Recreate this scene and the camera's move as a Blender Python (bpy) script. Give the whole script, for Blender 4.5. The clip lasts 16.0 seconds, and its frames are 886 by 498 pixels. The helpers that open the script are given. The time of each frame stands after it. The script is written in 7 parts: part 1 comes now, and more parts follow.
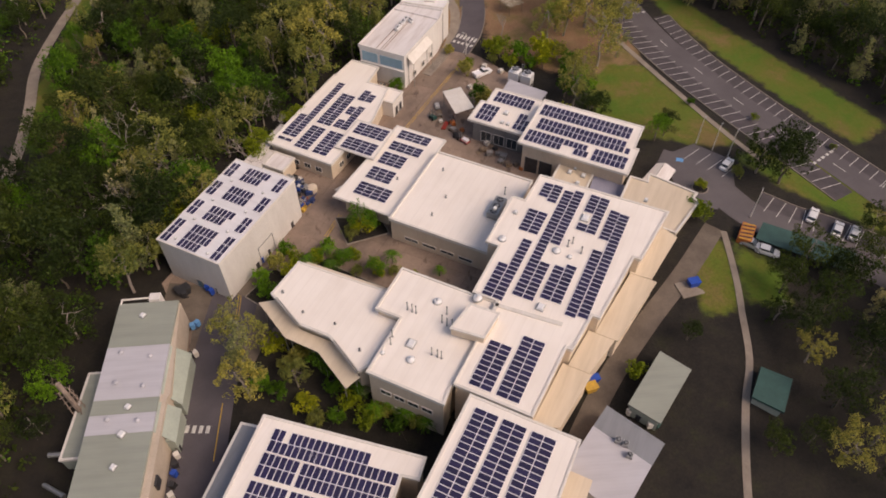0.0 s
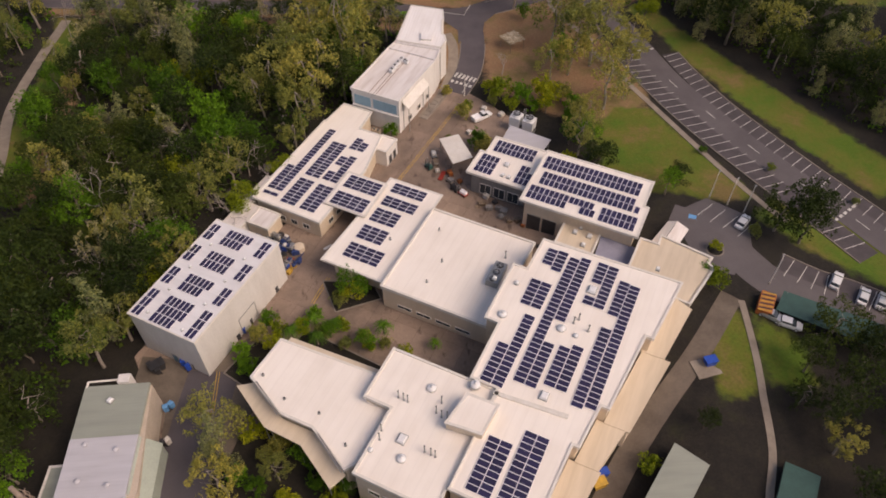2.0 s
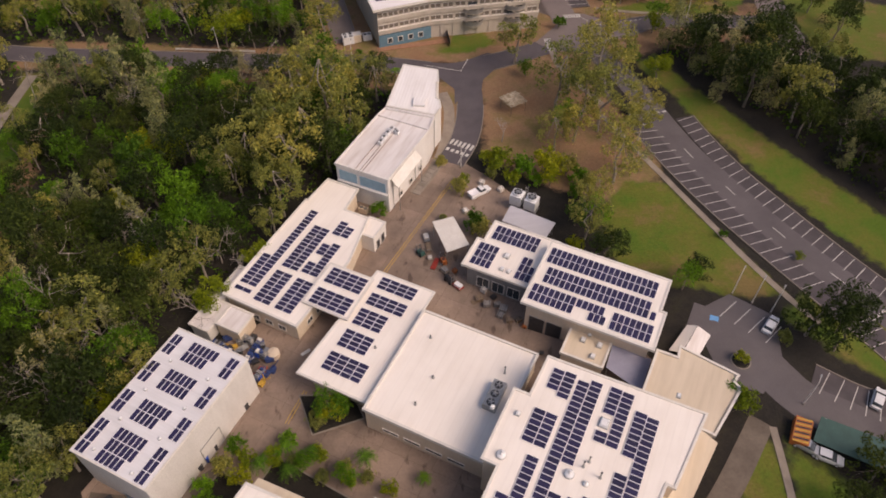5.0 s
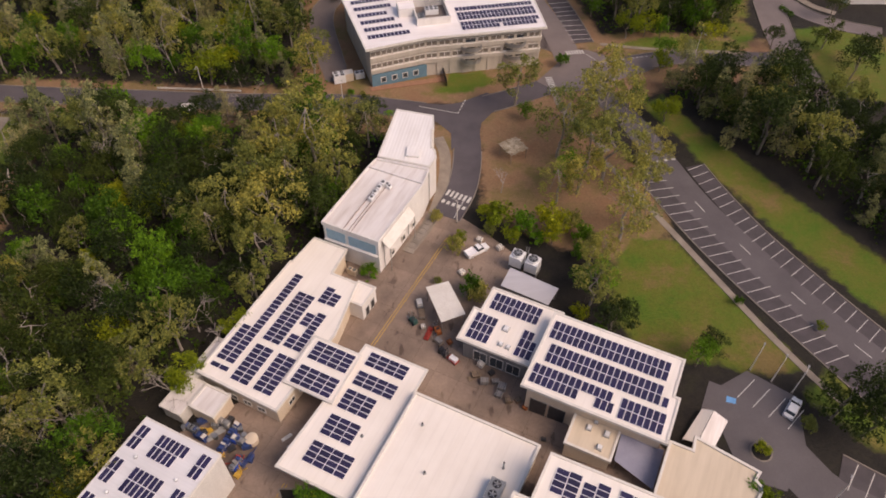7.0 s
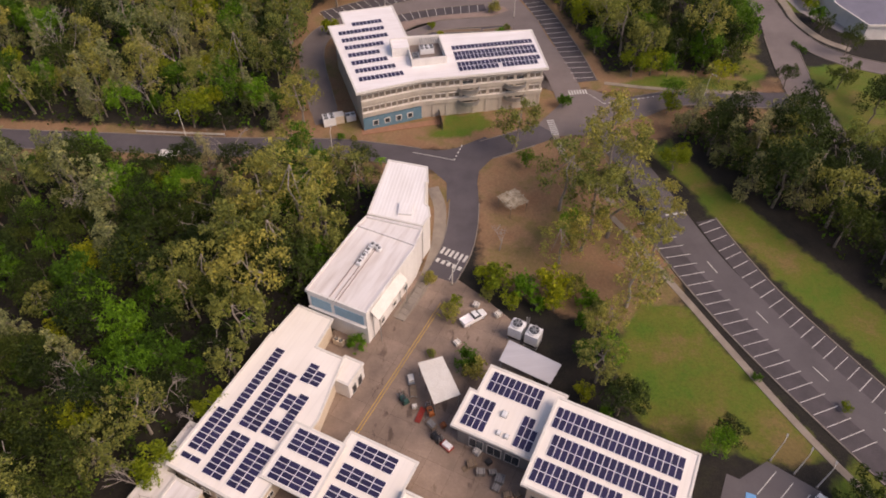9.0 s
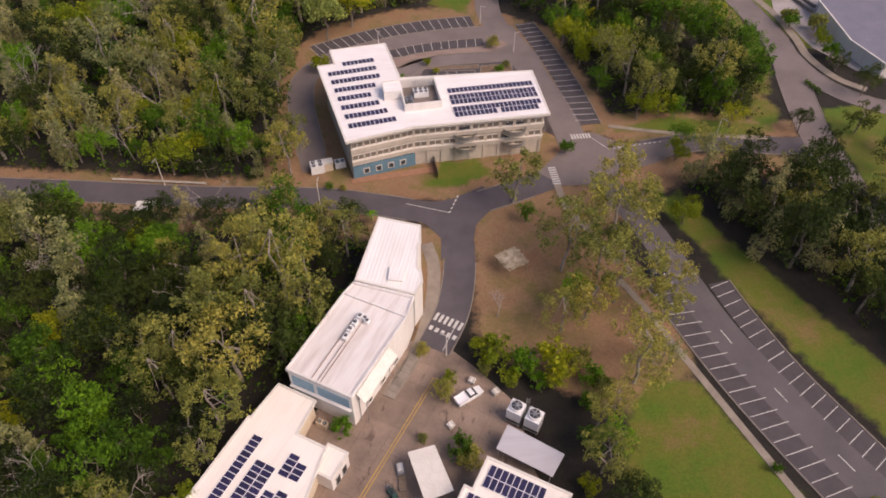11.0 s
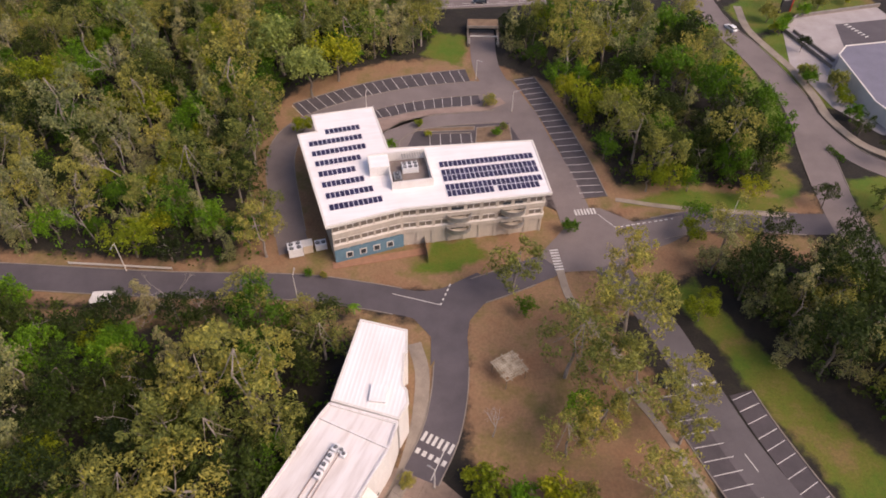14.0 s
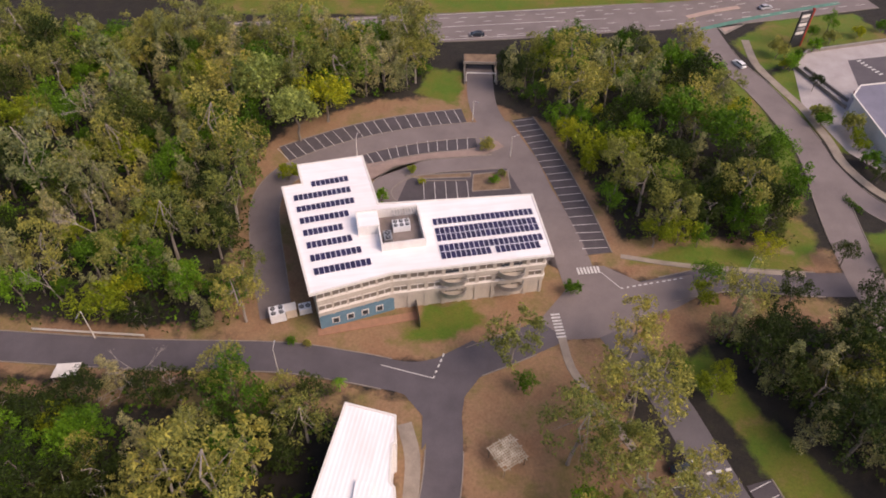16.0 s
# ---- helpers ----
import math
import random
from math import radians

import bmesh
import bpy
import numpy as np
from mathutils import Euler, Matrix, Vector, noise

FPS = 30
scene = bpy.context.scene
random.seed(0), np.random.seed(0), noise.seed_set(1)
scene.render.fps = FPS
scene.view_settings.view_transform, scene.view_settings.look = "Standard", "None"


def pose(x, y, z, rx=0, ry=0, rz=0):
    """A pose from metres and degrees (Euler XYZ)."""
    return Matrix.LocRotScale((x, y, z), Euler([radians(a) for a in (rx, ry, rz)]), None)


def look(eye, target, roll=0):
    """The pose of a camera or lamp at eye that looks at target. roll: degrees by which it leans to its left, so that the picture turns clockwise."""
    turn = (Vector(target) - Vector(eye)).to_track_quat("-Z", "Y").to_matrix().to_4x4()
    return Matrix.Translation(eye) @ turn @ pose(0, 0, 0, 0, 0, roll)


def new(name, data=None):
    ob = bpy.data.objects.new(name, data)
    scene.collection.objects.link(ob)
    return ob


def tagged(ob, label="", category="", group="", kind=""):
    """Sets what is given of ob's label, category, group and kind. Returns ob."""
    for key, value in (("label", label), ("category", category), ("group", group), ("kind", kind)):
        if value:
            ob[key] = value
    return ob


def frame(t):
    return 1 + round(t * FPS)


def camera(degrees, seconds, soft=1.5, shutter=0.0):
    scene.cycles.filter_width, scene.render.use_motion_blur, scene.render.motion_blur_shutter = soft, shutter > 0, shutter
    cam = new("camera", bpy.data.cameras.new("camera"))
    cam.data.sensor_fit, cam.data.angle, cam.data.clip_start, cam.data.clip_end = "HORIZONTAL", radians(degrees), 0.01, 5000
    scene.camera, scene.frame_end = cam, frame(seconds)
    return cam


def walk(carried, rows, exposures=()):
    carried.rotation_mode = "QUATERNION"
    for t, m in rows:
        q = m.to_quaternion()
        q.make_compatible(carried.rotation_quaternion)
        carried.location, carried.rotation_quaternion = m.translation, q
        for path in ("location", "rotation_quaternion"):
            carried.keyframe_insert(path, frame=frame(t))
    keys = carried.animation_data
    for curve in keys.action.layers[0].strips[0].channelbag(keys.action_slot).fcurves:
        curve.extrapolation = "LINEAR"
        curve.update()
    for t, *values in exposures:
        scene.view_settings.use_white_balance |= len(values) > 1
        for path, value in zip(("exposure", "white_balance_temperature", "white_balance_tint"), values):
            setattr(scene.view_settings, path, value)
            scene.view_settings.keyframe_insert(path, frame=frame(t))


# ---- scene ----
cam = camera(64.75, 16.0, soft=1.8)
# seconds, eye x, y, z, yaw to the left, pitch, lean
ROWS = [
    (0.0, 0.000, 0.000, 102.229, 0.002, -48.898, -0.201),
    (1.0, 0.445, 7.553, 102.395, 0.040, -48.728, -0.168),
    (2.0, 0.898, 15.101, 102.568, 0.067, -48.551, -0.126),
    (3.0, 1.355, 22.645, 102.749, 0.083, -48.368, -0.073),
    (4.0, 1.815, 30.183, 102.939, 0.089, -48.179, -0.011),
    (5.0, 2.277, 37.716, 103.139, 0.084, -47.983, 0.061),
    (6.0, 2.738, 45.244, 103.352, 0.069, -47.780, 0.143),
    (7.0, 3.196, 52.767, 103.577, 0.043, -47.571, 0.235),
    (8.0, 3.650, 60.285, 103.818, 0.006, -47.355, 0.338),
    (9.0, 4.098, 67.798, 104.074, -0.042, -47.132, 0.449),
    (10.0, 4.538, 75.306, 104.347, -0.101, -46.903, 0.571),
    (11.0, 4.968, 82.808, 104.639, -0.170, -46.668, 0.703),
    (12.0, 5.386, 90.305, 104.952, -0.249, -46.426, 0.845),
    (13.0, 5.790, 97.797, 105.285, -0.340, -46.177, 0.997),
    (14.0, 6.179, 105.283, 105.641, -0.441, -45.922, 1.159),
    (15.0, 6.550, 112.764, 106.021, -0.553, -45.660, 1.330),
    (16.0, 6.902, 120.240, 106.426, -0.676, -45.391, 1.512),
]


def heading(x, y, z, yaw, pitch, lean):
    yaw, pitch = radians(yaw), radians(pitch)
    ahead = Vector((-math.sin(yaw) * math.cos(pitch), math.cos(yaw) * math.cos(pitch), math.sin(pitch)))
    return look((x, y, z), Vector((x, y, z)) + ahead, lean)


walk(cam, [(t, heading(*row)) for t, *row in ROWS], [(0.0, -0.1, 7080, 20), (7.0, 0.03, 6980, 22), (16.0, 0.36, 6700, 24)])

# ---- world, sun, exposure ----
world = bpy.data.worlds.new("sky")
scene.world = world
world.use_nodes = True
wn = world.node_tree
sky = wn.nodes.new("ShaderNodeTexSky")
sky.sky_type = "NISHITA"
sky.sun_disc = False
SUN_TO = Vector((0.72, -0.40, 0.86)).normalized()
sky.sun_elevation = math.asin(SUN_TO.z)
sky.sun_rotation = math.atan2(SUN_TO.x, SUN_TO.y)
sky.air_density, sky.dust_density, sky.ozone_density = 1.0, 3.0, 0.6
wn.links.new(sky.outputs[0], wn.nodes["Background"].inputs[0])
wn.nodes["Background"].inputs[1].default_value = 0.128
sun = new("sun", bpy.data.lights.new("sun", "SUN"))
sun.data.energy, sun.data.angle, sun.data.color = 2.2, radians(38), (1.0, 0.85, 0.68)
sun.matrix_world = look(SUN_TO * 300, (0, 0, 0))


# ---- materials ----
def node_material(name):
    m = bpy.data.materials.new(name)
    m.use_nodes = True
    return m, m.node_tree, m.node_tree.nodes["Principled BSDF"]


def ramp(nt, source, stops):
    r = nt.nodes.new("ShaderNodeValToRGB")
    nt.links.new(source, r.inputs[0])
    el = r.color_ramp.elements
    while len(el) < len(stops):
        el.new(0.5)
    for e, (p, c) in zip(el, stops):
        e.position, e.color = p, (*c, 1)
    return r.outputs[0]


def noise_tex(nt, scale, detail=4, rough=0.6, coord="Object", stretch=None):
    tc = nt.nodes.new("ShaderNodeTexCoord")
    n = nt.nodes.new("ShaderNodeTexNoise")
    n.inputs["Scale"].default_value, n.inputs["Detail"].default_value, n.inputs["Roughness"].default_value = scale, detail, rough
    src = tc.outputs[coord]
    if stretch:
        mp = nt.nodes.new("ShaderNodeMapping")
        mp.inputs["Scale"].default_value = stretch
        nt.links.new(src, mp.inputs[0])
        src = mp.outputs[0]
    nt.links.new(src, n.inputs["Vector"])
    return n.outputs[0]


def mix(nt, fac, a, b, mode="MIX"):
    m = nt.nodes.new("ShaderNodeMix")
    m.data_type, m.blend_type = "RGBA", mode
    for value, sock in ((fac, m.inputs[0]), (a, m.inputs[6]), (b, m.inputs[7])):
        if isinstance(value, (int, float)):
            sock.default_value = value
        elif isinstance(value, tuple):
            sock.default_value = (*value, 1)
        else:
            nt.links.new(value, sock)
    return m.outputs[2]


def bump(nt, bsdf, height, strength, distance=0.05):
    b = nt.nodes.new("ShaderNodeBump")
    b.inputs["Strength"].default_value, b.inputs["Distance"].default_value = strength, distance
    nt.links.new(height, b.inputs["Height"])
    nt.links.new(b.outputs[0], bsdf.inputs["Normal"])


def worn(name, light, dark, scale=0.25, fine=6.0, rough=0.7, metal=0.0, relief=0.3, spread=(0.3, 0.7), streak=None, vary=0.0):
    """A surface of two tones: broad stains, fine grain and a little relief."""
    m, nt, b = node_material(name)
    broad = ramp(nt, noise_tex(nt, scale, 5, 0.62, stretch=streak), ((spread[0], dark), (spread[1], light)))
    grain = noise_tex(nt, fine, 3, 0.7)
    tone = ramp(nt, grain, ((0.25, (0.80, 0.80, 0.80)), (0.75, (1.0, 1.0, 1.0))))
    col = mix(nt, 1.0, broad, tone, "MULTIPLY")
    if vary:
        info = nt.nodes.new("ShaderNodeObjectInfo")
        col = mix(nt, 1.0, col, ramp(nt, info.outputs["Random"], ((0, (1 - vary,) * 3), (1, (1.0,) * 3))), "MULTIPLY")
    nt.links.new(col, b.inputs["Base Color"])
    b.inputs["Roughness"].default_value, b.inputs["Metallic"].default_value = rough, metal
    if relief:
        bump(nt, b, grain, relief, 0.04)
    return m


def sheeting(name, light, dark, angle, pitch=0.8, rough=0.55, strength=0.06):
    """Painted roof sheets: seams across the roof, stains along them."""
    m, nt, b = node_material(name)
    tc = nt.nodes.new("ShaderNodeTexCoord")
    mp = nt.nodes.new("ShaderNodeMapping")
    mp.inputs["Rotation"].default_value = (0, 0, -angle)
    nt.links.new(tc.outputs["Object"], mp.inputs[0])
    w = nt.nodes.new("ShaderNodeTexWave")
    w.wave_type, w.bands_direction = "BANDS", "Y"
    w.inputs["Scale"].default_value = 0.314 / pitch
    nt.links.new(mp.outputs[0], w.inputs["Vector"])
    st = nt.nodes.new("ShaderNodeMapping")
    st.inputs["Scale"].default_value = (0.12, 0.9, 0.5)
    nt.links.new(mp.outputs[0], st.inputs[0])
    n = nt.nodes.new("ShaderNodeTexNoise")
    n.inputs["Scale"].default_value, n.inputs["Detail"].default_value = 1.0, 6
    nt.links.new(st.outputs[0], n.inputs["Vector"])
    blot = noise_tex(nt, 0.13, 5, 0.6)
    col = mix(nt, 1.0, ramp(nt, n.outputs[0], ((0.2, dark), (0.6, light))), ramp(nt, blot, ((0.3, (0.94, 0.93, 0.92)), (0.6, (1, 1, 1)))), "MULTIPLY")
    col = mix(nt, 1.0, col, ramp(nt, w.outputs[0], ((0.0, (0.97, 0.97, 0.97)), (0.1, (1, 1, 1)))), "MULTIPLY")
    nt.links.new(col, b.inputs["Base Color"])
    b.inputs["Roughness"].default_value = rough
    bump(nt, b, w.outputs[0], strength, 0.05)
    return m


ANG = radians(64.5)
ROOF_CREAM = sheeting("cream_roof", (0.86, 0.80, 0.73), (0.81, 0.745, 0.67), ANG, 1.6)
ROOF_BEIGE = sheeting("beige_roof", (0.66, 0.56, 0.43), (0.55, 0.46, 0.34), ANG, 0.6)
ROOF_GREY = sheeting("grey_white_roof", (0.72, 0.71, 0.72), (0.62, 0.61, 0.62), ANG + math.pi / 2, 0.5)
ROOF_OLD = sheeting("weathered_white_roof", (0.76, 0.72, 0.70), (0.55, 0.48, 0.44), ANG, 0.7)
ROOF_RIB = sheeting("ribbed_white_roof", (0.86, 0.83, 0.81), (0.78, 0.74, 0.71), radians(80), 0.7, 0.45, 0.5)
ROOF_WHITE = sheeting("office_roof", (0.84, 0.80, 0.79), (0.76, 0.71, 0.69), radians(10), 1.0)
ROOF_GREEN = sheeting("grey_green_roof", (0.30, 0.32, 0.27), (0.25, 0.27, 0.23), radians(4), 0.5)
ROOF_LILAC = sheeting("pale_grey_roof", (0.50, 0.49, 0.52), (0.43, 0.42, 0.45), radians(4), 0.5)
ROOF_SLATE = sheeting("dull_grey_roof", (0.24, 0.25, 0.27), (0.19, 0.20, 0.21), ANG, 0.5)
WALL_CREAM = worn("cream_render", (0.74, 0.62, 0.48), (0.63, 0.52, 0.39), 0.4, 5, 0.8, streak=(1, 1, 0.3))
WALL_WHITE = worn("white_metal_wall", (0.72, 0.69, 0.65), (0.62, 0.59, 0.55), 0.4, 4, 0.6, streak=(1, 1, 0.2))
WALL_BRIGHT = worn("white_render", (0.82, 0.79, 0.75), (0.70, 0.66, 0.62), 0.35, 4, 0.8, streak=(1, 1, 0.25))
WALL_OFFICE = worn("office_render", (0.60, 0.53, 0.44), (0.46, 0.41, 0.34), 0.5, 4, 0.8, streak=(1, 1, 0.2))
WALL_BLUE = worn("blue_grey_wall", (0.14, 0.26, 0.33), (0.10, 0.20, 0.27), 0.6, 4, 0.6)
WALL_SLATE = worn("slate_wall", (0.27, 0.26, 0.25), (0.17, 0.17, 0.17), 0.5, 4, 0.7, streak=(1, 1, 0.2))
WALL_GREEN = worn("pale_green_wall", (0.42, 0.47, 0.40), (0.34, 0.38, 0.33), 0.4, 4, 0.7, streak=(1, 1, 0.2))
BRICK_ORANGE = worn("orange_brick", (0.38, 0.20, 0.12), (0.28, 0.15, 0.09), 0.8, 9, 0.85)
FASCIA = worn("white_fascia", (0.80, 0.76, 0.70), (0.70, 0.65, 0.58), 0.6, 4, 0.5)
METAL = worn("galvanised_steel", (0.46, 0.46, 0.45), (0.34, 0.34, 0.33), 1.2, 8, 0.45, 0.7, 0.1)
DARK = worn("dark_metal", (0.06, 0.06, 0.065), (0.03, 0.03, 0.035), 1.0, 8, 0.5, 0.2)
CONCRETE = worn("yard_concrete", (0.36, 0.265, 0.205), (0.165, 0.122, 0.097), 0.08, 2.2, 0.9, relief=0.25, spread=(0.32, 0.62))
cnt = CONCRETE.node_tree
spots = ramp(cnt, noise_tex(cnt, 0.55, 4, 0.55, stretch=(1.0, 0.45, 1)), ((0.60, (1, 1, 1)), (0.68, (0.52, 0.50, 0.49))))
slabs = cnt.nodes.new("ShaderNodeTexBrick")
slabs.offset = 0.0
slabs.inputs["Color1"].default_value, slabs.inputs["Color2"].default_value = (1, 1, 1, 1), (0.86, 0.86, 0.86, 1)
slabs.inputs["Mortar"].default_value = (0.62, 0.60, 0.58, 1)
slabs.inputs["Scale"].default_value, slabs.inputs["Mortar Size"].default_value = 0.2, 0.006
slabs.inputs["Brick Width"].default_value, slabs.inputs["Row Height"].default_value = 0.9, 0.9
slab_turn = cnt.nodes.new("ShaderNodeMapping")
slab_turn.inputs["Rotation"].default_value = (0, 0, -radians(64.5))
cnt.links.new(cnt.nodes.new("ShaderNodeTexCoord").outputs["Object"], slab_turn.inputs[0])
cnt.links.new(slab_turn.outputs[0], slabs.inputs["Vector"])
yard_base = cnt.nodes["Principled BSDF"].inputs["Base Color"]
cnt.links.new(mix(cnt, 1.0, mix(cnt, 1.0, yard_base.links[0].from_socket, spots, "MULTIPLY"), slabs.outputs[0], "MULTIPLY"), yard_base)
KERB = worn("kerb_concrete", (0.30, 0.26, 0.22), (0.20, 0.17, 0.145), 0.5, 6, 0.9)
PATH = worn("footpath_concrete", (0.34, 0.29, 0.235), (0.22, 0.18, 0.145), 0.3, 4, 0.9)
ASPHALT = worn("asphalt", (0.118, 0.103, 0.113), (0.078, 0.068, 0.076), 0.12, 5, 0.88, relief=0.4)
HIGHWAY = worn("pale_asphalt", (0.225, 0.186, 0.176), (0.160, 0.132, 0.126), 0.1, 4, 0.88)
MULCH = worn("brown_mulch", (0.26, 0.175, 0.11), (0.15, 0.10, 0.062), 0.5, 3, 0.95, relief=0.5)
PINK_PAVE = worn("pinkish_paving", (0.34, 0.25, 0.21), (0.25, 0.18, 0.15), 0.4, 4, 0.9)
ROUGH = worn("rough_gravel", (0.205, 0.165, 0.130), (0.105, 0.084, 0.066), 0.15, 2.5, 0.95, relief=0.4)
ROOF_SHOP = worn("shop_roof_grey", (0.21, 0.20, 0.25), (0.16, 0.155, 0.20), 0.2, 4, 0.7)
LANE_ASPHALT = worn("worn_asphalt", (0.142, 0.125, 0.130), (0.100, 0.088, 0.092), 0.12, 5, 0.88, relief=0.4)
BAY_ASPHALT = worn("bay_asphalt", (0.092, 0.078, 0.084), (0.062, 0.053, 0.058), 0.3, 5, 0.88, relief=0.4)
PAINT = worn("white_road_paint", (0.72, 0.70, 0.66), (0.50, 0.48, 0.45), 1.5, 8, 0.7)
YELLOW = worn("yellow_paint", (0.66, 0.40, 0.05), (0.46, 0.28, 0.05), 1.5, 8, 0.6)
BARK = worn("pale_bark", (0.36, 0.30, 0.25), (0.16, 0.13, 0.10), 0.9, 5, 0.9, streak=(1, 1, 0.3), vary=0.4)
GUM_BARK = worn("white_gum_bark", (0.48, 0.42, 0.36), (0.24, 0.20, 0.17), 0.9, 5, 0.85, streak=(1, 1, 0.3), vary=0.25)
TIMBER = worn("weathered_timber", (0.30, 0.22, 0.15), (0.18, 0.13, 0.09), 1.2, 6, 0.85)
BLUE = worn("blue_plastic", (0.02, 0.09, 0.50), (0.015, 0.06, 0.34), 1.5, 6, 0.45)
NAVY = worn("navy_paint", (0.035, 0.065, 0.22), (0.02, 0.04, 0.12), 1.5, 6, 0.6)
LIGHT_BLUE = worn("light_blue_plastic", (0.16, 0.40, 0.72), (0.12, 0.32, 0.60), 1.5, 6, 0.45)
ORANGE = worn("orange_paint", (0.55, 0.17, 0.04), (0.38, 0.11, 0.03), 1.5, 6, 0.6)
RED = worn("red_paint", (0.45, 0.05, 0.03), (0.32, 0.035, 0.025), 1.5, 6, 0.5)
CARPORT_GREEN = worn("dark_green_sheet", (0.035, 0.10, 0.085), (0.025, 0.075, 0.065), 0.6, 4, 0.6)
SHADE_CLOTH = worn("lilac_shade_cloth", (0.33, 0.33, 0.42), (0.27, 0.27, 0.35), 0.5, 10, 0.9)
TYRE = worn("tyre_rubber", (0.03, 0.03, 0.03), (0.02, 0.02, 0.02), 3, 10, 0.9)


def glossy(name, colour, rough, metal=0.0, vary=0.0):
    m, nt, b = node_material(name)
    g = noise_tex(nt, 3.0, 3)
    col = mix(nt, 1.0, colour, ramp(nt, g, ((0.3, (0.85, 0.85, 0.85)), (0.7, (1, 1, 1)))), "MULTIPLY")
    if vary:
        info = nt.nodes.new("ShaderNodeObjectInfo")
        col = mix(nt, 1.0, col, ramp(nt, info.outputs["Random"], ((0, (1 - vary,) * 3), (1, (1.0,) * 3))), "MULTIPLY")
    nt.links.new(col, b.inputs["Base Color"])
    b.inputs["Roughness"].default_value, b.inputs["Metallic"].default_value = rough, metal
    return m


CELLS = glossy("solar_cells", (0.026, 0.021, 0.076), 0.42, 0.0, 0.35)
ALU = glossy("aluminium_frame", (0.88, 0.86, 0.88), 0.5, 0.0)
GLASS = glossy("window_glass", (0.05, 0.06, 0.07), 0.12)
GLAZING = glossy("blind_glazing", (0.21, 0.18, 0.15), 0.2)
CAR_WHITE = glossy("white_car_paint", (0.78, 0.78, 0.78), 0.25)
CAR_DARK = glossy("dark_car_paint", (0.03, 0.035, 0.045), 0.25)
CAR_BLUE = glossy("blue_car_paint", (0.04, 0.10, 0.28), 0.25)
CAR_RED = glossy("red_car_paint", (0.20, 0.02, 0.03), 0.25)
CAR_SILVER = glossy("silver_car_paint", (0.45, 0.46, 0.48), 0.3, 0.4)


def leaf_material(name, dark, light, tip):
    m, nt, b = node_material(name)
    geo = nt.nodes.new("ShaderNodeNewGeometry")
    info = nt.nodes.new("ShaderNodeObjectInfo")
    by_tree = ramp(nt, info.outputs["Random"], ((0.0, dark), (0.5, light), (1.0, tip)))
    by_leaf = ramp(nt, geo.outputs["Random Per Island"], ((0.0, (0.48, 0.52, 0.5)), (0.55, (1.0, 1.0, 1.0)), (1.0, (1.55, 1.42, 1.1))))
    clump = ramp(nt, noise_tex(nt, 0.5, 2), ((0.3, (0.75, 0.8, 0.8)), (0.7, (1.15, 1.1, 1.0))))
    col = mix(nt, 1.0, mix(nt, 1.0, by_tree, by_leaf, "MULTIPLY"), clump, "MULTIPLY")
    nt.links.new(col, b.inputs["Base Color"])
    b.inputs["Roughness"].default_value = 0.65
    b.inputs["Specular IOR Level"].default_value = 0.25
    tr = nt.nodes.new("ShaderNodeBsdfTranslucent")
    nt.links.new(col, tr.inputs[0])
    ms = nt.nodes.new("ShaderNodeMixShader")
    ms.inputs[0].default_value = 0.42
    nt.links.new(b.outputs[0], ms.inputs[1])
    nt.links.new(tr.outputs[0], ms.inputs[2])
    nt.links.new(ms.outputs[0], nt.nodes["Material Output"].inputs[0])
    return m


LEAF_GREEN = leaf_material("green_leaves", (0.062, 0.140, 0.010), (0.110, 0.240, 0.013), (0.170, 0.345, 0.016))
# Olive, grey and lime are lightened to offset crown self-shading and suggest haze.
LEAF_OLIVE = leaf_material("olive_leaves", (0.190, 0.225, 0.060), (0.295, 0.305, 0.080), (0.420, 0.385, 0.095))
LEAF_GREY = leaf_material("grey_green_leaves", (0.225, 0.260, 0.115), (0.340, 0.350, 0.165), (0.460, 0.425, 0.220))
LEAF_LIME = leaf_material("lime_leaves", (0.190, 0.260, 0.014), (0.290, 0.350, 0.016), (0.410, 0.430, 0.020))
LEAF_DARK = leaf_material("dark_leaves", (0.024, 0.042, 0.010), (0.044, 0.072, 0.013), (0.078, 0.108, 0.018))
LEAF_PALE = leaf_material("pale_green_leaves", (0.260, 0.330, 0.090), (0.300, 0.370, 0.110), (0.330, 0.400, 0.120))


# ---- helpers for building ----
CO = Vector((-10.6, 92.0))
CU = Vector((math.cos(ANG), math.sin(ANG)))
CV = Vector((math.sin(ANG), -math.cos(ANG)))


def campus(u, v):
    p = CO + CU * u + CV * v
    return (p.x, p.y)


def frame_at(ox, oy, degrees):
    a = radians(degrees)
    return lambda u, v: (ox + u * math.cos(a) - v * math.sin(a), oy + u * math.sin(a) + v * math.cos(a))


def gz(x, y):
    """Height of the ground: a low rise beside the main block."""
    return 4.3 * math.exp(-(((x - 48) / 22) ** 2 + ((y - 84) / 38) ** 2))


def part(name, bm, material, parent, label="", smooth=False):
    me = bpy.data.meshes.new(name)
    bmesh.ops.recalc_face_normals(bm, faces=bm.faces)
    bm.to_mesh(me)
    bm.free()
    for m in material if isinstance(material, (list, tuple)) else (material,):
        me.materials.append(m)
    if smooth:
        for p in me.polygons:
            p.use_smooth = True
    ob = new(name, me)
    if parent is not None:
        ob.parent = parent
        ob.matrix_parent_inverse = parent.matrix_basis.inverted()
    if label:
        ob["label"] = label
    return ob


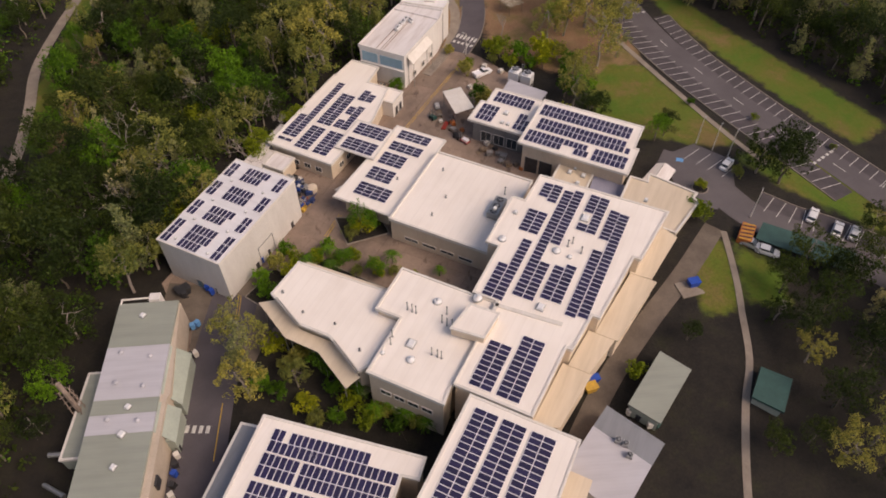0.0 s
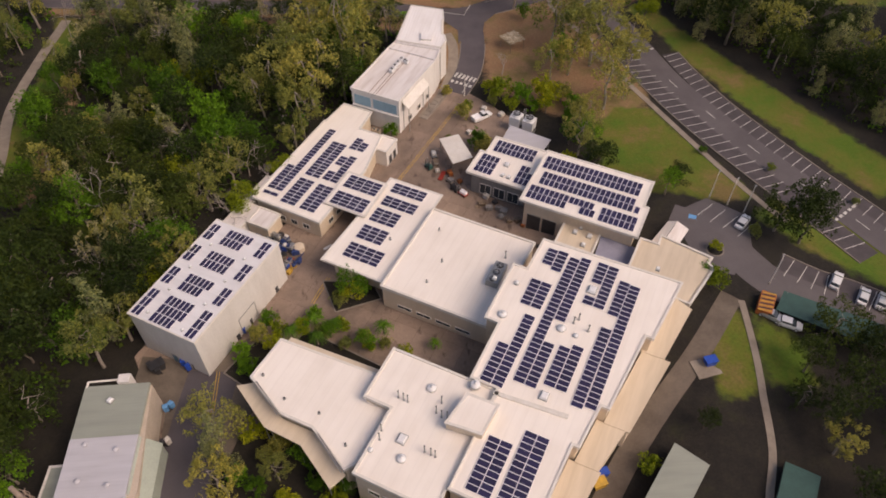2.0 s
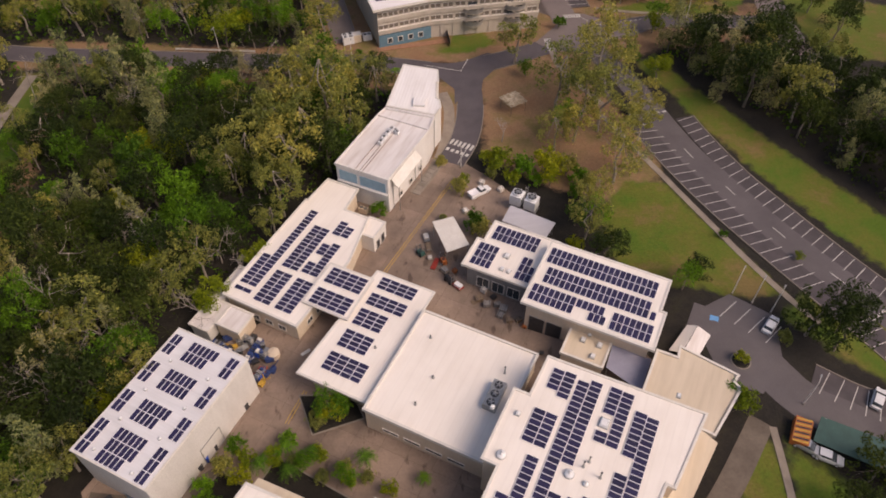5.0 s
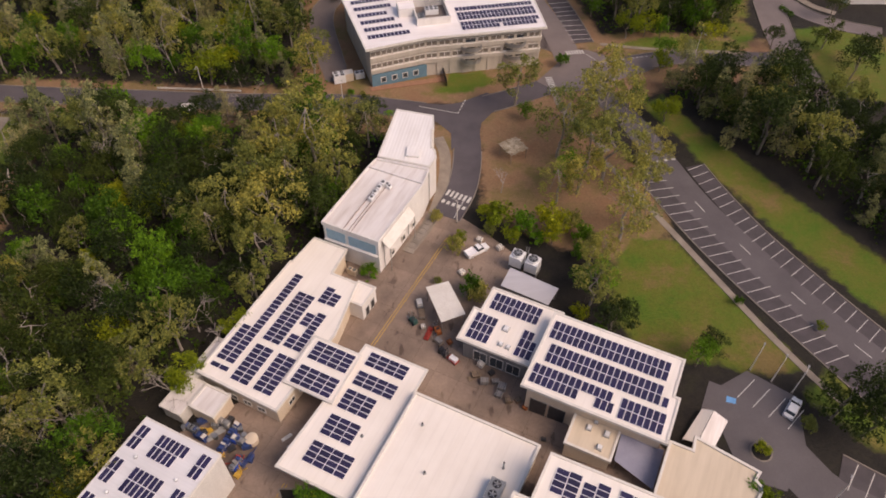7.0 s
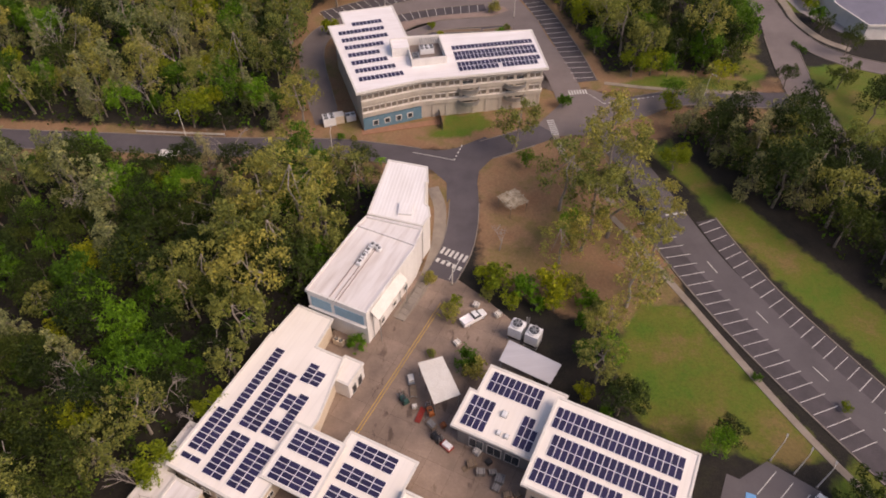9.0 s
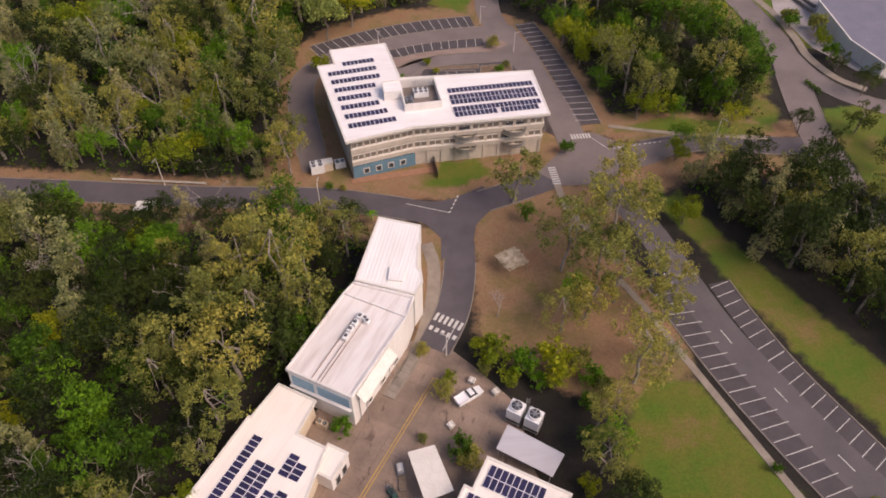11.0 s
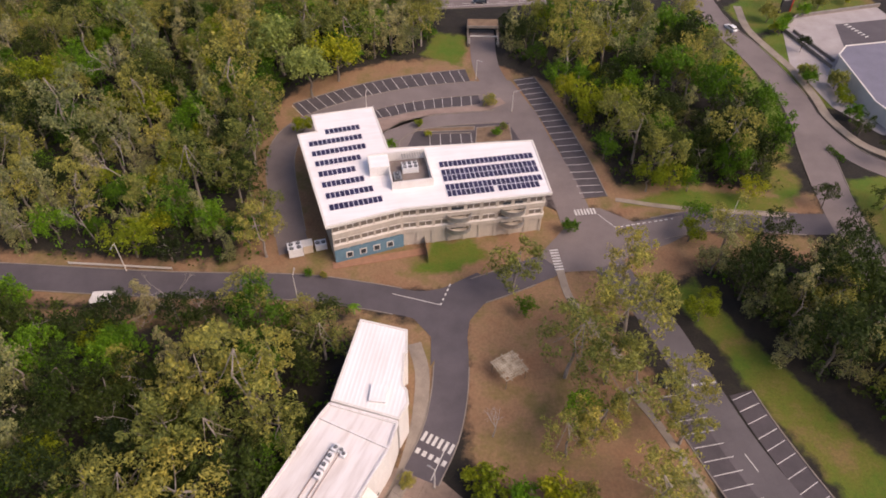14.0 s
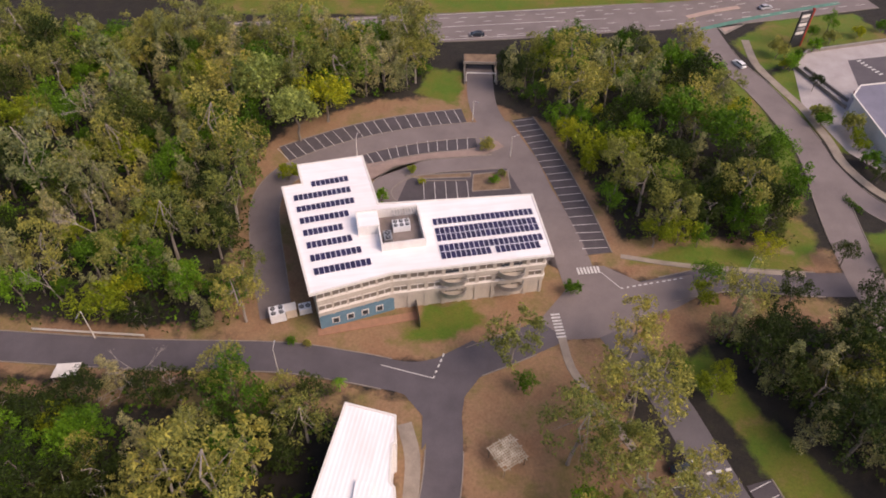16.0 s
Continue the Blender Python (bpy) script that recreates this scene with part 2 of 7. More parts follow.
def piece(name, me, parent, m):
    """One more object on shared mesh data, at the world pose m, under parent."""
    ob = new(name, me)
    ob.parent = parent
    ob.matrix_parent_inverse = parent.matrix_basis.inverted()
    ob.matrix_basis = m
    return ob


def thing(name, x, y, z, label, category, group="", kind="", rz=0.0):
    ob = new(name)
    ob.empty_display_size = 0.5
    ob.matrix_basis = pose(x, y, z, 0, 0, rz)
    return tagged(ob, label, category, group, kind)


def prism(bm, poly, z0, z1, mat=0):
    lo = [bm.verts.new((x, y, z0)) for x, y in poly]
    hi = [bm.verts.new((x, y, z1)) for x, y in poly]
    n = len(poly)
    faces = [bm.faces.new(lo[::-1]), bm.faces.new(hi)]
    for i in range(n):
        faces.append(bm.faces.new((lo[i], lo[(i + 1) % n], hi[(i + 1) % n], hi[i])))
    for f in faces:
        f.material_index = mat
    return faces


def box(bm, m, sx, sy, sz, mat=0, taper=1.0):
    """A box on its base at the pose m; taper narrows its top."""
    vs = []
    for z, k in ((0, 1), (sz, taper)):
        for x, y in ((-1, -1), (1, -1), (1, 1), (-1, 1)):
            vs.append(bm.verts.new(m @ Vector((x * sx / 2 * k, y * sy / 2 * k, z))))
    for q in ((3, 2, 1, 0), (4, 5, 6, 7), (0, 1, 5, 4), (1, 2, 6, 5), (2, 3, 7, 6), (3, 0, 4, 7)):
        bm.faces.new([vs[i] for i in q]).material_index = mat
    return vs


def tube(bm, a, b, r0, r1, n=8, mat=0, caps=True):
    a, b = Vector(a), Vector(b)
    q = (b - a).to_track_quat("Z", "Y")
    rings = []
    for c, r in ((a, r0), (b, r1)):
        rings.append([bm.verts.new(c + q @ Vector((r * math.cos(6.2832 * i / n), r * math.sin(6.2832 * i / n), 0))) for i in range(n)])
    for i in range(n):
        bm.faces.new((rings[0][i], rings[0][(i + 1) % n], rings[1][(i + 1) % n], rings[1][i])).material_index = mat
    if caps:
        bm.faces.new(rings[0][::-1]).material_index = mat
        bm.faces.new(rings[1]).material_index = mat


def area2(poly):
    return sum(x0 * y1 - x1 * y0 for (x0, y0), (x1, y1) in zip(poly, poly[1:] + poly[:1]))


def ccw(poly):
    return list(poly) if area2(poly) > 0 else list(poly)[::-1]


def inset(poly, d):
    """The polygon (counter-clockwise) with every side moved inwards by d."""
    out, n = [], len(poly)
    for i in range(n):
        p0, p1, p2 = (Vector(poly[(i + k) % n]) for k in (-1, 0, 1))
        e0, e1 = (p1 - p0).normalized(), (p2 - p1).normalized()
        n0, n1 = Vector((-e0.y, e0.x)), Vector((-e1.y, e1.x))
        s = n0 + n1
        s = s * (d / max(0.3, s.dot(n0))) if s.length > 1e-3 else n0 * d
        out.append(tuple(p1 + s))
    return out


FOOT, LINES = [], []


def building(name, label, poly, top, walls, roof, base=-0.6, eave=0.5, slab=0.4, rim=0.22, rim_w=0.35, edge=None, category="building", group=""):
    """Walls under a flat roof slab that has a raised rim along its edges."""
    poly = ccw(poly)
    FOOT.append(poly)
    cx, cy = (sum(p[i] for p in poly) / len(poly) for i in (0, 1))
    t = thing(name, cx, cy, base, label, category, group)
    bm = bmesh.new()
    prism(bm, inset(poly, eave), base, top - slab + 0.01)
    part("wall", bm, walls, t)
    bm = bmesh.new()
    prism(bm, poly, top - slab, top)
    r = part("roof", bm, roof, t)
    if rim:
        bm = bmesh.new()
        inner, outer = inset(poly, rim_w), inset(poly, -0.04)
        n = len(poly)
        loops = [[bm.verts.new((*p, z)) for p in ring] for ring, z in ((outer, top - slab - 0.02), (outer, top + rim), (inner, top + rim), (inner, top - slab - 0.02))]
        for i in range(n):
            j = (i + 1) % n
            for k in range(4):
                a, b = loops[k], loops[(k + 1) % 4]
                bm.faces.new((a[i], a[j], b[j], b[i]))
        part("fascia", bm, edge or FASCIA, t)
    return t


def wall_openings(t, a, b, z, count, w, h, name="window", material=None, margin=0.12, inset_d=0.06, label=""):
    """Framed openings spaced evenly along the outer wall line from a to b (outside lies to its right)."""
    a, b = Vector(a), Vector(b)
    e = (b - a).normalized()
    out = Vector((e.y, -e.x))
    ang = math.degrees(math.atan2(e.y, e.x))
    length = (b - a).length
    for i in range(count):
        p = a + e * (length * (margin + (1 - 2 * margin) * ((i + 0.5) / count))) + out * inset_d
        m = pose(p.x, p.y, z, 0, 0, ang)
        bm = bmesh.new()
        for sx in (-1, 1):
            box(bm, m @ pose(sx * w / 2, 0, 0), 0.1, 0.16, h)
        for sz in (0, h):
            box(bm, m @ pose(0, 0, sz - 0.05), w + 0.1, 0.16, 0.1)
        if w > 1.4 and name == "window":
            box(bm, m, 0.06, 0.12, h)
        wi = part(name, bm, FASCIA if name == "window" else METAL, t, label)
        bm = bmesh.new()
        box(bm, m @ pose(0, 0.02, 0.05), w - 0.1, 0.06, h - 0.1)
        part("pane" if name == "window" else "panel", bm, material or GLASS, wi)


# ---- ground ----
GRASS = [
    [(41, 151), (50, 150), (57, 136), (66, 119), (55, 117), (50, 120), (42, 119), (35, 128), (35, 140)],
    [(60, 178), (64.5, 168), (70, 156), (79.5, 139), (92, 119.5), (102, 126), (90, 146), (78, 164), (66, 184)],
    [(3, 204), (5, 209.6), (14, 210.4), (17, 206), (9, 201), (-2, 200)],
    [(96, 316), (112, 331), (142, 337), (147, 321), (117, 313), (108, 304), (100, 300)],
    [(107, 282), (110, 284), (112, 276), (109, 272)],
    [(63, 113), (72, 104), (88, 92), (98, 84), (102, 92), (90, 106), (80, 115), (70, 120)],
    [(45, 80), (51, 90), (53, 84), (51.6, 72), (45, 70)],
    [(54.5, 88), (62, 82), (62, 73), (53.4, 73)],
    [(101, 232), (101, 200), (130, 196), (130, 226), (112, 234)],
    [(104, 300), (110, 301), (118, 280), (112, 262), (108, 262), (104, 276), (99, 290)],
    [(56, 85), (60, 82), (58, 78)],
    [(46, 80), (51, 86), (52, 76)],
    [(97, 300), (94, 280), (96, 262), (91, 238), (84, 240), (88, 262), (86, 292)],
    [(52, 196), (62, 176), (67, 180), (58, 200)],
    [(46, 222), (60, 221), (84, 219), (84, 226), (60, 228)],
    [(0, 285), (12, 279), (14, 296), (4, 298)],
    [(-70, 327), (28, 332), (56, 336.5), (82, 341), (150, 358), (150, 430), (-70, 430)],
    [(86, 222), (91, 232), (87, 240), (82, 230)],
    [(-107, 192), (-101, 176), (-99, 140), (-92, 118), (-87, 118), (-92, 150), (-96, 190)],
]
DIRT = [
    [(-36, 203), (-39, 255), (-30, 270), (-10, 281), (16, 285), (26, 277), (36, 272), (48, 226), (40, 221), (30, 205), (0, 196), (-22, 199)],
    [(12, 197), (30, 201), (38, 190), (47, 172), (51, 157), (48, 149), (38, 144), (26, 148), (12, 158), (11, 175)],
    [(-30, 270), (-15, 277), (5, 284), (14, 297), (16, 279), (-5, 277), (-28, 266)],
    [(-10, 191), (5, 187), (7, 172), (5, 158), (-2, 147), (0, 160), (0.5, 176), (-6, 184)],
    [(-16, 199), (-15, 205), (3, 209), (28, 216), (30, 205), (13, 199), (6, 196)],
    [(40, 225), (60, 222), (84, 219), (84, 224), (50, 229)],
    [(-9, 251), (22, 258), (24, 262), (14, 262), (-4, 257)],
    [(26, 273), (31, 274), (46, 226), (42, 224), (36, 245)],
    [(40, 222), (48, 217.5), (56, 217.8), (68, 221), (92, 220), (92, 227), (60, 231), (46, 229)],
    [(30, 201), (38, 202), (52, 211), (64, 213.5), (88, 212.5), (88, 206), (60, 203), (52, 198), (46, 192), (36, 188)],
    [(-110, 202.6), (-60, 199.8), (-22, 199.6), (-22, 202.4), (-60, 203.6), (-110, 207)],
    [(-110, 197), (-60, 194.4), (-22, 193.4), (-8, 191.6), (-8, 189.6), (-40, 191), (-110, 193)],
    [(-98, 190), (-94, 150), (-88, 118), (-84, 118), (-92, 190)],
    [(-76, 190), (-40, 190), (-10, 188), (-8, 184), (-40, 186), (-76, 187)],
]


def poly_mask(px, py, poly, soft):
    """1 inside the polygon, falling to 0 within soft metres outside it."""
    inside = np.zeros(px.shape, bool)
    dist = np.full(px.shape, 1e9)
    for (x0, y0), (x1, y1) in zip(poly, poly[1:] + poly[:1]):
        if y0 != y1:
            inside ^= ((y0 > py) != (y1 > py)) & (px < (x1 - x0) * (py - y0) / (y1 - y0) + x0)
        ex, ey = x1 - x0, y1 - y0
        k = np.clip(((px - x0) * ex + (py - y0) * ey) / (ex * ex + ey * ey), 0, 1)
        dist = np.minimum(dist, np.hypot(px - x0 - k * ex, py - y0 - k * ey))
    signed = np.where(inside, dist, -dist)
    return np.clip(signed / (2 * soft) + 0.5, 0, 1)


def axis(lo, hi, step, far):
    mid = list(np.arange(lo, hi + 0.1, step))
    return np.array([-far, -far / 3, lo - 150, lo - 40, *mid, hi + 40, hi + 150, far / 3, far])


gx, gy = axis(-150, 170, 1.6, 2600), axis(10, 360, 1.6, 2600)
PX, PY = np.meshgrid(gx, gy)
PZ = 4.3 * np.exp(-(((PX - 48) / 22) ** 2 + ((PY - 84) / 38) ** 2))
wob = np.random.RandomState(3).rand(*PX.shape) * 0.05
ground_me = bpy.data.meshes.new("ground")
nx, ny = len(gx), len(gy)
idx = np.arange(nx * ny).reshape(ny, nx)
quads = np.stack([idx[:-1, :-1], idx[:-1, 1:], idx[1:, 1:], idx[1:, :-1]], -1).reshape(-1, 4)
ground_me.from_pydata(np.stack([PX, PY, PZ - wob], -1).reshape(-1, 3).tolist(), [], quads.tolist())
grass = np.max([poly_mask(PX, PY, p, 2.5) for p in GRASS], 0).ravel()
dirt = np.max([poly_mask(PX, PY, p, 3.0) for p in DIRT], 0).ravel()
cover = ground_me.color_attributes.new("cover", "FLOAT_COLOR", "POINT")
cover.data.foreach_set("color", np.stack([grass, dirt, 0 * grass, 0 * grass + 1], -1).ravel().astype(np.float32))
gm, gnt, gb = node_material("ground_cover")
att = gnt.nodes.new("ShaderNodeAttribute")
att.attribute_name = "cover"
sep = gnt.nodes.new("ShaderNodeSeparateColor")
gnt.links.new(att.outputs["Color"], sep.inputs[0])


def ragged(source, scale):
    """A mask whose edge is broken up by noise."""
    n = noise_tex(gnt, scale, 5, 0.65)
    a = gnt.nodes.new("ShaderNodeMath")
    a.operation = "ADD"
    gnt.links.new(source, a.inputs[0])
    gnt.links.new(n, a.inputs[1])
    r = gnt.nodes.new("ShaderNodeMapRange")
    r.inputs[1].default_value, r.inputs[2].default_value = 0.85, 1.15
    gnt.links.new(a.outputs[0], r.inputs[0])
    return r.outputs[0]


# Litter is near black: the gloom under trees and south-east is in its colour.
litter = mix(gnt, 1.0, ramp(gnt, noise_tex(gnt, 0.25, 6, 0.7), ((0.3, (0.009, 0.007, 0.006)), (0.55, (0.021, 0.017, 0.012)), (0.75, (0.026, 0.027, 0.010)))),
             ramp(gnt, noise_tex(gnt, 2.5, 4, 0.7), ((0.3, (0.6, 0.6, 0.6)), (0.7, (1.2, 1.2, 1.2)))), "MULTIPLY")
soil = mix(gnt, 1.0, ramp(gnt, noise_tex(gnt, 0.12, 6, 0.65), ((0.3, (0.250, 0.135, 0.072)), (0.5, (0.270, 0.165, 0.088)), (0.68, (0.170, 0.140, 0.042)))),
           ramp(gnt, noise_tex(gnt, 1.8, 4, 0.7), ((0.3, (0.72, 0.72, 0.72)), (0.7, (1.1, 1.1, 1.1)))), "MULTIPLY")
turf = mix(gnt, 1.0, ramp(gnt, noise_tex(gnt, 0.07, 6, 0.7), ((0.36, (0.190, 0.135, 0.045)), (0.46, (0.125, 0.135, 0.014)), (0.60, (0.078, 0.140, 0.006)))),
           ramp(gnt, noise_tex(gnt, 2.2, 4, 0.7), ((0.3, (0.75, 0.75, 0.75)), (0.7, (1.12, 1.12, 1.12)))), "MULTIPLY")
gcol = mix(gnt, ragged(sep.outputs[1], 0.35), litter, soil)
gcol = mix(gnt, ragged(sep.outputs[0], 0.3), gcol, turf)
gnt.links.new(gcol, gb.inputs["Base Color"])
gb.inputs["Roughness"].default_value = 0.95
bump(gnt, gb, noise_tex(gnt, 3.0, 5, 0.7), 0.6, 0.25)
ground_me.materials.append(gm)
ground = tagged(new("ground", ground_me), "shade-darkened leaf litter, bare soil and patchy lawn", "ground", kind="structure")


def spline(pts, step=2.0):
    """Points every step metres or so along a smooth curve through pts."""
    p = [Vector(q) for q in pts]
    p = [p[0] * 2 - p[1], *p, p[-1] * 2 - p[-2]]
    out = []
    for i in range(1, len(p) - 2):
        a, b, c, d = p[i - 1], p[i], p[i + 1], p[i + 2]
        n = max(1, int((c - b).length / step))
        for k in range(n):
            t = k / n
            out.append(0.5 * ((2 * b) + (c - a) * t + (2 * a - 5 * b + 4 * c - d) * t * t + (3 * b - a - 3 * c + d) * t ** 3))
    out.append(p[-2])
    return out


def sides(line):
    """The unit normal to the left at every point of a line."""
    out = []
    for i in range(len(line)):
        e = (line[min(i + 1, len(line) - 1)] - line[max(i - 1, 0)]).normalized()
        out.append(Vector((-e.y, e.x)))
    return out


def ribbon(bm, line, off0, off1, lift, n=4, thick=0.0):
    """A strip draped on the ground between two offsets to the left of a line."""
    nor = sides(line)
    rows = []
    for p, q in zip(line, nor):
        row = []
        for k in range(n + 1):
            s = p + q * (off0 + (off1 - off0) * k / n)
            row.append(bm.verts.new((s.x, s.y, gz(s.x, s.y) + lift)))
        rows.append(row)
    for r0, r1 in zip(rows, rows[1:]):
        for k in range(n):
            bm.faces.new((r0[k], r1[k], r1[k + 1], r0[k + 1]))
    if thick:
        low = [[bm.verts.new((v.co.x, v.co.y, v.co.z - thick)) for v in (r[0], r[-1])] for r in rows]
        for i in range(len(rows) - 1):
            bm.faces.new((rows[i][0], rows[i + 1][0], low[i + 1][0], low[i][0]))
            bm.faces.new((rows[i][-1], rows[i + 1][-1], low[i + 1][1], low[i][1]))


MOUTHS = [((7.6, 189), 9.0), ((38, 210), 15.0), ((97, 218), 10.0), ((24, 268), 7.5), ((28, 257), 6.5), ((89.5, 327), 14.0), ((101.6, 257), 9.0), ((3, 237), 4.0), ((-24, 206), 5.0)]


def runs(line):
    """The stretches of a line that lie outside the mouths of side roads."""
    out = [[]]
    for p in line:
        if any((p - Vector(c)).length < r for c, r in MOUTHS):
            out.append([])
        else:
            out[-1].append(p)
    return [r for r in out if len(r) > 1]


def road(name, pts, width, material, label, lift=0.05, kerbs=True, step=2.0):
    line = spline(pts, step)
    LINES.append((line, width / 2))
    bm = bmesh.new()
    ribbon(bm, line, -width / 2, width / 2, lift, 5)
    r = tagged(part(name, bm, material, None), label, "road", kind="structure")
    if kerbs:
        bm = bmesh.new()
        for stretch in runs(line):
            for s in (-1, 1):
                ribbon(bm, stretch, s * width / 2, s * (width / 2 + 0.2), lift + 0.11, 1, 0.25)
        part("kerb", bm, KERB, r, "pale concrete kerb")
    return r


def pad(name, poly, material, label, lift=0.03, cuts=3):
    bm = bmesh.new()
    f = bm.faces.new([bm.verts.new((x, y, 0)) for x, y in ccw(poly)])
    bmesh.ops.triangulate(bm, faces=[f])
    for _ in range(cuts):
        bmesh.ops.subdivide_edges(bm, edges=bm.edges[:], cuts=1, use_grid_fill=True)
    for v in bm.verts:
        v.co.z = gz(v.co.x, v.co.y) + lift
    return tagged(part(name, bm, material, None), label, "paving", kind="structure")


pad("yard", [campus(*p) for p in ((-46, -19), (-34, -24), (-28, -33), (0, -33), (10, -27), (45, -27), (45, -20.2), (64, -20.2), (66, -13), (64, -6), (60, 4), (52, 8), (44, 18), (30, 40), (18, 46), (-12, 24), (-24, 4), (-36, -14))],
    CONCRETE, "stained brown concrete yard", 0.03, 4)
pad("rough_yard", [(-51, 72.6), (-51, 81), (-41, 80), (-33, 85), (-27, 79), (-31, 68), (-33, 60), (-43, 60), (-44.6, 72.6)], ROUGH, "rough grey-brown gravel yard", 0.036, 3)
pad("junction_apron", [(6, 196), (9, 184), (11.6, 184), (12.2, 188.5), (15, 192.6), (20.5, 196), (14, 201)], ASPHALT, "dark asphalt junction", 0.058, 2)
pad("junction_flare", [(4.9, 178), (4.9, 184.5), (1.5, 188.8), (-6, 191.4), (6, 193), (9, 186)], ASPHALT, "dark asphalt junction flare", 0.054, 2)
pad("forecourt", [(27, 206), (33, 214), (36, 221), (42, 221), (49, 216.5), (60, 219), (60, 213), (55, 210), (47, 206.5), (38, 202), (32, 201.5)], HIGHWAY, "grey asphalt forecourt", 0.056, 2)
road("drive", [(7.8, 190), (8.6, 184), (8.7, 178), (8.2, 171), (6.8, 164), (3.7, 156.5)], 6.2, ASPHALT, "dark asphalt drive with kerbs", 0.062)
road("access_road", [(-150, 206), (-110, 200), (-75, 198), (-48, 196.6), (-22, 196.4), (-8, 194.4), (4, 192.6), (16, 197), (28, 203), (38, 209), (47, 212.6), (56, 215.4), (66, 217.8), (76, 217.4), (86, 216.8), (94, 217)], 6.6, ASPHALT, "dark asphalt access road through the trees", 0.05)
road("car_park_road", [(40, 206), (48, 190), (52.5, 176), (57.2, 161.5), (63.2, 148.6), (69.8, 135.6), (77.2, 123.6), (83, 115.6), (88, 107.5), (98, 92)], 6.6, LANE_ASPHALT, "grey asphalt car park road", 0.05, False)
road("office_road", [(36.5, 216), (35, 226), (32, 238), (27.5, 252), (22.5, 266), (18.5, 280), (18, 300)], 7.4, HIGHWAY, "grey asphalt office road", 0.066, False)
road("lot_aisle", [(24, 269), (14, 268.2), (0, 265.2), (-12, 260.8), (-23, 254.6), (-30.5, 247), (-32, 236), (-27, 216), (-24, 206)], 6.4, HIGHWAY, "curved asphalt aisle of the office car park", 0.05)
road("inner_loop", [(27, 256.6), (14, 254.6), (4, 252.8), (-3, 249.6), (-6.6, 244), (-4, 238), (4, 236)], 5.0, HIGHWAY, "asphalt loop beside the office", 0.046)
pad("office_car_park", [(-30, 250), (-28.8, 254.6), (-13, 263.8), (0, 268.4), (14, 271.6), (25, 272.6), (31, 257), (38.4, 224), (34, 219), (29.5, 231), (24, 242), (4, 236), (-6, 242), (-10, 252), (-20, 250)], HIGHWAY, "grey asphalt of the office car park", 0.032, 3)
pad("inner_court", [(-3, 238), (0, 250), (24, 253), (27, 244), (20, 232), (2, 230)], BAY_ASPHALT, "dark asphalt parking court", 0.034, 2)
pad("lot_island", [(-9.2, 247.4), (-11, 253.4), (2.8, 257.8), (15.3, 260.6), (21.6, 264), (23.2, 261.4), (18.3, 258.1), (4.2, 256), (-4, 252.8)], PINK_PAVE, "pinkish paved island in the office car park", 0.13, 2)
road("side_drive", [(46, 112), (53, 108), (56.5, 101.5), (61, 95), (70, 90.5), (84, 82), (100, 70)], 8.4, LANE_ASPHALT, "asphalt side drive", 0.056, False)
pad("side_court", [(46.5, 113), (55, 118), (62, 113), (60, 104), (54, 96), (48, 98)], LANE_ASPHALT, "grey asphalt court with a planted island", 0.048, 3)
road("service_lane", [(52, 91), (43.5, 79.5), (35, 69.5), (27, 59), (20, 47), (14, 36)], 3.8, ROUGH, "brown gravelly service lane", 0.04, False)
road("lane_west", [(-38, 78), (-38.6, 66), (-38.4, 54), (-37.2, 40), (-35.8, 22)], 8.6, ASPHALT, "dark asphalt lane beside the long shed", 0.045, False)
road("highway", [(-60, 313), (-4, 320.6), (28, 324.6), (60, 330), (82, 333.4), (106, 338.4), (150, 350)], 17.6, HIGHWAY, "wide asphalt main road", 0.05)
road("street", [(89.5, 328), (91.4, 306), (95.6, 293), (98.5, 281), (100.7, 266), (100.4, 255), (98.6, 243), (97.2, 231), (96.4, 219), (97, 200)], 8.2, HIGHWAY, "asphalt street beside the shops", 0.06)
road("street_arm", [(101.6, 260), (104.2, 249), (108, 241), (115, 235), (126, 230)], 6.0, HIGHWAY, "asphalt street arm", 0.052)
for pts, w in (([(40, 174), (44, 166.5), (47.6, 158), (51, 150.5), (56.4, 138.2), (61.4, 127), (66.4, 117.3), (70, 112)], 1.4),
               ([(53.5, 90), (52.6, 78), (51.7, 71), (50.6, 62), (47.9, 54), (45, 42), (43, 30)], 1.2),
               ([(-103, 190), (-103.2, 170), (-102, 150), (-97.3, 133), (-94, 118), (-92, 100)], 2.6),
               ([(31, 202), (32, 195), (35, 189), (41, 178)], 1.6),
               ([(-4.0, 146.6), (0.4, 155.2), (2.6, 163.5), (3.4, 170), (3.4, 177), (1.8, 183)], 2.6),
               ([(84, 219.5), (60, 221.5), (46, 224)], 1.3), ([(100.6, 318), (99.6, 304), (102.6, 291), (105.4, 281), (107, 267), (107.2, 257), (111, 246.5), (117, 241)], 2.4)):
    line = spline(pts)
    bm = bmesh.new()
    ribbon(bm, line, -w / 2, w / 2, 0.06, 2, 0.12)
    tagged(part("footpath", bm, PATH, None), "pale concrete footpath", "footpath", kind="structure")


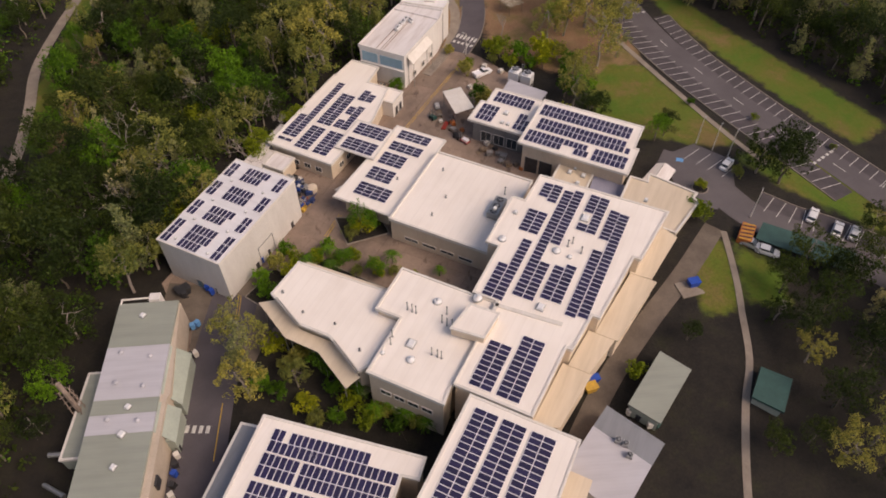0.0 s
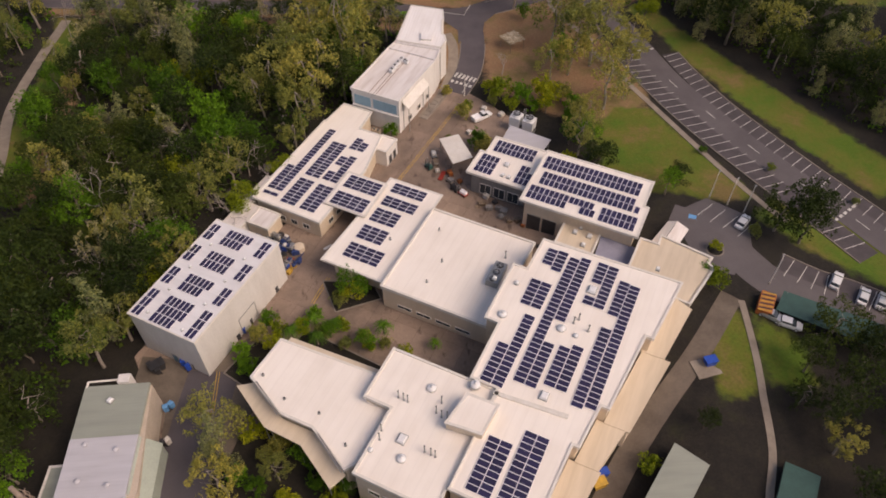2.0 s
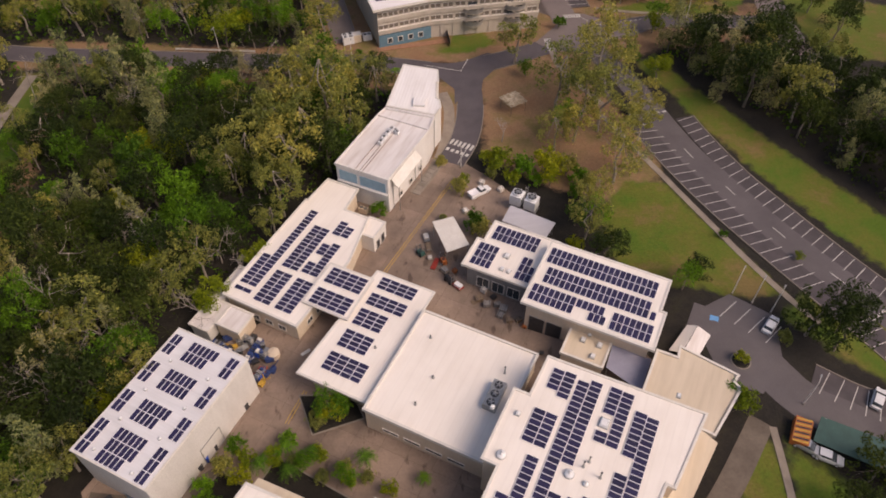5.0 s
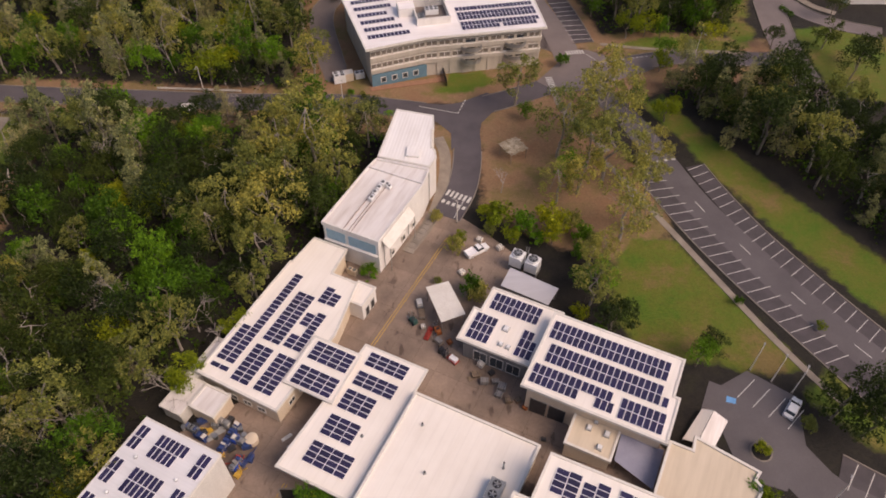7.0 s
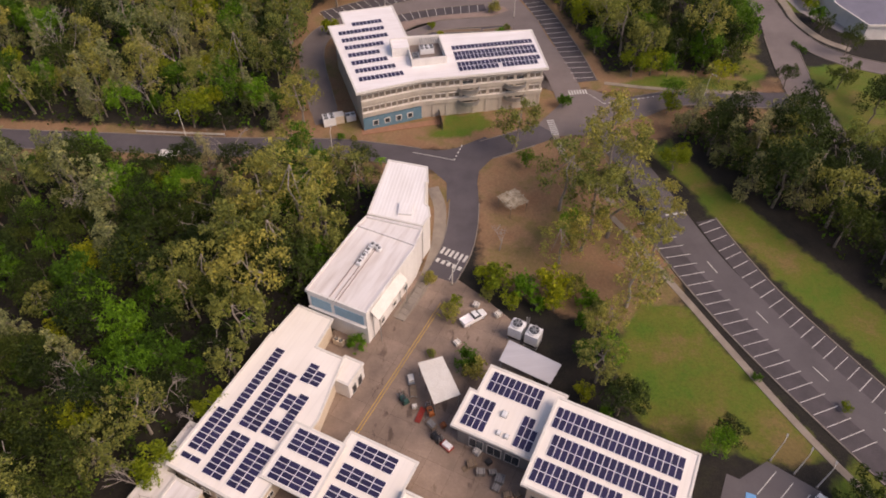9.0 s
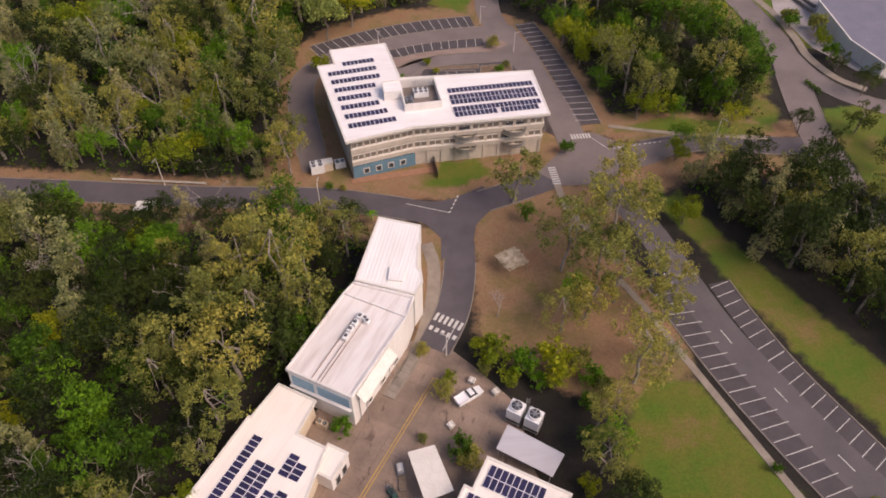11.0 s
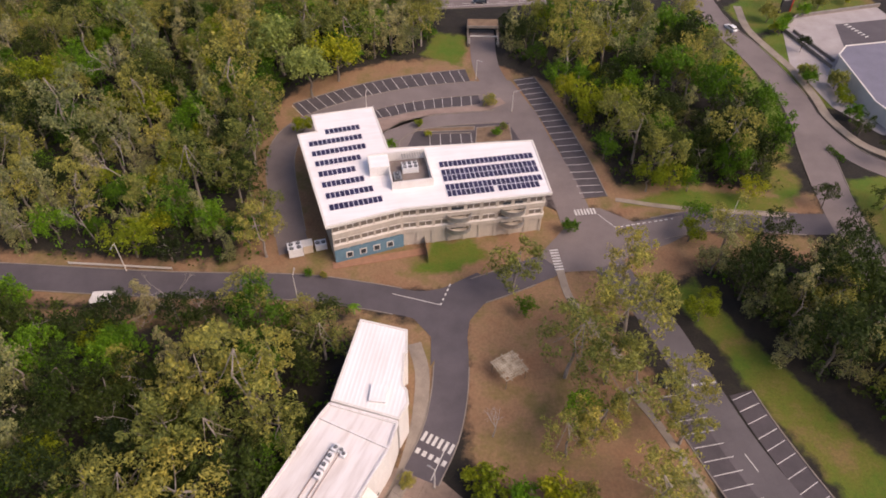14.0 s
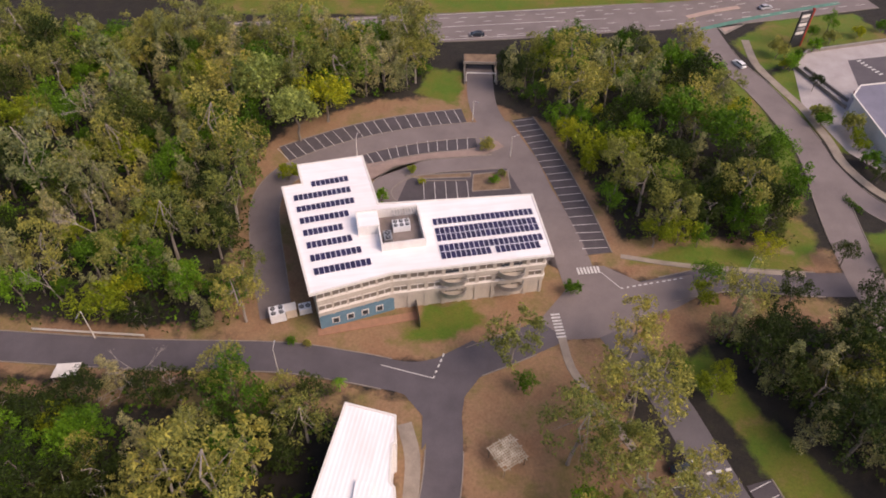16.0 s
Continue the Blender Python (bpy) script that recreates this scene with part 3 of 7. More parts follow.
for poly in ([(-21.8, 97.6), (-12.6, 97.6), (-10.6, 93.4), (-18.7, 90.4)], [campus(*p) for p in ((-15.6, -9.5), (-10.5, -9.5), (-11.5, 9), (-15.2, 9))], [campus(*p) for p in ((-25, -10), (-17, -9), (-16, -16), (-24, -17))], [campus(*p) for p in ((-12.2, 11), (-10.6, 11), (-10.4, 22), (-12.2, 22))],
             [(14.8, 244.2), (15.2, 250.4), (23.6, 252.0), (23.8, 245.4)], [(-1.0, 249.4), (2.6, 248.4), (14.6, 249.4), (14.6, 251.0)]):
    pad("garden_bed", poly, MULCH if poly[0][1] > 200 else gm, "dark mulched garden bed", 0.07, 2)
    bm = bmesh.new()
    ring = [Vector(q) for q in ccw(poly)]
    for a, b in zip(ring, ring[1:] + ring[:1]):
        ribbon(bm, [a, b], -0.12, 0.12, 0.16, 1, 0.2)
    tagged(part("kerb", bm, KERB, None), "concrete garden bed edge", "kerb", kind="structure")


# ---- parking bays and road markings ----
def stripe(bm, a, b, w, lift=0.095):
    a, b = Vector(a), Vector(b)
    e = (b - a).normalized() * (w / 2)
    q = Vector((-e.y, e.x))
    n = max(1, int((b - a).length / 2.5))
    for i in range(n):
        p0, p1 = a.lerp(b, i / n), a.lerp(b, (i + 1) / n)
        lo = [(s.x, s.y, gz(s.x, s.y) + lift) for s in (p0 - q, p1 - q, p1 + q, p0 + q)]
        vs = [bm.verts.new(c) for c in lo] + [bm.verts.new((x, y, z - 0.02)) for x, y, z in lo]
        bm.faces.new(vs[:4])
        for k in range(4):
            bm.faces.new((vs[k], vs[(k + 1) % 4], vs[4 + (k + 1) % 4], vs[4 + k]))


def bays(pts, side, depth, first, count, slant=0.0, width=2.5, skip=(), bed=True):
    """A row of bays along a line: asphalt bed and white lines, on one side of it."""
    line = spline(pts, 0.5)
    nor = sides(line)
    if bed:
        bm = bmesh.new()
        ribbon(bm, line[::4] + [line[-1]], 0, side * (depth + 0.3), 0.042, 3)
        tagged(part("parking_bay_bed", bm, BAY_ASPHALT, None), "dark asphalt parking bays", "paving", kind="structure")
        bm = bmesh.new()
        ribbon(bm, line[::4] + [line[-1]], side * (depth + 0.3), side * (depth + 0.55), 0.16, 1, 0.3)
        tagged(part("kerb", bm, KERB, None), "pale concrete kerb behind the bays", "kerb", kind="structure")
    bm = bmesh.new()
    for i in range(count):
        if i in skip:
            continue
        k = min(len(line) - 1, int((first + i * width) / 0.5))
        e = Vector((nor[k].y, -nor[k].x))
        a = line[k]
        stripe(bm, a, a + nor[k] * side * depth + e * slant, 0.13)
    return tagged(part("bay_marking", bm, PAINT, None), "white painted parking bay lines", "road marking", kind="structure")


bays([(57.6, 172.6), (60.0, 164.6), (65.0, 151.6), (71.4, 139.2), (78.4, 127.0), (85.3, 116.2), (92, 105.6)], 1, 4.2, 1, 31, -0.7)
bays([(50.4, 174), (55.2, 160.5), (61, 147), (67.6, 134.2), (74.8, 121.8), (80.6, 112.4), (85.4, 104.4)], -1, 5.2, 1, 30, -0.8, skip=(23, 24, 25))
bays([(25.8, 273), (31, 257.2), (35.8, 238.2), (38.4, 224)], 1, 5.6, 0.6, 20, 0.4)
bays([(14, 271.7), (0, 268.6), (-12.6, 264), (-21.6, 259.2), (-29.4, 254.4)], -1, 5.8, 1.5, 19, 0.6)
bays([(16, 265), (4, 263.2), (-6, 260.2), (-12, 256.6)], 1, 4.4, 2.0, 11, 0.5)
bays([(14, 241.6), (3.2, 241)], -1, 6.2, 0.3, 5)
bays([(62.5, 97.6), (69, 93.8), (76, 91), (86, 85)], 1, 5.6, 1.5, 10, 0.8, 2.6)
bays([(51.6, 112.4), (57, 107.6), (60, 105)], 1, 5.6, 0.2, 4, 0.6, 2.6, bed=False)


def dashes(pts, on, gap, w, start=0.0, lift=0.09):
    line = spline(pts, 0.25)
    bm = bmesh.new()
    s = start
    while (s + on) / 0.25 < len(line):
        i, j = int(s / 0.25), int((s + on) / 0.25)
        stripe(bm, line[i], line[min(j, len(line) - 1)], w, lift)
        s += on + gap
    return tagged(part("lane_marking", bm, PAINT, None), "white painted dashes", "road marking", kind="structure")


dashes([(52.5, 176), (57.2, 161.0), (63.2, 148.6), (69.8, 135.6), (77.2, 123.6), (83, 115.6), (88, 107.5)], 3.2, 10.6, 0.16, 15.2, 0.1)
for o in (-6.0, -3.0, 3.0, 5.8):
    dashes([(-60, 313 + o), (-4, 320.6 + o), (28, 324.6 + o), (60, 330 + o), (82, 333.4 + o), (150, 350 + o)], 3, 3.5 if abs(o) > 4 else 7, 0.18)
dashes([(-60, 313), (-4, 320.6), (28, 324.6), (60, 330), (82, 333.4)], 60, 0.6, 0.18)
dashes([(-60, 305.2), (-4, 312.8), (28, 316.8), (60, 322.2), (76, 324.8)], 60, 0.6, 0.16)
dashes([(-60, 321.2), (-4, 328.8), (28, 332.8), (60, 338.2), (76, 340.6)], 60, 0.6, 0.16)
for a, b in (((-3, 195), (6.6, 192.3)), ((41.2, 219), (44.5, 214.8)), ((7.6, 161.6), (5.4, 156.2))):
    bm = bmesh.new()
    stripe(bm, a, b, 0.15, 0.1)
    tagged(part("lane_marking", bm, PAINT, None), "white painted line", "road marking", kind="structure")
dashes([(6.6, 192.3), (8.6, 198)], 0.7, 0.6, 0.3, 0, 0.1)
dashes([(44.5, 214.8), (58, 218)], 0.7, 0.6, 0.3, 0, 0.1)
dashes([(51.5, 174.6), (57.4, 175.8)], 1.0, 0.8, 0.5, 0, 0.1)
dashes([(80.2, 113), (86, 117.4)], 0.9, 0.7, 0.6, 0, 0.11)


def crossing(a, b, length, n, w=0.5, lift=0.1):
    """Zebra bars set side by side from a to b, each of the given length."""
    a, b = Vector(a), Vector(b)
    e = (b - a).normalized()
    q = Vector((-e.y, e.x)) * length / 2
    bm = bmesh.new()
    for i in range(n):
        p = a.lerp(b, (i + 0.5) / n)
        stripe(bm, p - q, p + q, w, lift)
    return tagged(part("zebra_crossing", bm, PAINT, None), "white zebra crossing bars", "road marking", kind="structure")


crossing((3.7, 164.2), (9.1, 161.4), 1.9, 6, 0.55)
crossing((2.6, 161.6), (8.0, 158.8), 1.0, 5, 0.7)
crossing((36.0, 219.3), (41, 220.0), 1.9, 7, 0.42, 0.11)
crossing((30.2, 208), (31, 201.8), 1.8, 8, 0.42)
crossing(campus(8.3, -17), campus(5.5, -11), 1.8, 4, 0.6, 0.06)
crossing((-41.2, 51.4), (-36.8, 51.3), 1.3, 4, 0.6)
for o in (-0.25, 0.25):
    bm = bmesh.new()
    line = spline([campus(59, -11.9), campus(44, -12.3), campus(28.5, -12.7)], 4)
    for p0, p1 in zip(line, line[1:]):
        stripe(bm, p0 + CV * o, p1 + CV * o, 0.12, 0.05)
    for p0, p1 in ((campus(1.4, -12), campus(-5, -11.5)), ((-37.3, 78), (-36.5, 68.6))):
        stripe(bm, Vector(p0) + CV * o, Vector(p1) + CV * o, 0.12, 0.06)
    tagged(part("lane_marking", bm, YELLOW, None), "faded yellow centre line", "road marking", kind="structure")
bm = bmesh.new()
for y0, y1 in ((24, 30), (33, 41), (46, 56)):
    stripe(bm, (-34.4 - (y0 - 30) * 0.06, y0), (-34.4 - (y1 - 30) * 0.06, y1), 0.16, 0.09)
tagged(part("lane_marking", bm, YELLOW, None), "yellow painted line", "road marking", kind="structure")

# ---- buildings ----
ZM = 10.9
white_block = building("white_block", "tall pale grey metal-clad block with solar arrays on its roof", [campus(*p) for p in ((-25.6, -32.4), (-2, -32.4), (-2, -18.7), (-25.6, -18.7))], 10.15, WALL_WHITE, ROOF_GREY, eave=0.12, slab=0.25, rim=0.06, rim_w=0.2)
hall = building("hall", "low hall with a broad plain cream roof", [campus(*p) for p in ((0, 0.3), (21.4, 0.3), (21.4, 21.5), (0, 20.8))], 5.7, WALL_CREAM, ROOF_CREAM, eave=0.25, rim=0.3)
strip = building("strip_wing", "narrow wing with a wide overhanging cream roof", [campus(*p) for p in ((1.6, -13.2), (26.6, -12), (26.6, -0.1), (1.6, -0.1))], 4.65, WALL_CREAM, ROOF_CREAM, eave=1.6, slab=0.35, rim=0.05)
link = building("link_canopy", "cream link roof between two wings", [campus(*p) for p in ((14.0, -20.2), (24.0, -20.4), (24.0, -11.2), (14.0, -10.8))], 5.35, WALL_CREAM, ROOF_CREAM, base=3.6, eave=1.5, slab=0.3, rim=0.05)
lab = building("laboratory_wing", "long low wing with a cream roof full of solar arrays", [campus(*p) for p in ((9.6, -34.2), (36.8, -34.2), (36.8, -33.8), (43.9, -33.4), (43.9, -26), (37.6, -25.4), (37.6, -20), (26.0, -17.6), (9.2, -18.2))], 4.8, WALL_CREAM, ROOF_CREAM, eave=0.5, rim=0.12)
lab_step = building("laboratory_porch", "small white box building beside the laboratory wing", [campus(*p) for p in ((33.6, -20.5), (38.6, -20.5), (38.6, -16.8), (33.6, -16.8))], 4.1, WALL_BRIGHT, ROOF_CREAM, eave=0.1, rim=0.1)
shed_w = building("lean_to", "weathered grey lean-to beside the laboratory wing", [campus(*p) for p in ((2.5, -36.6), (17.5, -36.6), (17.5, -34.4), (9.2, -34.4), (9.2, -32.4), (2.5, -32.4))], 3.2, WALL_WHITE, ROOF_OLD, eave=0.2, rim=0.05)
shed_s = building("store_annex", "small store with a flat grey-pink roof", [campus(*p) for p in ((4.4, -32.2), (9.0, -32.2), (9.0, -27.2), (4.4, -27.2))], 3.5, WALL_CREAM, ROOF_OLD, eave=0.15, rim=0.15)
shop_low = building("workshop_low", "low part of the workshop with a cream roof", [campus(*p) for p in ((33.6, 1.8), (41.0, 1.8), (41.0, 3.1), (46.6, 3.1), (46.6, 16.6), (33.6, 16.6))], 6.0, WALL_SLATE, ROOF_CREAM, eave=0.9, rim=0.12)
shop_high = building("workshop_high", "tall part of the workshop with long solar arrays", [campus(*p) for p in ((28.4, 15.3), (44.3, 15.3), (44.3, 37.6), (36.9, 37.6), (36.9, 38.5), (28.4, 38.5))], 8.3, WALL_CREAM, ROOF_CREAM, eave=0.9, rim=0.12)
shop_back = building("workshop_annex", "beige flat-roofed annex behind the workshop", [campus(*p) for p in ((23.8, 24.4), (30.3, 24.4), (30.3, 31.8), (23.8, 31.8))], 5.0, WALL_CREAM, ROOF_BEIGE, eave=0.2, rim=0.15)
main = building("main_block", "broad main block with a cream roof and long solar arrays", [campus(*p) for p in (
    (-30, 27.6), (-13, 27.6), (-13, 23.3), (-1.8, 23.3), (-1.8, 20.9), (10.8, 20.9), (10.8, 23.4), (18.4, 23.6), (19.0, 48.2), (5.6, 46.6), (5.6, 45.4), (-9.2, 43.9), (-9.2, 42.6), (-16.8, 41.8), (-16.8, 40.8), (-30, 40.2))], ZM, WALL_CREAM, ROOF_CREAM, eave=0.3, rim=0.16)
kitchen = building("vent_block", "cream flat-roofed block with rows of vent pipes", [campus(*p) for p in ((-33.4, 14.7), (-22.4, 14.7), (-22.4, 10.2), (-12.9, 10.2), (-12.9, 27.4), (-30.2, 27.4), (-33.4, 27.8))], 10.3, WALL_CREAM, ROOF_CREAM, eave=0.25, rim=0.2)
angled = building("angled_hall", "cream roofed hall with an angled edge", [campus(*p) for p in ((-18.2, -7.6), (-26.2, -7.9), (-29.5, -0.4), (-29.4, 5.4), (-33.1, 12.9), (-31.5, 14.0), (-21.4, 14.2), (-21.5, 9.8), (-17.3, 9.6))], 8.7, WALL_CREAM, ROOF_CREAM, eave=0.6, slab=0.5, rim=0.08)
south_e = building("south_block", "south block with cream roof and three long solar arrays", [campus(*p) for p in ((-64, 30.4), (-30.4, 30.6), (-30.4, 47.6), (-64, 47.6))], ZM, WALL_CREAM, ROOF_CREAM, eave=0.4, rim=0.12)
SW = frame_at(-26.4, 49.2, -15.6)
south_w = building("south_wing", "south wing with a cream roof and rows of solar panels", [SW(*p) for p in ((0, 0), (24.9, 0), (24.9, -3.5), (22.4, -3.6), (22.4, -30), (0, -30))], 9.0, WALL_CREAM, ROOF_CREAM, eave=0.5, rim=0.12)
south_lean = building("grey_lean_to", "lower grey-blue sheet roof beside the south wing", [SW(*p) for p in ((-4.2, -0.6), (-0.3, -0.4), (-0.3, -30), (-4.2, -30))], 5.6, WALL_WHITE, ROOF_SLATE, eave=0.3, rim=0.03)
east = building("east_block", "low beige-roofed entrance block", [campus(*p) for p in ((19.4, 38.6), (30.2, 38.8), (30.2, 42.2), (32.6, 42.0), (31, 52), (29.4, 51.6), (28.6, 52.8), (18.6, 50.6))], 6.5, WALL_CREAM, ROOF_BEIGE, eave=0.3, rim=0.3, edge=FASCIA)
for poly, z in ((((17.4, 51.0), (18.8, 47.6), (5.5, 45.4), (5.7, 49.2)), 7.0), (((5.5, 50.2), (5.6, 45.6), (-9.2, 43.7), (-9.2, 47.6)), 6.9),
                (((-9.1, 47.0), (-9.2, 42.6), (-16.9, 41.7), (-16.9, 45.2)), 6.8), (((-16.9, 45.6), (-16.9, 40.8), (-29.5, 40.0), (-27.6, 44.0)), 6.7), (((-33.5, 47.5), (-33.5, 50.8), (-60, 50.8), (-60, 47.5)), 7.0)):
    building("awning_roof", "lower beige metal roof along the main block", [campus(*p) for p in poly], z, WALL_CREAM, ROOF_BEIGE, eave=0.35, slab=0.25, rim=0.02, rim_w=0.15, edge=ROOF_BEIGE, category="roof", group="stepped lower roofs")
for poly in (((-27.7, -9.8), (-26.0, -7.6), (-29.3, -0.2), (-31.7, -1.8)), ((-31.7, -1.8), (-29.3, -0.2), (-29.2, 5.6), (-31.8, 4.6)), ((-31.8, 4.6), (-29.2, 5.6), (-32.9, 13.0), (-35.6, 12.0)), ((-16.4, -7.2), (-18.4, -7.4), (-17.6, 9.6), (-15.6, 9.6))):
    poly = ccw([campus(*p) for p in poly])
    t = thing("sun_hood", poly[0][0], poly[0][1], 6.4, "beige sheet hood along the angled hall", "awning", "hood sections")
    bm = bmesh.new()
    prism(bm, poly, 6.7, 6.9)
    part("sheet", bm, ROOF_BEIGE, t)
    for k in range(4):
        bm = bmesh.new()
        p, c = Vector(poly[k]), Vector(poly[(k + 2) % 4])
        q = p.lerp(c, 0.12)
        tube(bm, (q.x, q.y, 0), (q.x, q.y, 6.72), 0.09, 0.09)
        part("post", bm, METAL, t)

L1 = frame_at(-50.1, 71.4, 4.8)
long_shed = thing("long_shed", *L1(0, -18), -0.4, "long shed with grey-green and pale grey roof sheets", "building", rz=4.8)
bm = bmesh.new()
prism(bm, [L1(*p) for p in ((-4.6, 0.1), (5.1, 0.1), (6.3, -17.5), (5.9, -18.4), (6.2, -46), (-4.8, -46))], -0.4, 6.0)
part("wall", bm, worn("shed_cream_wall", (0.60, 0.50, 0.40), (0.50, 0.42, 0.33), 0.4, 4, 0.8), long_shed)
for y0, y1, mat in ((0.3, -8.6, ROOF_GREEN), (-8.6, -18.2, ROOF_LILAC), (-18.2, -20.8, ROOF_GREEN), (-20.8, -24, ROOF_LILAC), (-24, -47, ROOF_GREEN)):
    bm = bmesh.new()
    z = 6.5 if mat is ROOF_GREEN else 6.53
    prism(bm, [L1(*p) for p in ((-5.0, y1), (4.9, y1), (4.9, y0), (-5.0, y0))], 6.0, z)
    part("roof_sheet", bm, mat, long_shed)
for y0, y1 in ((-8.8, -17.6), (-19, -24)):
    bm = bmesh.new()
    prism(bm, [L1(*p) for p in ((4.9, y1), (7.4, y1 - 0.6), (7.4, y0), (4.9, y0))], -0.4, 3.6)
    part("side_bay", bm, WALL_GREEN, long_shed)
    bm = bmesh.new()
    a, b, c, d = L1(4.95, y1), L1(7.6, y1 - 0.7), L1(7.6, y0), L1(4.95, y0)
    vs = [bm.verts.new(v) for v in ((*a, 6.3), (*b, 3.6), (*c, 3.6), (*d, 6.3), (*a, 6.1), (*b, 3.4), (*c, 3.4), (*d, 6.1))]
    for q in ((0, 1, 2, 3), (7, 6, 5, 4), (0, 4, 5, 1), (1, 5, 6, 2), (2, 6, 7, 3), (3, 7, 4, 0)):
        bm.faces.new([vs[i] for i in q])
    part("side_roof", bm, WALL_GREEN, long_shed, "sloping pale green side sheet")
building("green_lean_to", "small dark green lean-to under the trees", [L1(*p) for p in ((-8.6, -11), (-5.2, -11), (-5.2, -26), (-9.4, -26))], 3.4, WALL_GREEN, ROOF_GREEN, eave=0.15, rim=0.03)

old_b = building("old_block", "old white block with a stained pinkish-white roof", [(-20, 146), (-8.9, 140.8), (-0.9, 156.8), (0.2, 161.2), (-10.9, 164.5), (-12.3, 162.2)], 8.9, WALL_BRIGHT, ROOF_OLD, eave=0.15, rim=0.28, rim_w=0.3, edge=WALL_BRIGHT)
old_n = building("old_block_north", "north end of the old block with a bright ribbed roof", [(-10.6, 164.8), (0.3, 161.6), (1.7, 164.6), (1.4, 167.0), (0.6, 168), (0.6, 173.8), (1.1, 174.2), (0.9, 179), (-7.4, 181.2)], 9.35, WALL_BRIGHT, ROOF_RIB, eave=0.1, rim=0.06)
OFF_POLY = [(-25.7, 231.1), (-21.7, 232.3), (-23.6, 238.5), (-9.8, 242.2), (-5.2, 226.6), (26.5, 230.4), (29.1, 212.8), (-1.3, 207.3), (-15.8, 201.7)]
office = building("office_building", "three-storey office building with a white boomerang roof", OFF_POLY, 11.5, WALL_OFFICE, ROOF_WHITE, eave=1.2, slab=0.45, rim=0.1)
green_shed = building("garden_shed", "shed with a grey-green metal roof", [(35.6, 62.7), (39.9, 59.2), (33.0, 49.8), (28.7, 53.1)], 4.6, WALL_GREEN, ROOF_GREEN, eave=0.35, rim=0.03, edge=ROOF_GREEN)
grey_shed = building("grey_annex", "annex with a pale grey sheet roof", [(22.7, 49.4), (30.3, 43.1), (24.5, 35.2), (17.6, 42.3)], 4.6, WALL_WHITE, ROOF_LILAC, eave=0.3, rim=0.03, edge=ROOF_LILAC)
grey_end = building("grey_annex_end", "darker slate-grey roofed end of the annex", [(25.4, 52.9), (33.0, 46.6), (30.4, 43.2), (22.8, 49.5)], 4.4, WALL_WHITE, ROOF_SLATE, eave=0.2, rim=0.03, edge=ROOF_SLATE)
teal_shed = building("teal_shed", "small shed with a dark green roof under trees", [(51.4, 59.8), (55.7, 57.5), (52.5, 51.7), (48.4, 54.4)], 4.4, WALL_GREEN, CARPORT_GREEN, eave=0.3, rim=0.03, edge=CARPORT_GREEN)
# ---- solar arrays ----
def module_mesh(w, h):
    """One module: aluminium frame round dark cells, w across and h along."""
    bm = bmesh.new()
    f = 0.045
    for x, y, sx, sy in ((0, h / 2 - f / 2, w, f), (0, -h / 2 + f / 2, w, f), (w / 2 - f / 2, 0, f, h - 2 * f), (-w / 2 + f / 2, 0, f, h - 2 * f)):
        box(bm, pose(x, y, 0), sx, sy, 0.045, 1)
    vs = [bm.verts.new((sx * (w / 2 - f), sy * (h / 2 - f), 0.036)) for sx, sy in ((-1, -1), (1, -1), (1, 1), (-1, 1))]
    bm.faces.new(vs)
    me = bpy.data.meshes.new("solar_panel")
    bm.to_mesh(me)
    bm.free()
    me.materials.append(CELLS)
    me.materials.append(ALU)
    return me


MODULES = {}


def array(to_xy, degrees, z, cells, du, dv, tilt=0.0, group="roof solar arrays"):
    """A solar array: cells lists blocks (u, v, n along u, n along v); du and dv are a module's pitches."""
    key = (round(du, 2), round(dv, 2))
    if key not in MODULES:
        MODULES[key] = module_mesh(du - 0.05, dv - 0.05)
    u0, v0 = cells[0][:2]
    x, y = to_xy(u0, v0)
    t = thing("solar_array", x, y, z, "dark blue solar panels in pale frames on rails", "solar array", group, rz=degrees)
    bm = bmesh.new()
    for u, v, nu, nv in cells:
        for k in range(nv):
            for o in (0.25, 0.75):
                a, b = to_xy(u + 0.1, v + (k + o) * dv), to_xy(u + nu * du - 0.1, v + (k + o) * dv)
                m = pose((a[0] + b[0]) / 2, (a[1] + b[1]) / 2, z, 0, 0, math.degrees(math.atan2(b[1] - a[1], b[0] - a[0])))
                box(bm, m, math.hypot(b[0] - a[0], b[1] - a[1]), 0.06, 0.11)
    part("mounting_rail", bm, ALU, t, "aluminium mounting rails")
    for u, v, nu, nv in cells:
        for i in range(nu):
            for k in range(nv):
                x, y = to_xy(u + (i + 0.5) * du, v + (k + 0.5) * dv)
                piece("solar_panel", MODULES[key], t, pose(x, y, z + 0.11, 0, 0, degrees) @ pose(0, 0, 0, tilt * math.sin(i * 2.1 + k), 0, 0))
    return t


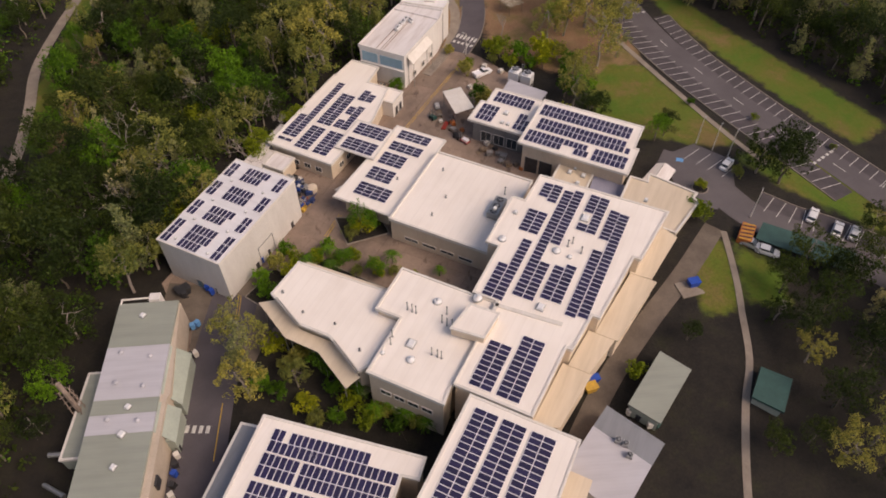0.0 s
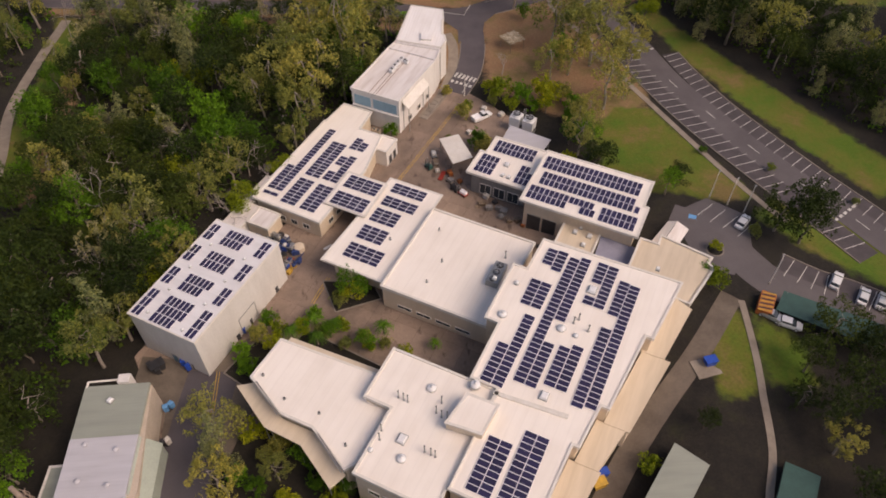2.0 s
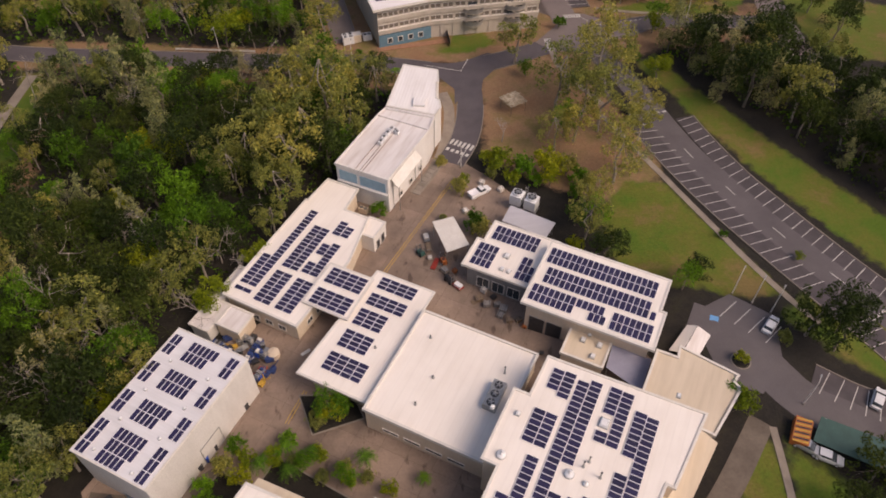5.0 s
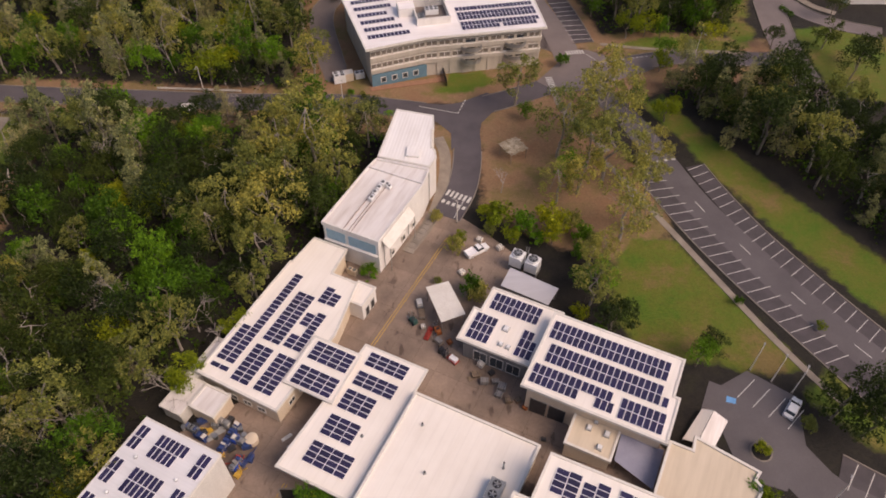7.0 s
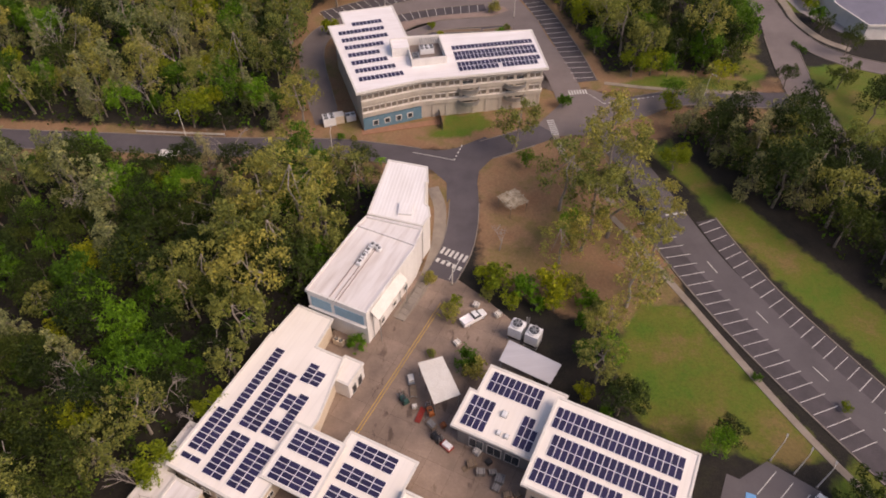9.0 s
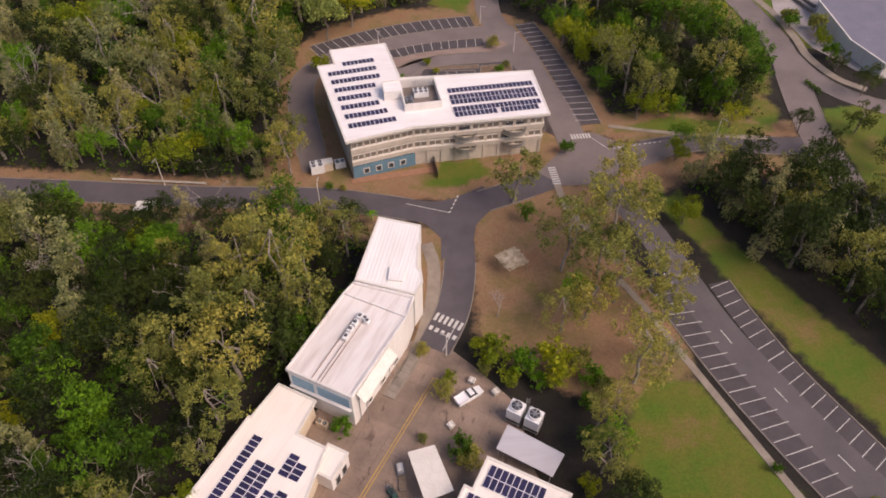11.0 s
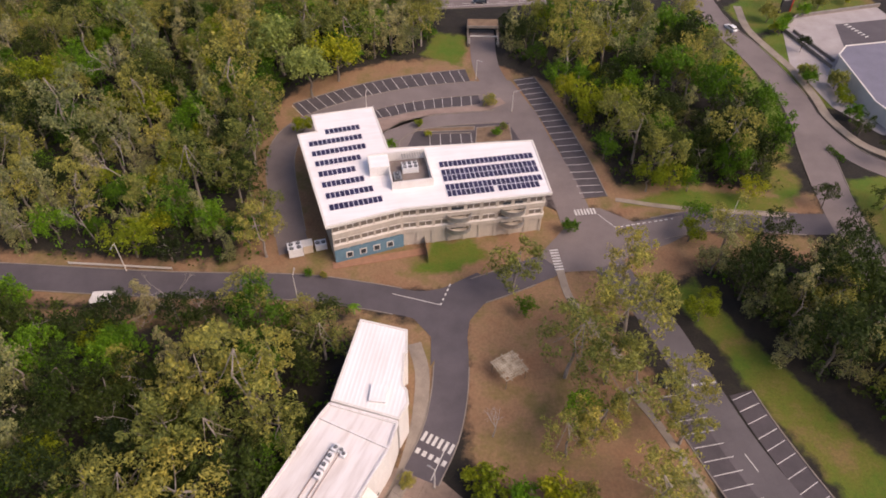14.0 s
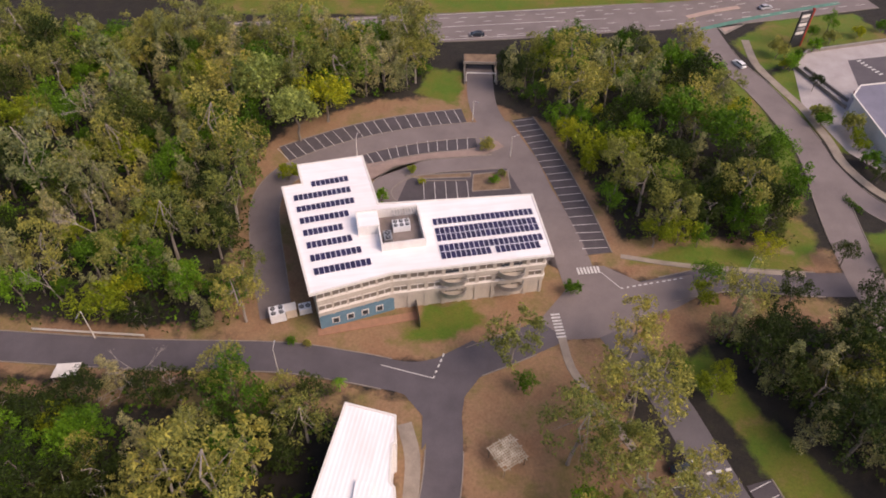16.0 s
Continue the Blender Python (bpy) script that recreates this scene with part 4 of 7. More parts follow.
CD = math.degrees(ANG)
flip = lambda u, v: campus(u, v)
for cells in ([(12.9, 25.2, 4, 1), (12.1, 27.05, 5, 1)], [(-10.7, 29.25, 28, 1), (2.6, 31.1, 15, 1), (-10.7, 31.1, 9, 1)], [(12.5, 34.1, 5, 1), (7.6, 34.1, 2, 1), (7.6, 35.95, 10, 1)],
              [(7.2, 38.5, 8, 1), (-11, 38.4, 16, 1), (-10.4, 40.3, 26, 1)], [(3.3, 24.9, 6, 2)], [(-12.8, 24.7, 8, 1), (-12.8, 26.55, 15, 1)], [(-9.4, 33.6, 8, 1), (-9.4, 35.45, 9, 1)],
              [(-29, 29.6, 9, 2)], [(-29, 34, 12, 2)], [(-60, 32.2, 29, 2)], [(-60, 36.5, 29, 2)], [(-60, 40.9, 29, 2)]):
    array(campus, CD, ZM, cells, 0.965, 1.83)
for cells in ([(-6.95, -32.0, 2, 2)], [(-12.45, -32.0, 2, 2)], [(-18.05, -32.0, 2, 2)], [(-25.3, -32.0, 3, 2)], [(-6.95, -28.3, 2, 5), (-5.05, -23.95, 1, 1)], [(-12.45, -28.3, 2, 6)], [(-18.2, -28.3, 2, 5), (-16.3, -23.95, 1, 1)],
              [(-25.3, -28.3, 3, 5), (-23.4, -23.95, 2, 1)], [(-6.8, -21.1, 2, 2)], [(-12.45, -21.1, 2, 2)], [(-18.2, -21.1, 2, 2)], [(-25.3, -21.1, 3, 2)]):
    array(campus, CD, 10.15, cells, 1.9, 0.87)
for cells in ([(13.3, -33.2, 8, 1), (13.3, -31.4, 22, 1)], [(11.6, -33.2, 1, 2)], [(19.7, -28.5, 12, 2)], [(30.6, -24.4, 4, 1), (30.7, -22.6, 3, 1)], [(20.0, -24.5, 3, 1), (25.0, -24.5, 3, 1), (20.0, -22.7, 9, 1)], [(10.9, -28.6, 8, 2)], [(10.9, -24.1, 8, 2)]):
    array(campus, CD, 4.8, cells, 0.965, 1.76)
for cells in ([(19.5, -19.2, 4, 4)], [(14.4, -19.2, 4, 4)]):
    array(campus, CD, 5.35, cells, 0.94, 1.87)
for cells in ([(22.8, -10.2, 3, 4)], [(18.8, -10.2, 3, 4)], [(14.1, -10.2, 4, 3)], [(9.1, -10.2, 4, 3)], [(4.1, -10.2, 4, 4)]):
    array(campus, CD, 4.65, cells, 0.94, 1.83)
for z, cells in ((6.0, [(41.8, 4.2, 2, 9)]), (6.0, [(34.5, 2.9, 3, 4)]), (6.0, [(34.5, 11.6, 2, 3), (38.3, 11.6, 1, 2)]), (8.3, [(38.8, 16.1, 2, 20)]), (8.3, [(34.1, 17, 2, 19), (34.1, 36, 1, 1)]), (8.3, [(29.5, 16, 2, 8), (31.4, 24, 1, 5), (29.5, 26.6, 1, 3)]), (8.3, [(29.3, 30.4, 2, 7)])):
    array(campus, CD, z, cells, 1.92, 0.985)
OE = frame_at(5.5, 222.1, 10.7)
for cells in ([(0.2, -2.0, 21, 1)], [(0.2, -6.6, 21, 2)], [(0.2, -9.4, 21, 1), (0.2, -11.4, 10, 1), (10.8, -11.4, 9, 1)]):
    array(OE, 10.7, 11.5, cells, 0.975, 1.95)
OW = frame_at(-20.0, 233.2, 16.4)
for i, (o, n) in enumerate(((0.0, 8), (-4.1, 12), (-4.0, 12), (-3.85, 10), (-3.7, 8), (-3.55, 9), (-3.4, 10), (-3.25, 11))):
    array(OW, 16.4, 11.5, [(o, -2.2 - i * 3.56, n, 1)], 0.98, 1.9)
for cells in ([(2.6, -3.4, 2, 1), (2.7, -5.2, 8, 1)], [(5.3, -3.4, 13, 1), (9.0, -5.2, 14, 1)], [(2.6, -9.0, 6, 2)], [(8.6, -9.0, 14, 2)], [(2.6, -13.2, 6, 2)], [(8.6, -13.2, 14, 2)], [(2.6, -17.6, 20, 2)]):
    array(SW, -15.6, 9.0, cells, 0.93, 1.82)

# ---- trees ----
def leaf_cloud(rng, centres, radii, n, leaf, lift=0.35, flat=1.0, corners=4):
    """n small leaf clumps on the outsides of round masses, as vertex and face arrays."""
    w = radii ** 2
    which = rng.choice(len(centres), n, p=w / w.sum())
    d = rng.normal(size=(n, 3))
    d[:, 2] += lift
    d /= np.linalg.norm(d, axis=1, keepdims=True)
    pos = centres[which] + d * (radii[which] * rng.uniform(0.62, 1.06, n))[:, None] * np.array([1, 1, flat])
    nor = d + rng.normal(size=(n, 3)) * 0.6
    nor /= np.linalg.norm(nor, axis=1, keepdims=True)
    t = np.cross(nor, rng.normal(size=(n, 3)))
    t /= np.linalg.norm(t, axis=1, keepdims=True)
    b = np.cross(nor, t)
    size = (leaf * rng.uniform(0.55, 1.35, n))[:, None]
    k = rng.uniform(0.6, 1.3, (4, n, 1))
    c = [pos + t * size * k[0] * 0.6, pos + b * size * k[1] * 0.45 + nor * size * 0.18, pos - t * size * k[2] * 0.6, pos - b * size * k[3] * 0.45 - nor * size * 0.12]
    return np.stack(c[:corners], 1).reshape(-1, 3), np.arange(corners * n).reshape(-1, corners)


def tufts(rng, centres, radii, each):
    """Smaller tufts gathered on the upper outsides of the leaf masses, with gaps between them."""
    which = np.repeat(np.arange(len(centres)), each)
    d = rng.normal(size=(len(which), 3))
    d[:, 2] = d[:, 2] * 0.8 + 0.25
    d /= np.linalg.norm(d, axis=1, keepdims=True)
    c = centres[which] + d * (radii[which] * rng.uniform(0.55, 1.1, len(which)))[:, None]
    return c, radii[which] * rng.uniform(0.24, 0.50, len(which))


def leaf_mesh(name, verts, faces, material):
    me = bpy.data.meshes.new(name)
    me.from_pydata(verts.tolist(), [], faces.tolist())
    me.materials.append(material)
    return me


def masses(rng, kind, r, h, low):
    """Centres and radii of the leaf masses of a crown."""
    if kind == "open":
        k = 22
        a, s = rng.uniform(0, 6.28, k), np.sqrt(rng.uniform(0.05, 1, k))
        c = np.stack([np.cos(a) * s * r, np.sin(a) * s * r, low + (h - low) * rng.uniform(0.15, 0.95, k) * (1 - 0.35 * s)], 1)
        return c, r * rng.uniform(0.22, 0.36, k)
    if kind == "cone":
        k = 14
        z = np.linspace(0, 0.95, k)
        a = rng.uniform(0, 6.28, k)
        s = (1 - z) * 0.55 * r
        return np.stack([np.cos(a) * s, np.sin(a) * s, low + (h - low) * z], 1), r * (0.5 - 0.3 * z)
    k = 20
    d = rng.normal(size=(k, 3))
    d[:, 2] = np.abs(d[:, 2]) * 0.9 - 0.15
    d /= np.linalg.norm(d, axis=1, keepdims=True)
    mid = np.array([0, 0, low + (h - low) * 0.4])
    return mid + d * np.array([r * 0.68, r * 0.68, (h - low) * 0.45]) * rng.uniform(0.6, 1.05, (k, 1)), r * rng.uniform(0.28, 0.44, k)


def trunk_mesh(rng, centres, h, r0, lean=0.4, twigs=7, bark=BARK):
    """A tapered, slightly bent trunk with limbs that run out to the leaf masses."""
    bm = bmesh.new()

    def limb(a, b, ra, rb, n, caps, near):
        """A tapered length of wood, grown on to the one that it springs from."""
        k = len(bm.verts)
        tube(bm, a, b, ra, rb, n, caps=caps)
        bm.verts.ensure_lookup_table()
        own = [bm.verts[i] for i in range(k, len(bm.verts))]
        if near:
            p, q = sorted(near, key=lambda v: (v.co - a).length_squared)[:2]
            bm.faces.new((p, q, min(own, key=lambda v: (v.co - a).length_squared)))
        return own

    pts = [Vector((0, 0, -0.3))]
    for i in range(1, 6):
        pts.append(Vector((rng.normal() * lean * i / 3, rng.normal() * lean * i / 3, h * 0.72 * i / 5)))
    bole = []
    for i in range(5):
        bole += limb(pts[i], pts[i + 1], r0 * (1 - i * 0.16), r0 * (1 - (i + 1) * 0.16), 6, i in (0, 4), bole)
    for c in centres[:twigs]:
        s = pts[int(rng.randint(2, 6))]
        e = s.lerp(Vector(c), 0.86) + Vector((0, 0, -0.5))
        mid = s.lerp(e, 0.5) + Vector((0, 0, -0.4))
        one = limb(s, mid, r0 * 0.24, r0 * 0.13, 5, False, bole)
        limb(mid, e, r0 * 0.13, r0 * 0.05, 5, False, one)
        limb(mid, e + Vector(rng.normal(size=3)) * 1.0, r0 * 0.08, r0 * 0.03, 4, False, one)
    me = bpy.data.meshes.new("trunk")
    bmesh.ops.recalc_face_normals(bm, faces=bm.faces)
    bm.to_mesh(me)
    bm.free()
    me.materials.append(bark)
    return me


def tree(name, seed, kind, r, h, low, n, leaf, material, label, category, group, r0=0.28):
    rng = np.random.RandomState(seed)
    c, rad = masses(rng, kind, r, h, low)
    t = thing(name, 0, 0, 0, label, category, group)
    tr = new("trunk", trunk_mesh(rng, c, h, r0, bark=GUM_BARK if kind == "open" else BARK))
    tr.parent = t
    cr = new("crown", leaf_mesh("crown", *leaf_cloud(rng, *tufts(rng, c, rad, 8), 2 * n, leaf, flat=1.3 if kind != "round" else 1.0, corners=3), material))
    cr.parent = t
    return t


KINDS = {
    "green": [tree("broadleaf_tree", 10 + i, "round", 4.4 + 0.5 * i, 10.5 + i, 2.0, 1150, 0.50, LEAF_GREEN, "leafy tree with a dense bright green crown", "tree", "broadleaf trees") for i in range(3)],
    "lime": [tree("wattle_tree", 60 + i, "round", 4.4 + 0.5 * i, 9.5 + i, 2.0, 1150, 0.48, LEAF_LIME, "leafy tree with a yellow-green crown", "tree", "wattle trees") for i in range(2)],
    "olive": [tree("gum_tree", 20 + i, "open", 4.2 + 0.5 * i, 14.5 + 1.3 * i, 4.0, 1200, 0.46, LEAF_OLIVE, "gum tree with an open olive-yellow crown and pale limbs", "tree", "gum trees", 0.34) for i in range(3)],
    "grey": [tree("she_oak", 30 + i, "cone" if i < 2 else "open", 3.6 + 0.4 * i, 14 + 1.3 * i, 2.0, 1150, 0.42, LEAF_GREY, "tall tree with soft grey-green foliage", "tree", "grey-green trees", 0.20) for i in range(3)],
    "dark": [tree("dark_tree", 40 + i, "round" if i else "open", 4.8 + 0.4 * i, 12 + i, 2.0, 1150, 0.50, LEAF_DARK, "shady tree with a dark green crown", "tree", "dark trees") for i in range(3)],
    "pale": [tree("broadleaf_tree", 70, "round", 4.9, 11.5, 2.0, 1700, 0.50, LEAF_PALE, "spreading tree with a pale green crown", "tree", "pale trees")],
    "shrub": [tree("shrub", 50 + i, "round", 1.9, 3.2, 0.4, 520, 0.36, m, "rounded leafy garden shrub", "shrub", "shrubs", 0.1) for i, m in enumerate((LEAF_LIME, LEAF_GREEN, LEAF_OLIVE))],
}
used = {k: 0 for k in KINDS}


def plant(kind, x, y, size=1.0, rng=random):
    """Plant a tree: the first of each template is moved to its place, the others are copies."""
    i = used[kind]
    used[kind] += 1
    base = KINDS[kind][i % len(KINDS[kind])]
    k = size * rng.uniform(0.85, 1.18)
    m = pose(x, y, gz(x, y) - 0.05, rng.uniform(-3, 3), rng.uniform(-3, 3), rng.uniform(0, 360)) @ Matrix.Diagonal((k * rng.uniform(0.92, 1.08), k, k * rng.uniform(0.9, 1.12), 1))
    if i < len(KINDS[kind]):
        base.matrix_basis = m
        return base
    ob = base.copy()
    scene.collection.objects.link(ob)
    ob.matrix_basis = m
    for c in base.children:
        d = c.copy()
        scene.collection.objects.link(d)
        d.parent = ob
    return ob


def inside(poly, x, y):
    r = False
    for (x0, y0), (x1, y1) in zip(poly, poly[1:] + poly[:1]):
        if (y0 > y) != (y1 > y) and x < (x1 - x0) * (y - y0) / (y1 - y0) + x0:
            r = not r
    return r


CLEAR = [inset(p, -1.4) for p in FOOT]
NARROW = [(line[::3] + [line[-1]], half) for line, half in LINES]


def free(x, y, room):
    if any(inside(p, x, y) for p in CLEAR):
        return False
    return all((q - Vector((x, y))).length > half + room for line, half in NARROW for q in line)


# Leaf mixtures also carry dimmer light in the west, paler haze in the north.
WOODS = [
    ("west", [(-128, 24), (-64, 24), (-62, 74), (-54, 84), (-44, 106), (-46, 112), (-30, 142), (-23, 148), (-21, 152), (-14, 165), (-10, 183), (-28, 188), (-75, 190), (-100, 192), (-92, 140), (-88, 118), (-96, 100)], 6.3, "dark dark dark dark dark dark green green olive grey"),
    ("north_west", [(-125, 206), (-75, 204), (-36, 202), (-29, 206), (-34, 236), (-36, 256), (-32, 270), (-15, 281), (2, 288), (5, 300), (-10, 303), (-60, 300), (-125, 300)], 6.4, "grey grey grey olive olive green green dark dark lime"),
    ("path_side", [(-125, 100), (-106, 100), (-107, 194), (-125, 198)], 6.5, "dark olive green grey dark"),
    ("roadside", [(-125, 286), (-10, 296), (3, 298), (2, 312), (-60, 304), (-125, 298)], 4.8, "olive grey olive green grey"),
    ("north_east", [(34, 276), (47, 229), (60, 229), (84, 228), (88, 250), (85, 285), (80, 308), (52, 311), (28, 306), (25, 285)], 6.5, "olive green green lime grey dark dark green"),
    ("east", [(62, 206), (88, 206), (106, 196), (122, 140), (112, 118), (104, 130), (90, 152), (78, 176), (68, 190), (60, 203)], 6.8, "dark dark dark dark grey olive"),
]
rnd = random.Random(7)
planted = [(-58, 191.4, 5.0), (-58, 185, 3.5)]


def grove(kinds_places):
    for kind, x, y, s in kinds_places:
        plant(kind, x, y, s, rnd)
        planted.append((x, y, 2.9 * s))


# the trees that stand out, wood by wood
grove([  # west wood
    ("green", -50.3, 139.6, 1.23), ("green", -43.4, 134.6, 1.18), ("green", -46.6, 130.3, 0.95), ("lime", -33.6, 126.2, 0.68), ("lime", -54, 123, 0.95),
    ("olive", -46.8, 116.3, 0.94), ("lime", -39.6, 115.7, 0.82), ("green", -54, 128.5, 0.65), ("lime", -55.2, 155.9, 0.92), ("lime", -64.3, 140.8, 0.7),
    ("olive", -29.5, 149.4, 1.16), ("olive", -23.7, 165.1, 1.37), ("olive", -30.8, 139.8, 1.06), ("olive", -18, 160.2, 1.08), ("olive", -27.8, 158.5, 1.21),
    ("olive", -31.6, 134.1, 0.76), ("grey", -72.4, 175.3, 1.61), ("grey", -83.9, 177.1, 1.51), ("green", -50.9, 175.5, 0.92), ("green", -62.8, 175.4, 0.94),
    ("dark", -45.4, 153.7, 1), ("olive", -43.1, 123, 1.06), ("dark", -63.4, 133.2, 1.07), ("green", -77.6, 153.4, 1.03),
])
grove([  # north-west wood
    ("pale", -37.1, 273.6, 1.78), ("pale", -27.8, 262.4, 1.3), ("lime", -22, 270.9, 1.39), ("olive", -47.1, 221, 1.22), ("olive", -45.4, 228.6, 0.84),
    ("green", -33.6, 207.7, 0.76), ("olive", -54.4, 213.8, 1.2), ("grey", -79, 235.8, 1.57), ("grey", -76, 213.3, 1.43), ("olive", -43.4, 247.8, 1.37),
    ("olive", -36.5, 230.8, 1.11), ("grey", -72.2, 267, 1.75), ("lime", -57.6, 284.8, 1.22), ("dark", -67.6, 256.7, 1.19), ("lime", -64, 249.5, 0.92),
    ("olive", -29.6, 204.6, 0.85), ("olive", -30.8, 176.7, 0.86), ("olive", -21.7, 173.5, 1.03), ("olive", -28, 187, 0.9), ("grey", -38.2, 173.2, 0.72),
    ("lime", -54.5, 179.7, 0.89), ("olive", -14.1, 179.3, 0.73), ("dark", -45.4, 169.9, 0.88), ("grey", -48.7, 189, 0.79),
])
grove([  # south-west wood
    ("lime", -50.8, 94.2, 0.84), ("olive", -57, 78.9, 1.1), ("olive", -53.9, 84.4, 0.8), ("olive", -57, 106.9, 1.1), ("dark", -82.4, 114.7, 1.3),
    ("green", -70.3, 111.5, 1.01), ("dark", -70.8, 93.2, 1.1), ("dark", -63.8, 68.7, 1.05), ("dark", -64.4, 61.3, 0.94), ("dark", -67, 83.4, 1.2),
    ("green", -89.6, 141.8, 1.2), ("green", -61.8, 150.3, 1.16), ("lime", -63.6, 157, 1.05), ("green", -64.8, 133.9, 0.82), ("olive", -62.3, 105.5, 0.87),
    ("grey", -62.5, 169.2, 1.29),
])
grove([  # north-east wood
    ("olive", 39.9, 272, 1.26), ("lime", 43.6, 255.3, 1), ("olive", 52, 237.1, 1.23), ("lime", 53.4, 227, 0.93), ("lime", 58.6, 227.8, 0.88),
    ("green", 62.9, 227.2, 0.63), ("grey", 51.3, 280.3, 1.49), ("grey", 61.2, 278, 1.49), ("olive", 63.9, 270.3, 1.13), ("green", 66.5, 263, 1.36),
    ("green", 75.7, 256.4, 1.2), ("dark", 78.5, 247.9, 1.1), ("dark", 70.4, 237.7, 0.9), ("olive", 73.6, 235.9, 1.14), ("dark", 81.6, 234.2, 0.91),
    ("dark", 76.7, 229.6, 0.86), ("green", 70.3, 292.5, 1.2), ("dark", 75.9, 284, 1.1), ("dark", 55.8, 251.4, 0.93), ("grey", 67.8, 251.8, 1.01),
    ("lime", 59.4, 211, 0.83), ("olive", 65.6, 208.2, 0.94), ("lime", 75.7, 224, 0.55),
])
grove([  # east wood and lawn
    ("olive", 43, 197.7, 1.11), ("olive", 45.7, 188.6, 0.95), ("lime", 56.2, 189.4, 0.7), ("lime", 58.8, 193.2, 0.59), ("olive", 27.3, 160.7, 0.81),
    ("olive", 36, 174.8, 0.88), ("olive", 33, 182.7, 0.68), ("grey", 44, 153.7, 0.8), ("olive", 38.8, 149.8, 1.1), ("olive", 46.6, 163.2, 0.9),
    ("dark", 71.8, 186.1, 1.14), ("dark", 82.6, 192.2, 1.21), ("dark", 75.1, 177.4, 1.21), ("grey", 70, 179.9, 1.08), ("dark", 84.5, 183.5, 1.18),
    ("dark", 84.2, 165.8, 1.08), ("dark", 69.7, 196.6, 0.95), ("lime", 25, 148.7, 0.64),
])
# the woods round them
for label, poly, gap, mixture in WOODS:
    mixture = mixture.split()
    xs, ys = [p[0] for p in poly], [p[1] for p in poly]
    row = 0
    y = min(ys)
    while y < max(ys):
        x = min(xs) + (gap / 2 if row % 2 else 0)
        while x < max(xs):
            px, py = x + rnd.uniform(-0.42, 0.42) * gap, y + rnd.uniform(-0.42, 0.42) * gap
            if inside(poly, px, py) and free(px, py, 1.6) and all(math.hypot(px - a, py - b) > r for a, b, r in planted):
                n = noise.noise(Vector((px * 0.04, py * 0.04, 2.0)))
                kind = mixture[int(rnd.random() * len(mixture))] if n < 0.15 else mixture[int((n * 2.7 % 1) * len(mixture))]
                if used[kind] < 300:
                    plant(kind, px, py, rnd.uniform(0.55, 1.1) * (1.2 if label == "roadside" else 1.0), rnd)
            x += gap
        y += gap * 0.88
        row += 1

# single trees round the yards, lawns and car parks
grove([  # beside the street
    ("dark", 106, 222, 0.9), ("dark", 112, 213, 0.9), ("dark", 107, 206, 1.0), ("dark", 93.5, 212, 0.6),
])
grove([  # dark trees over the south-east ground, many added only to dim it
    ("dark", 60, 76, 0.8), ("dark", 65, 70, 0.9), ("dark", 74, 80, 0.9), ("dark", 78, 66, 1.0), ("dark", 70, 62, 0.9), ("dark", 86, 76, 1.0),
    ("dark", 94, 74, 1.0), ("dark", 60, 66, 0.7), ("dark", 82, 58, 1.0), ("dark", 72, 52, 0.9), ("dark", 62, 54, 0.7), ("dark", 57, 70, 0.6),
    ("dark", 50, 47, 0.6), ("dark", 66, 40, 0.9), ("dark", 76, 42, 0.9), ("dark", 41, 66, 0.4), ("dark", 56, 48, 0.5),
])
grove([  # south yards
    ("olive", -34.3, 66.5, 0.85), ("grey", -32.5, 62.5, 0.8), ("olive", -31.5, 57, 0.7), ("dark", 66, 82, 0.75), ("dark", 71, 78, 0.8), ("dark", 79, 84, 0.8),
    ("grey", 76, 71, 0.8), ("olive", 60, 45, 0.7), ("olive", 66, 48, 0.8), ("dark", 82, 72, 0.9), ("dark", 90, 66, 1), ("grey", 96, 84, 0.8),
    ("dark", 88, 56, 1), ("olive", -24, 59, 0.5), ("green", -20, 62, 0.5), ("olive", 60, 62, 0.6),
])
grove([  # courtyard
    ("green", -16, 93.5, 0.62), ("lime", -23.9, 86, 0.42), ("green", -19, 84.9, 0.45), ("green", -12.2, 82.7, 0.4),
])
grove([  # middle yards and car park
    ("olive", -38, 150, 1.1), ("dark", 66, 109, 0.9), ("dark", 70, 106, 0.95), ("dark", 72, 110, 0.8), ("dark", 84, 92, 0.7), ("olive", 31, 141, 0.75),
    ("green", 33, 137, 0.7), ("olive", 30.5, 133, 0.75), ("dark", 33, 126.5, 0.75), ("green", 29, 137, 0.6), ("olive", 34, 143, 0.6), ("green", 46.5, 119, 0.55),
    ("dark", 49, 121, 0.5),
])
grove([  # north of the yards
    ("olive", 20.6, 196, 1.15), ("olive", 38.1, 168, 1.3), ("olive", 40, 182.6, 1.45), ("olive", 32, 164, 0.9), ("green", 30, 166, 0.7), ("olive", 48, 170, 0.9),
    ("olive", 29, 176, 1.05), ("green", 23, 190, 0.6), ("olive", -34, 159, 1.25), ("olive", -31, 167, 1.25), ("green", 61.5, 216, 0.6), ("dark", 78, 212, 0.8),
    ("green", 50, 195, 0.6), ("green", -40, 279, 1.35), ("olive", -45, 272, 1.3), ("green", -46, 256, 1.1), ("olive", -20, 279.5, 1.3), ("grey", -13, 283, 1.15),
    ("grey", -8, 286, 1.1), ("olive", 0, 290, 1), ("grey", -30, 274, 1), ("green", -22, 278, 0.9), ("dark", 92, 222, 0.6), ("dark", 114, 238, 0.6),
    ("dark", 112, 250, 0.55), ("green", 108, 300, 0.5), ("dark", 111, 290, 0.4), ("green", 120, 318, 0.5), ("green", 128, 324, 0.5),
])
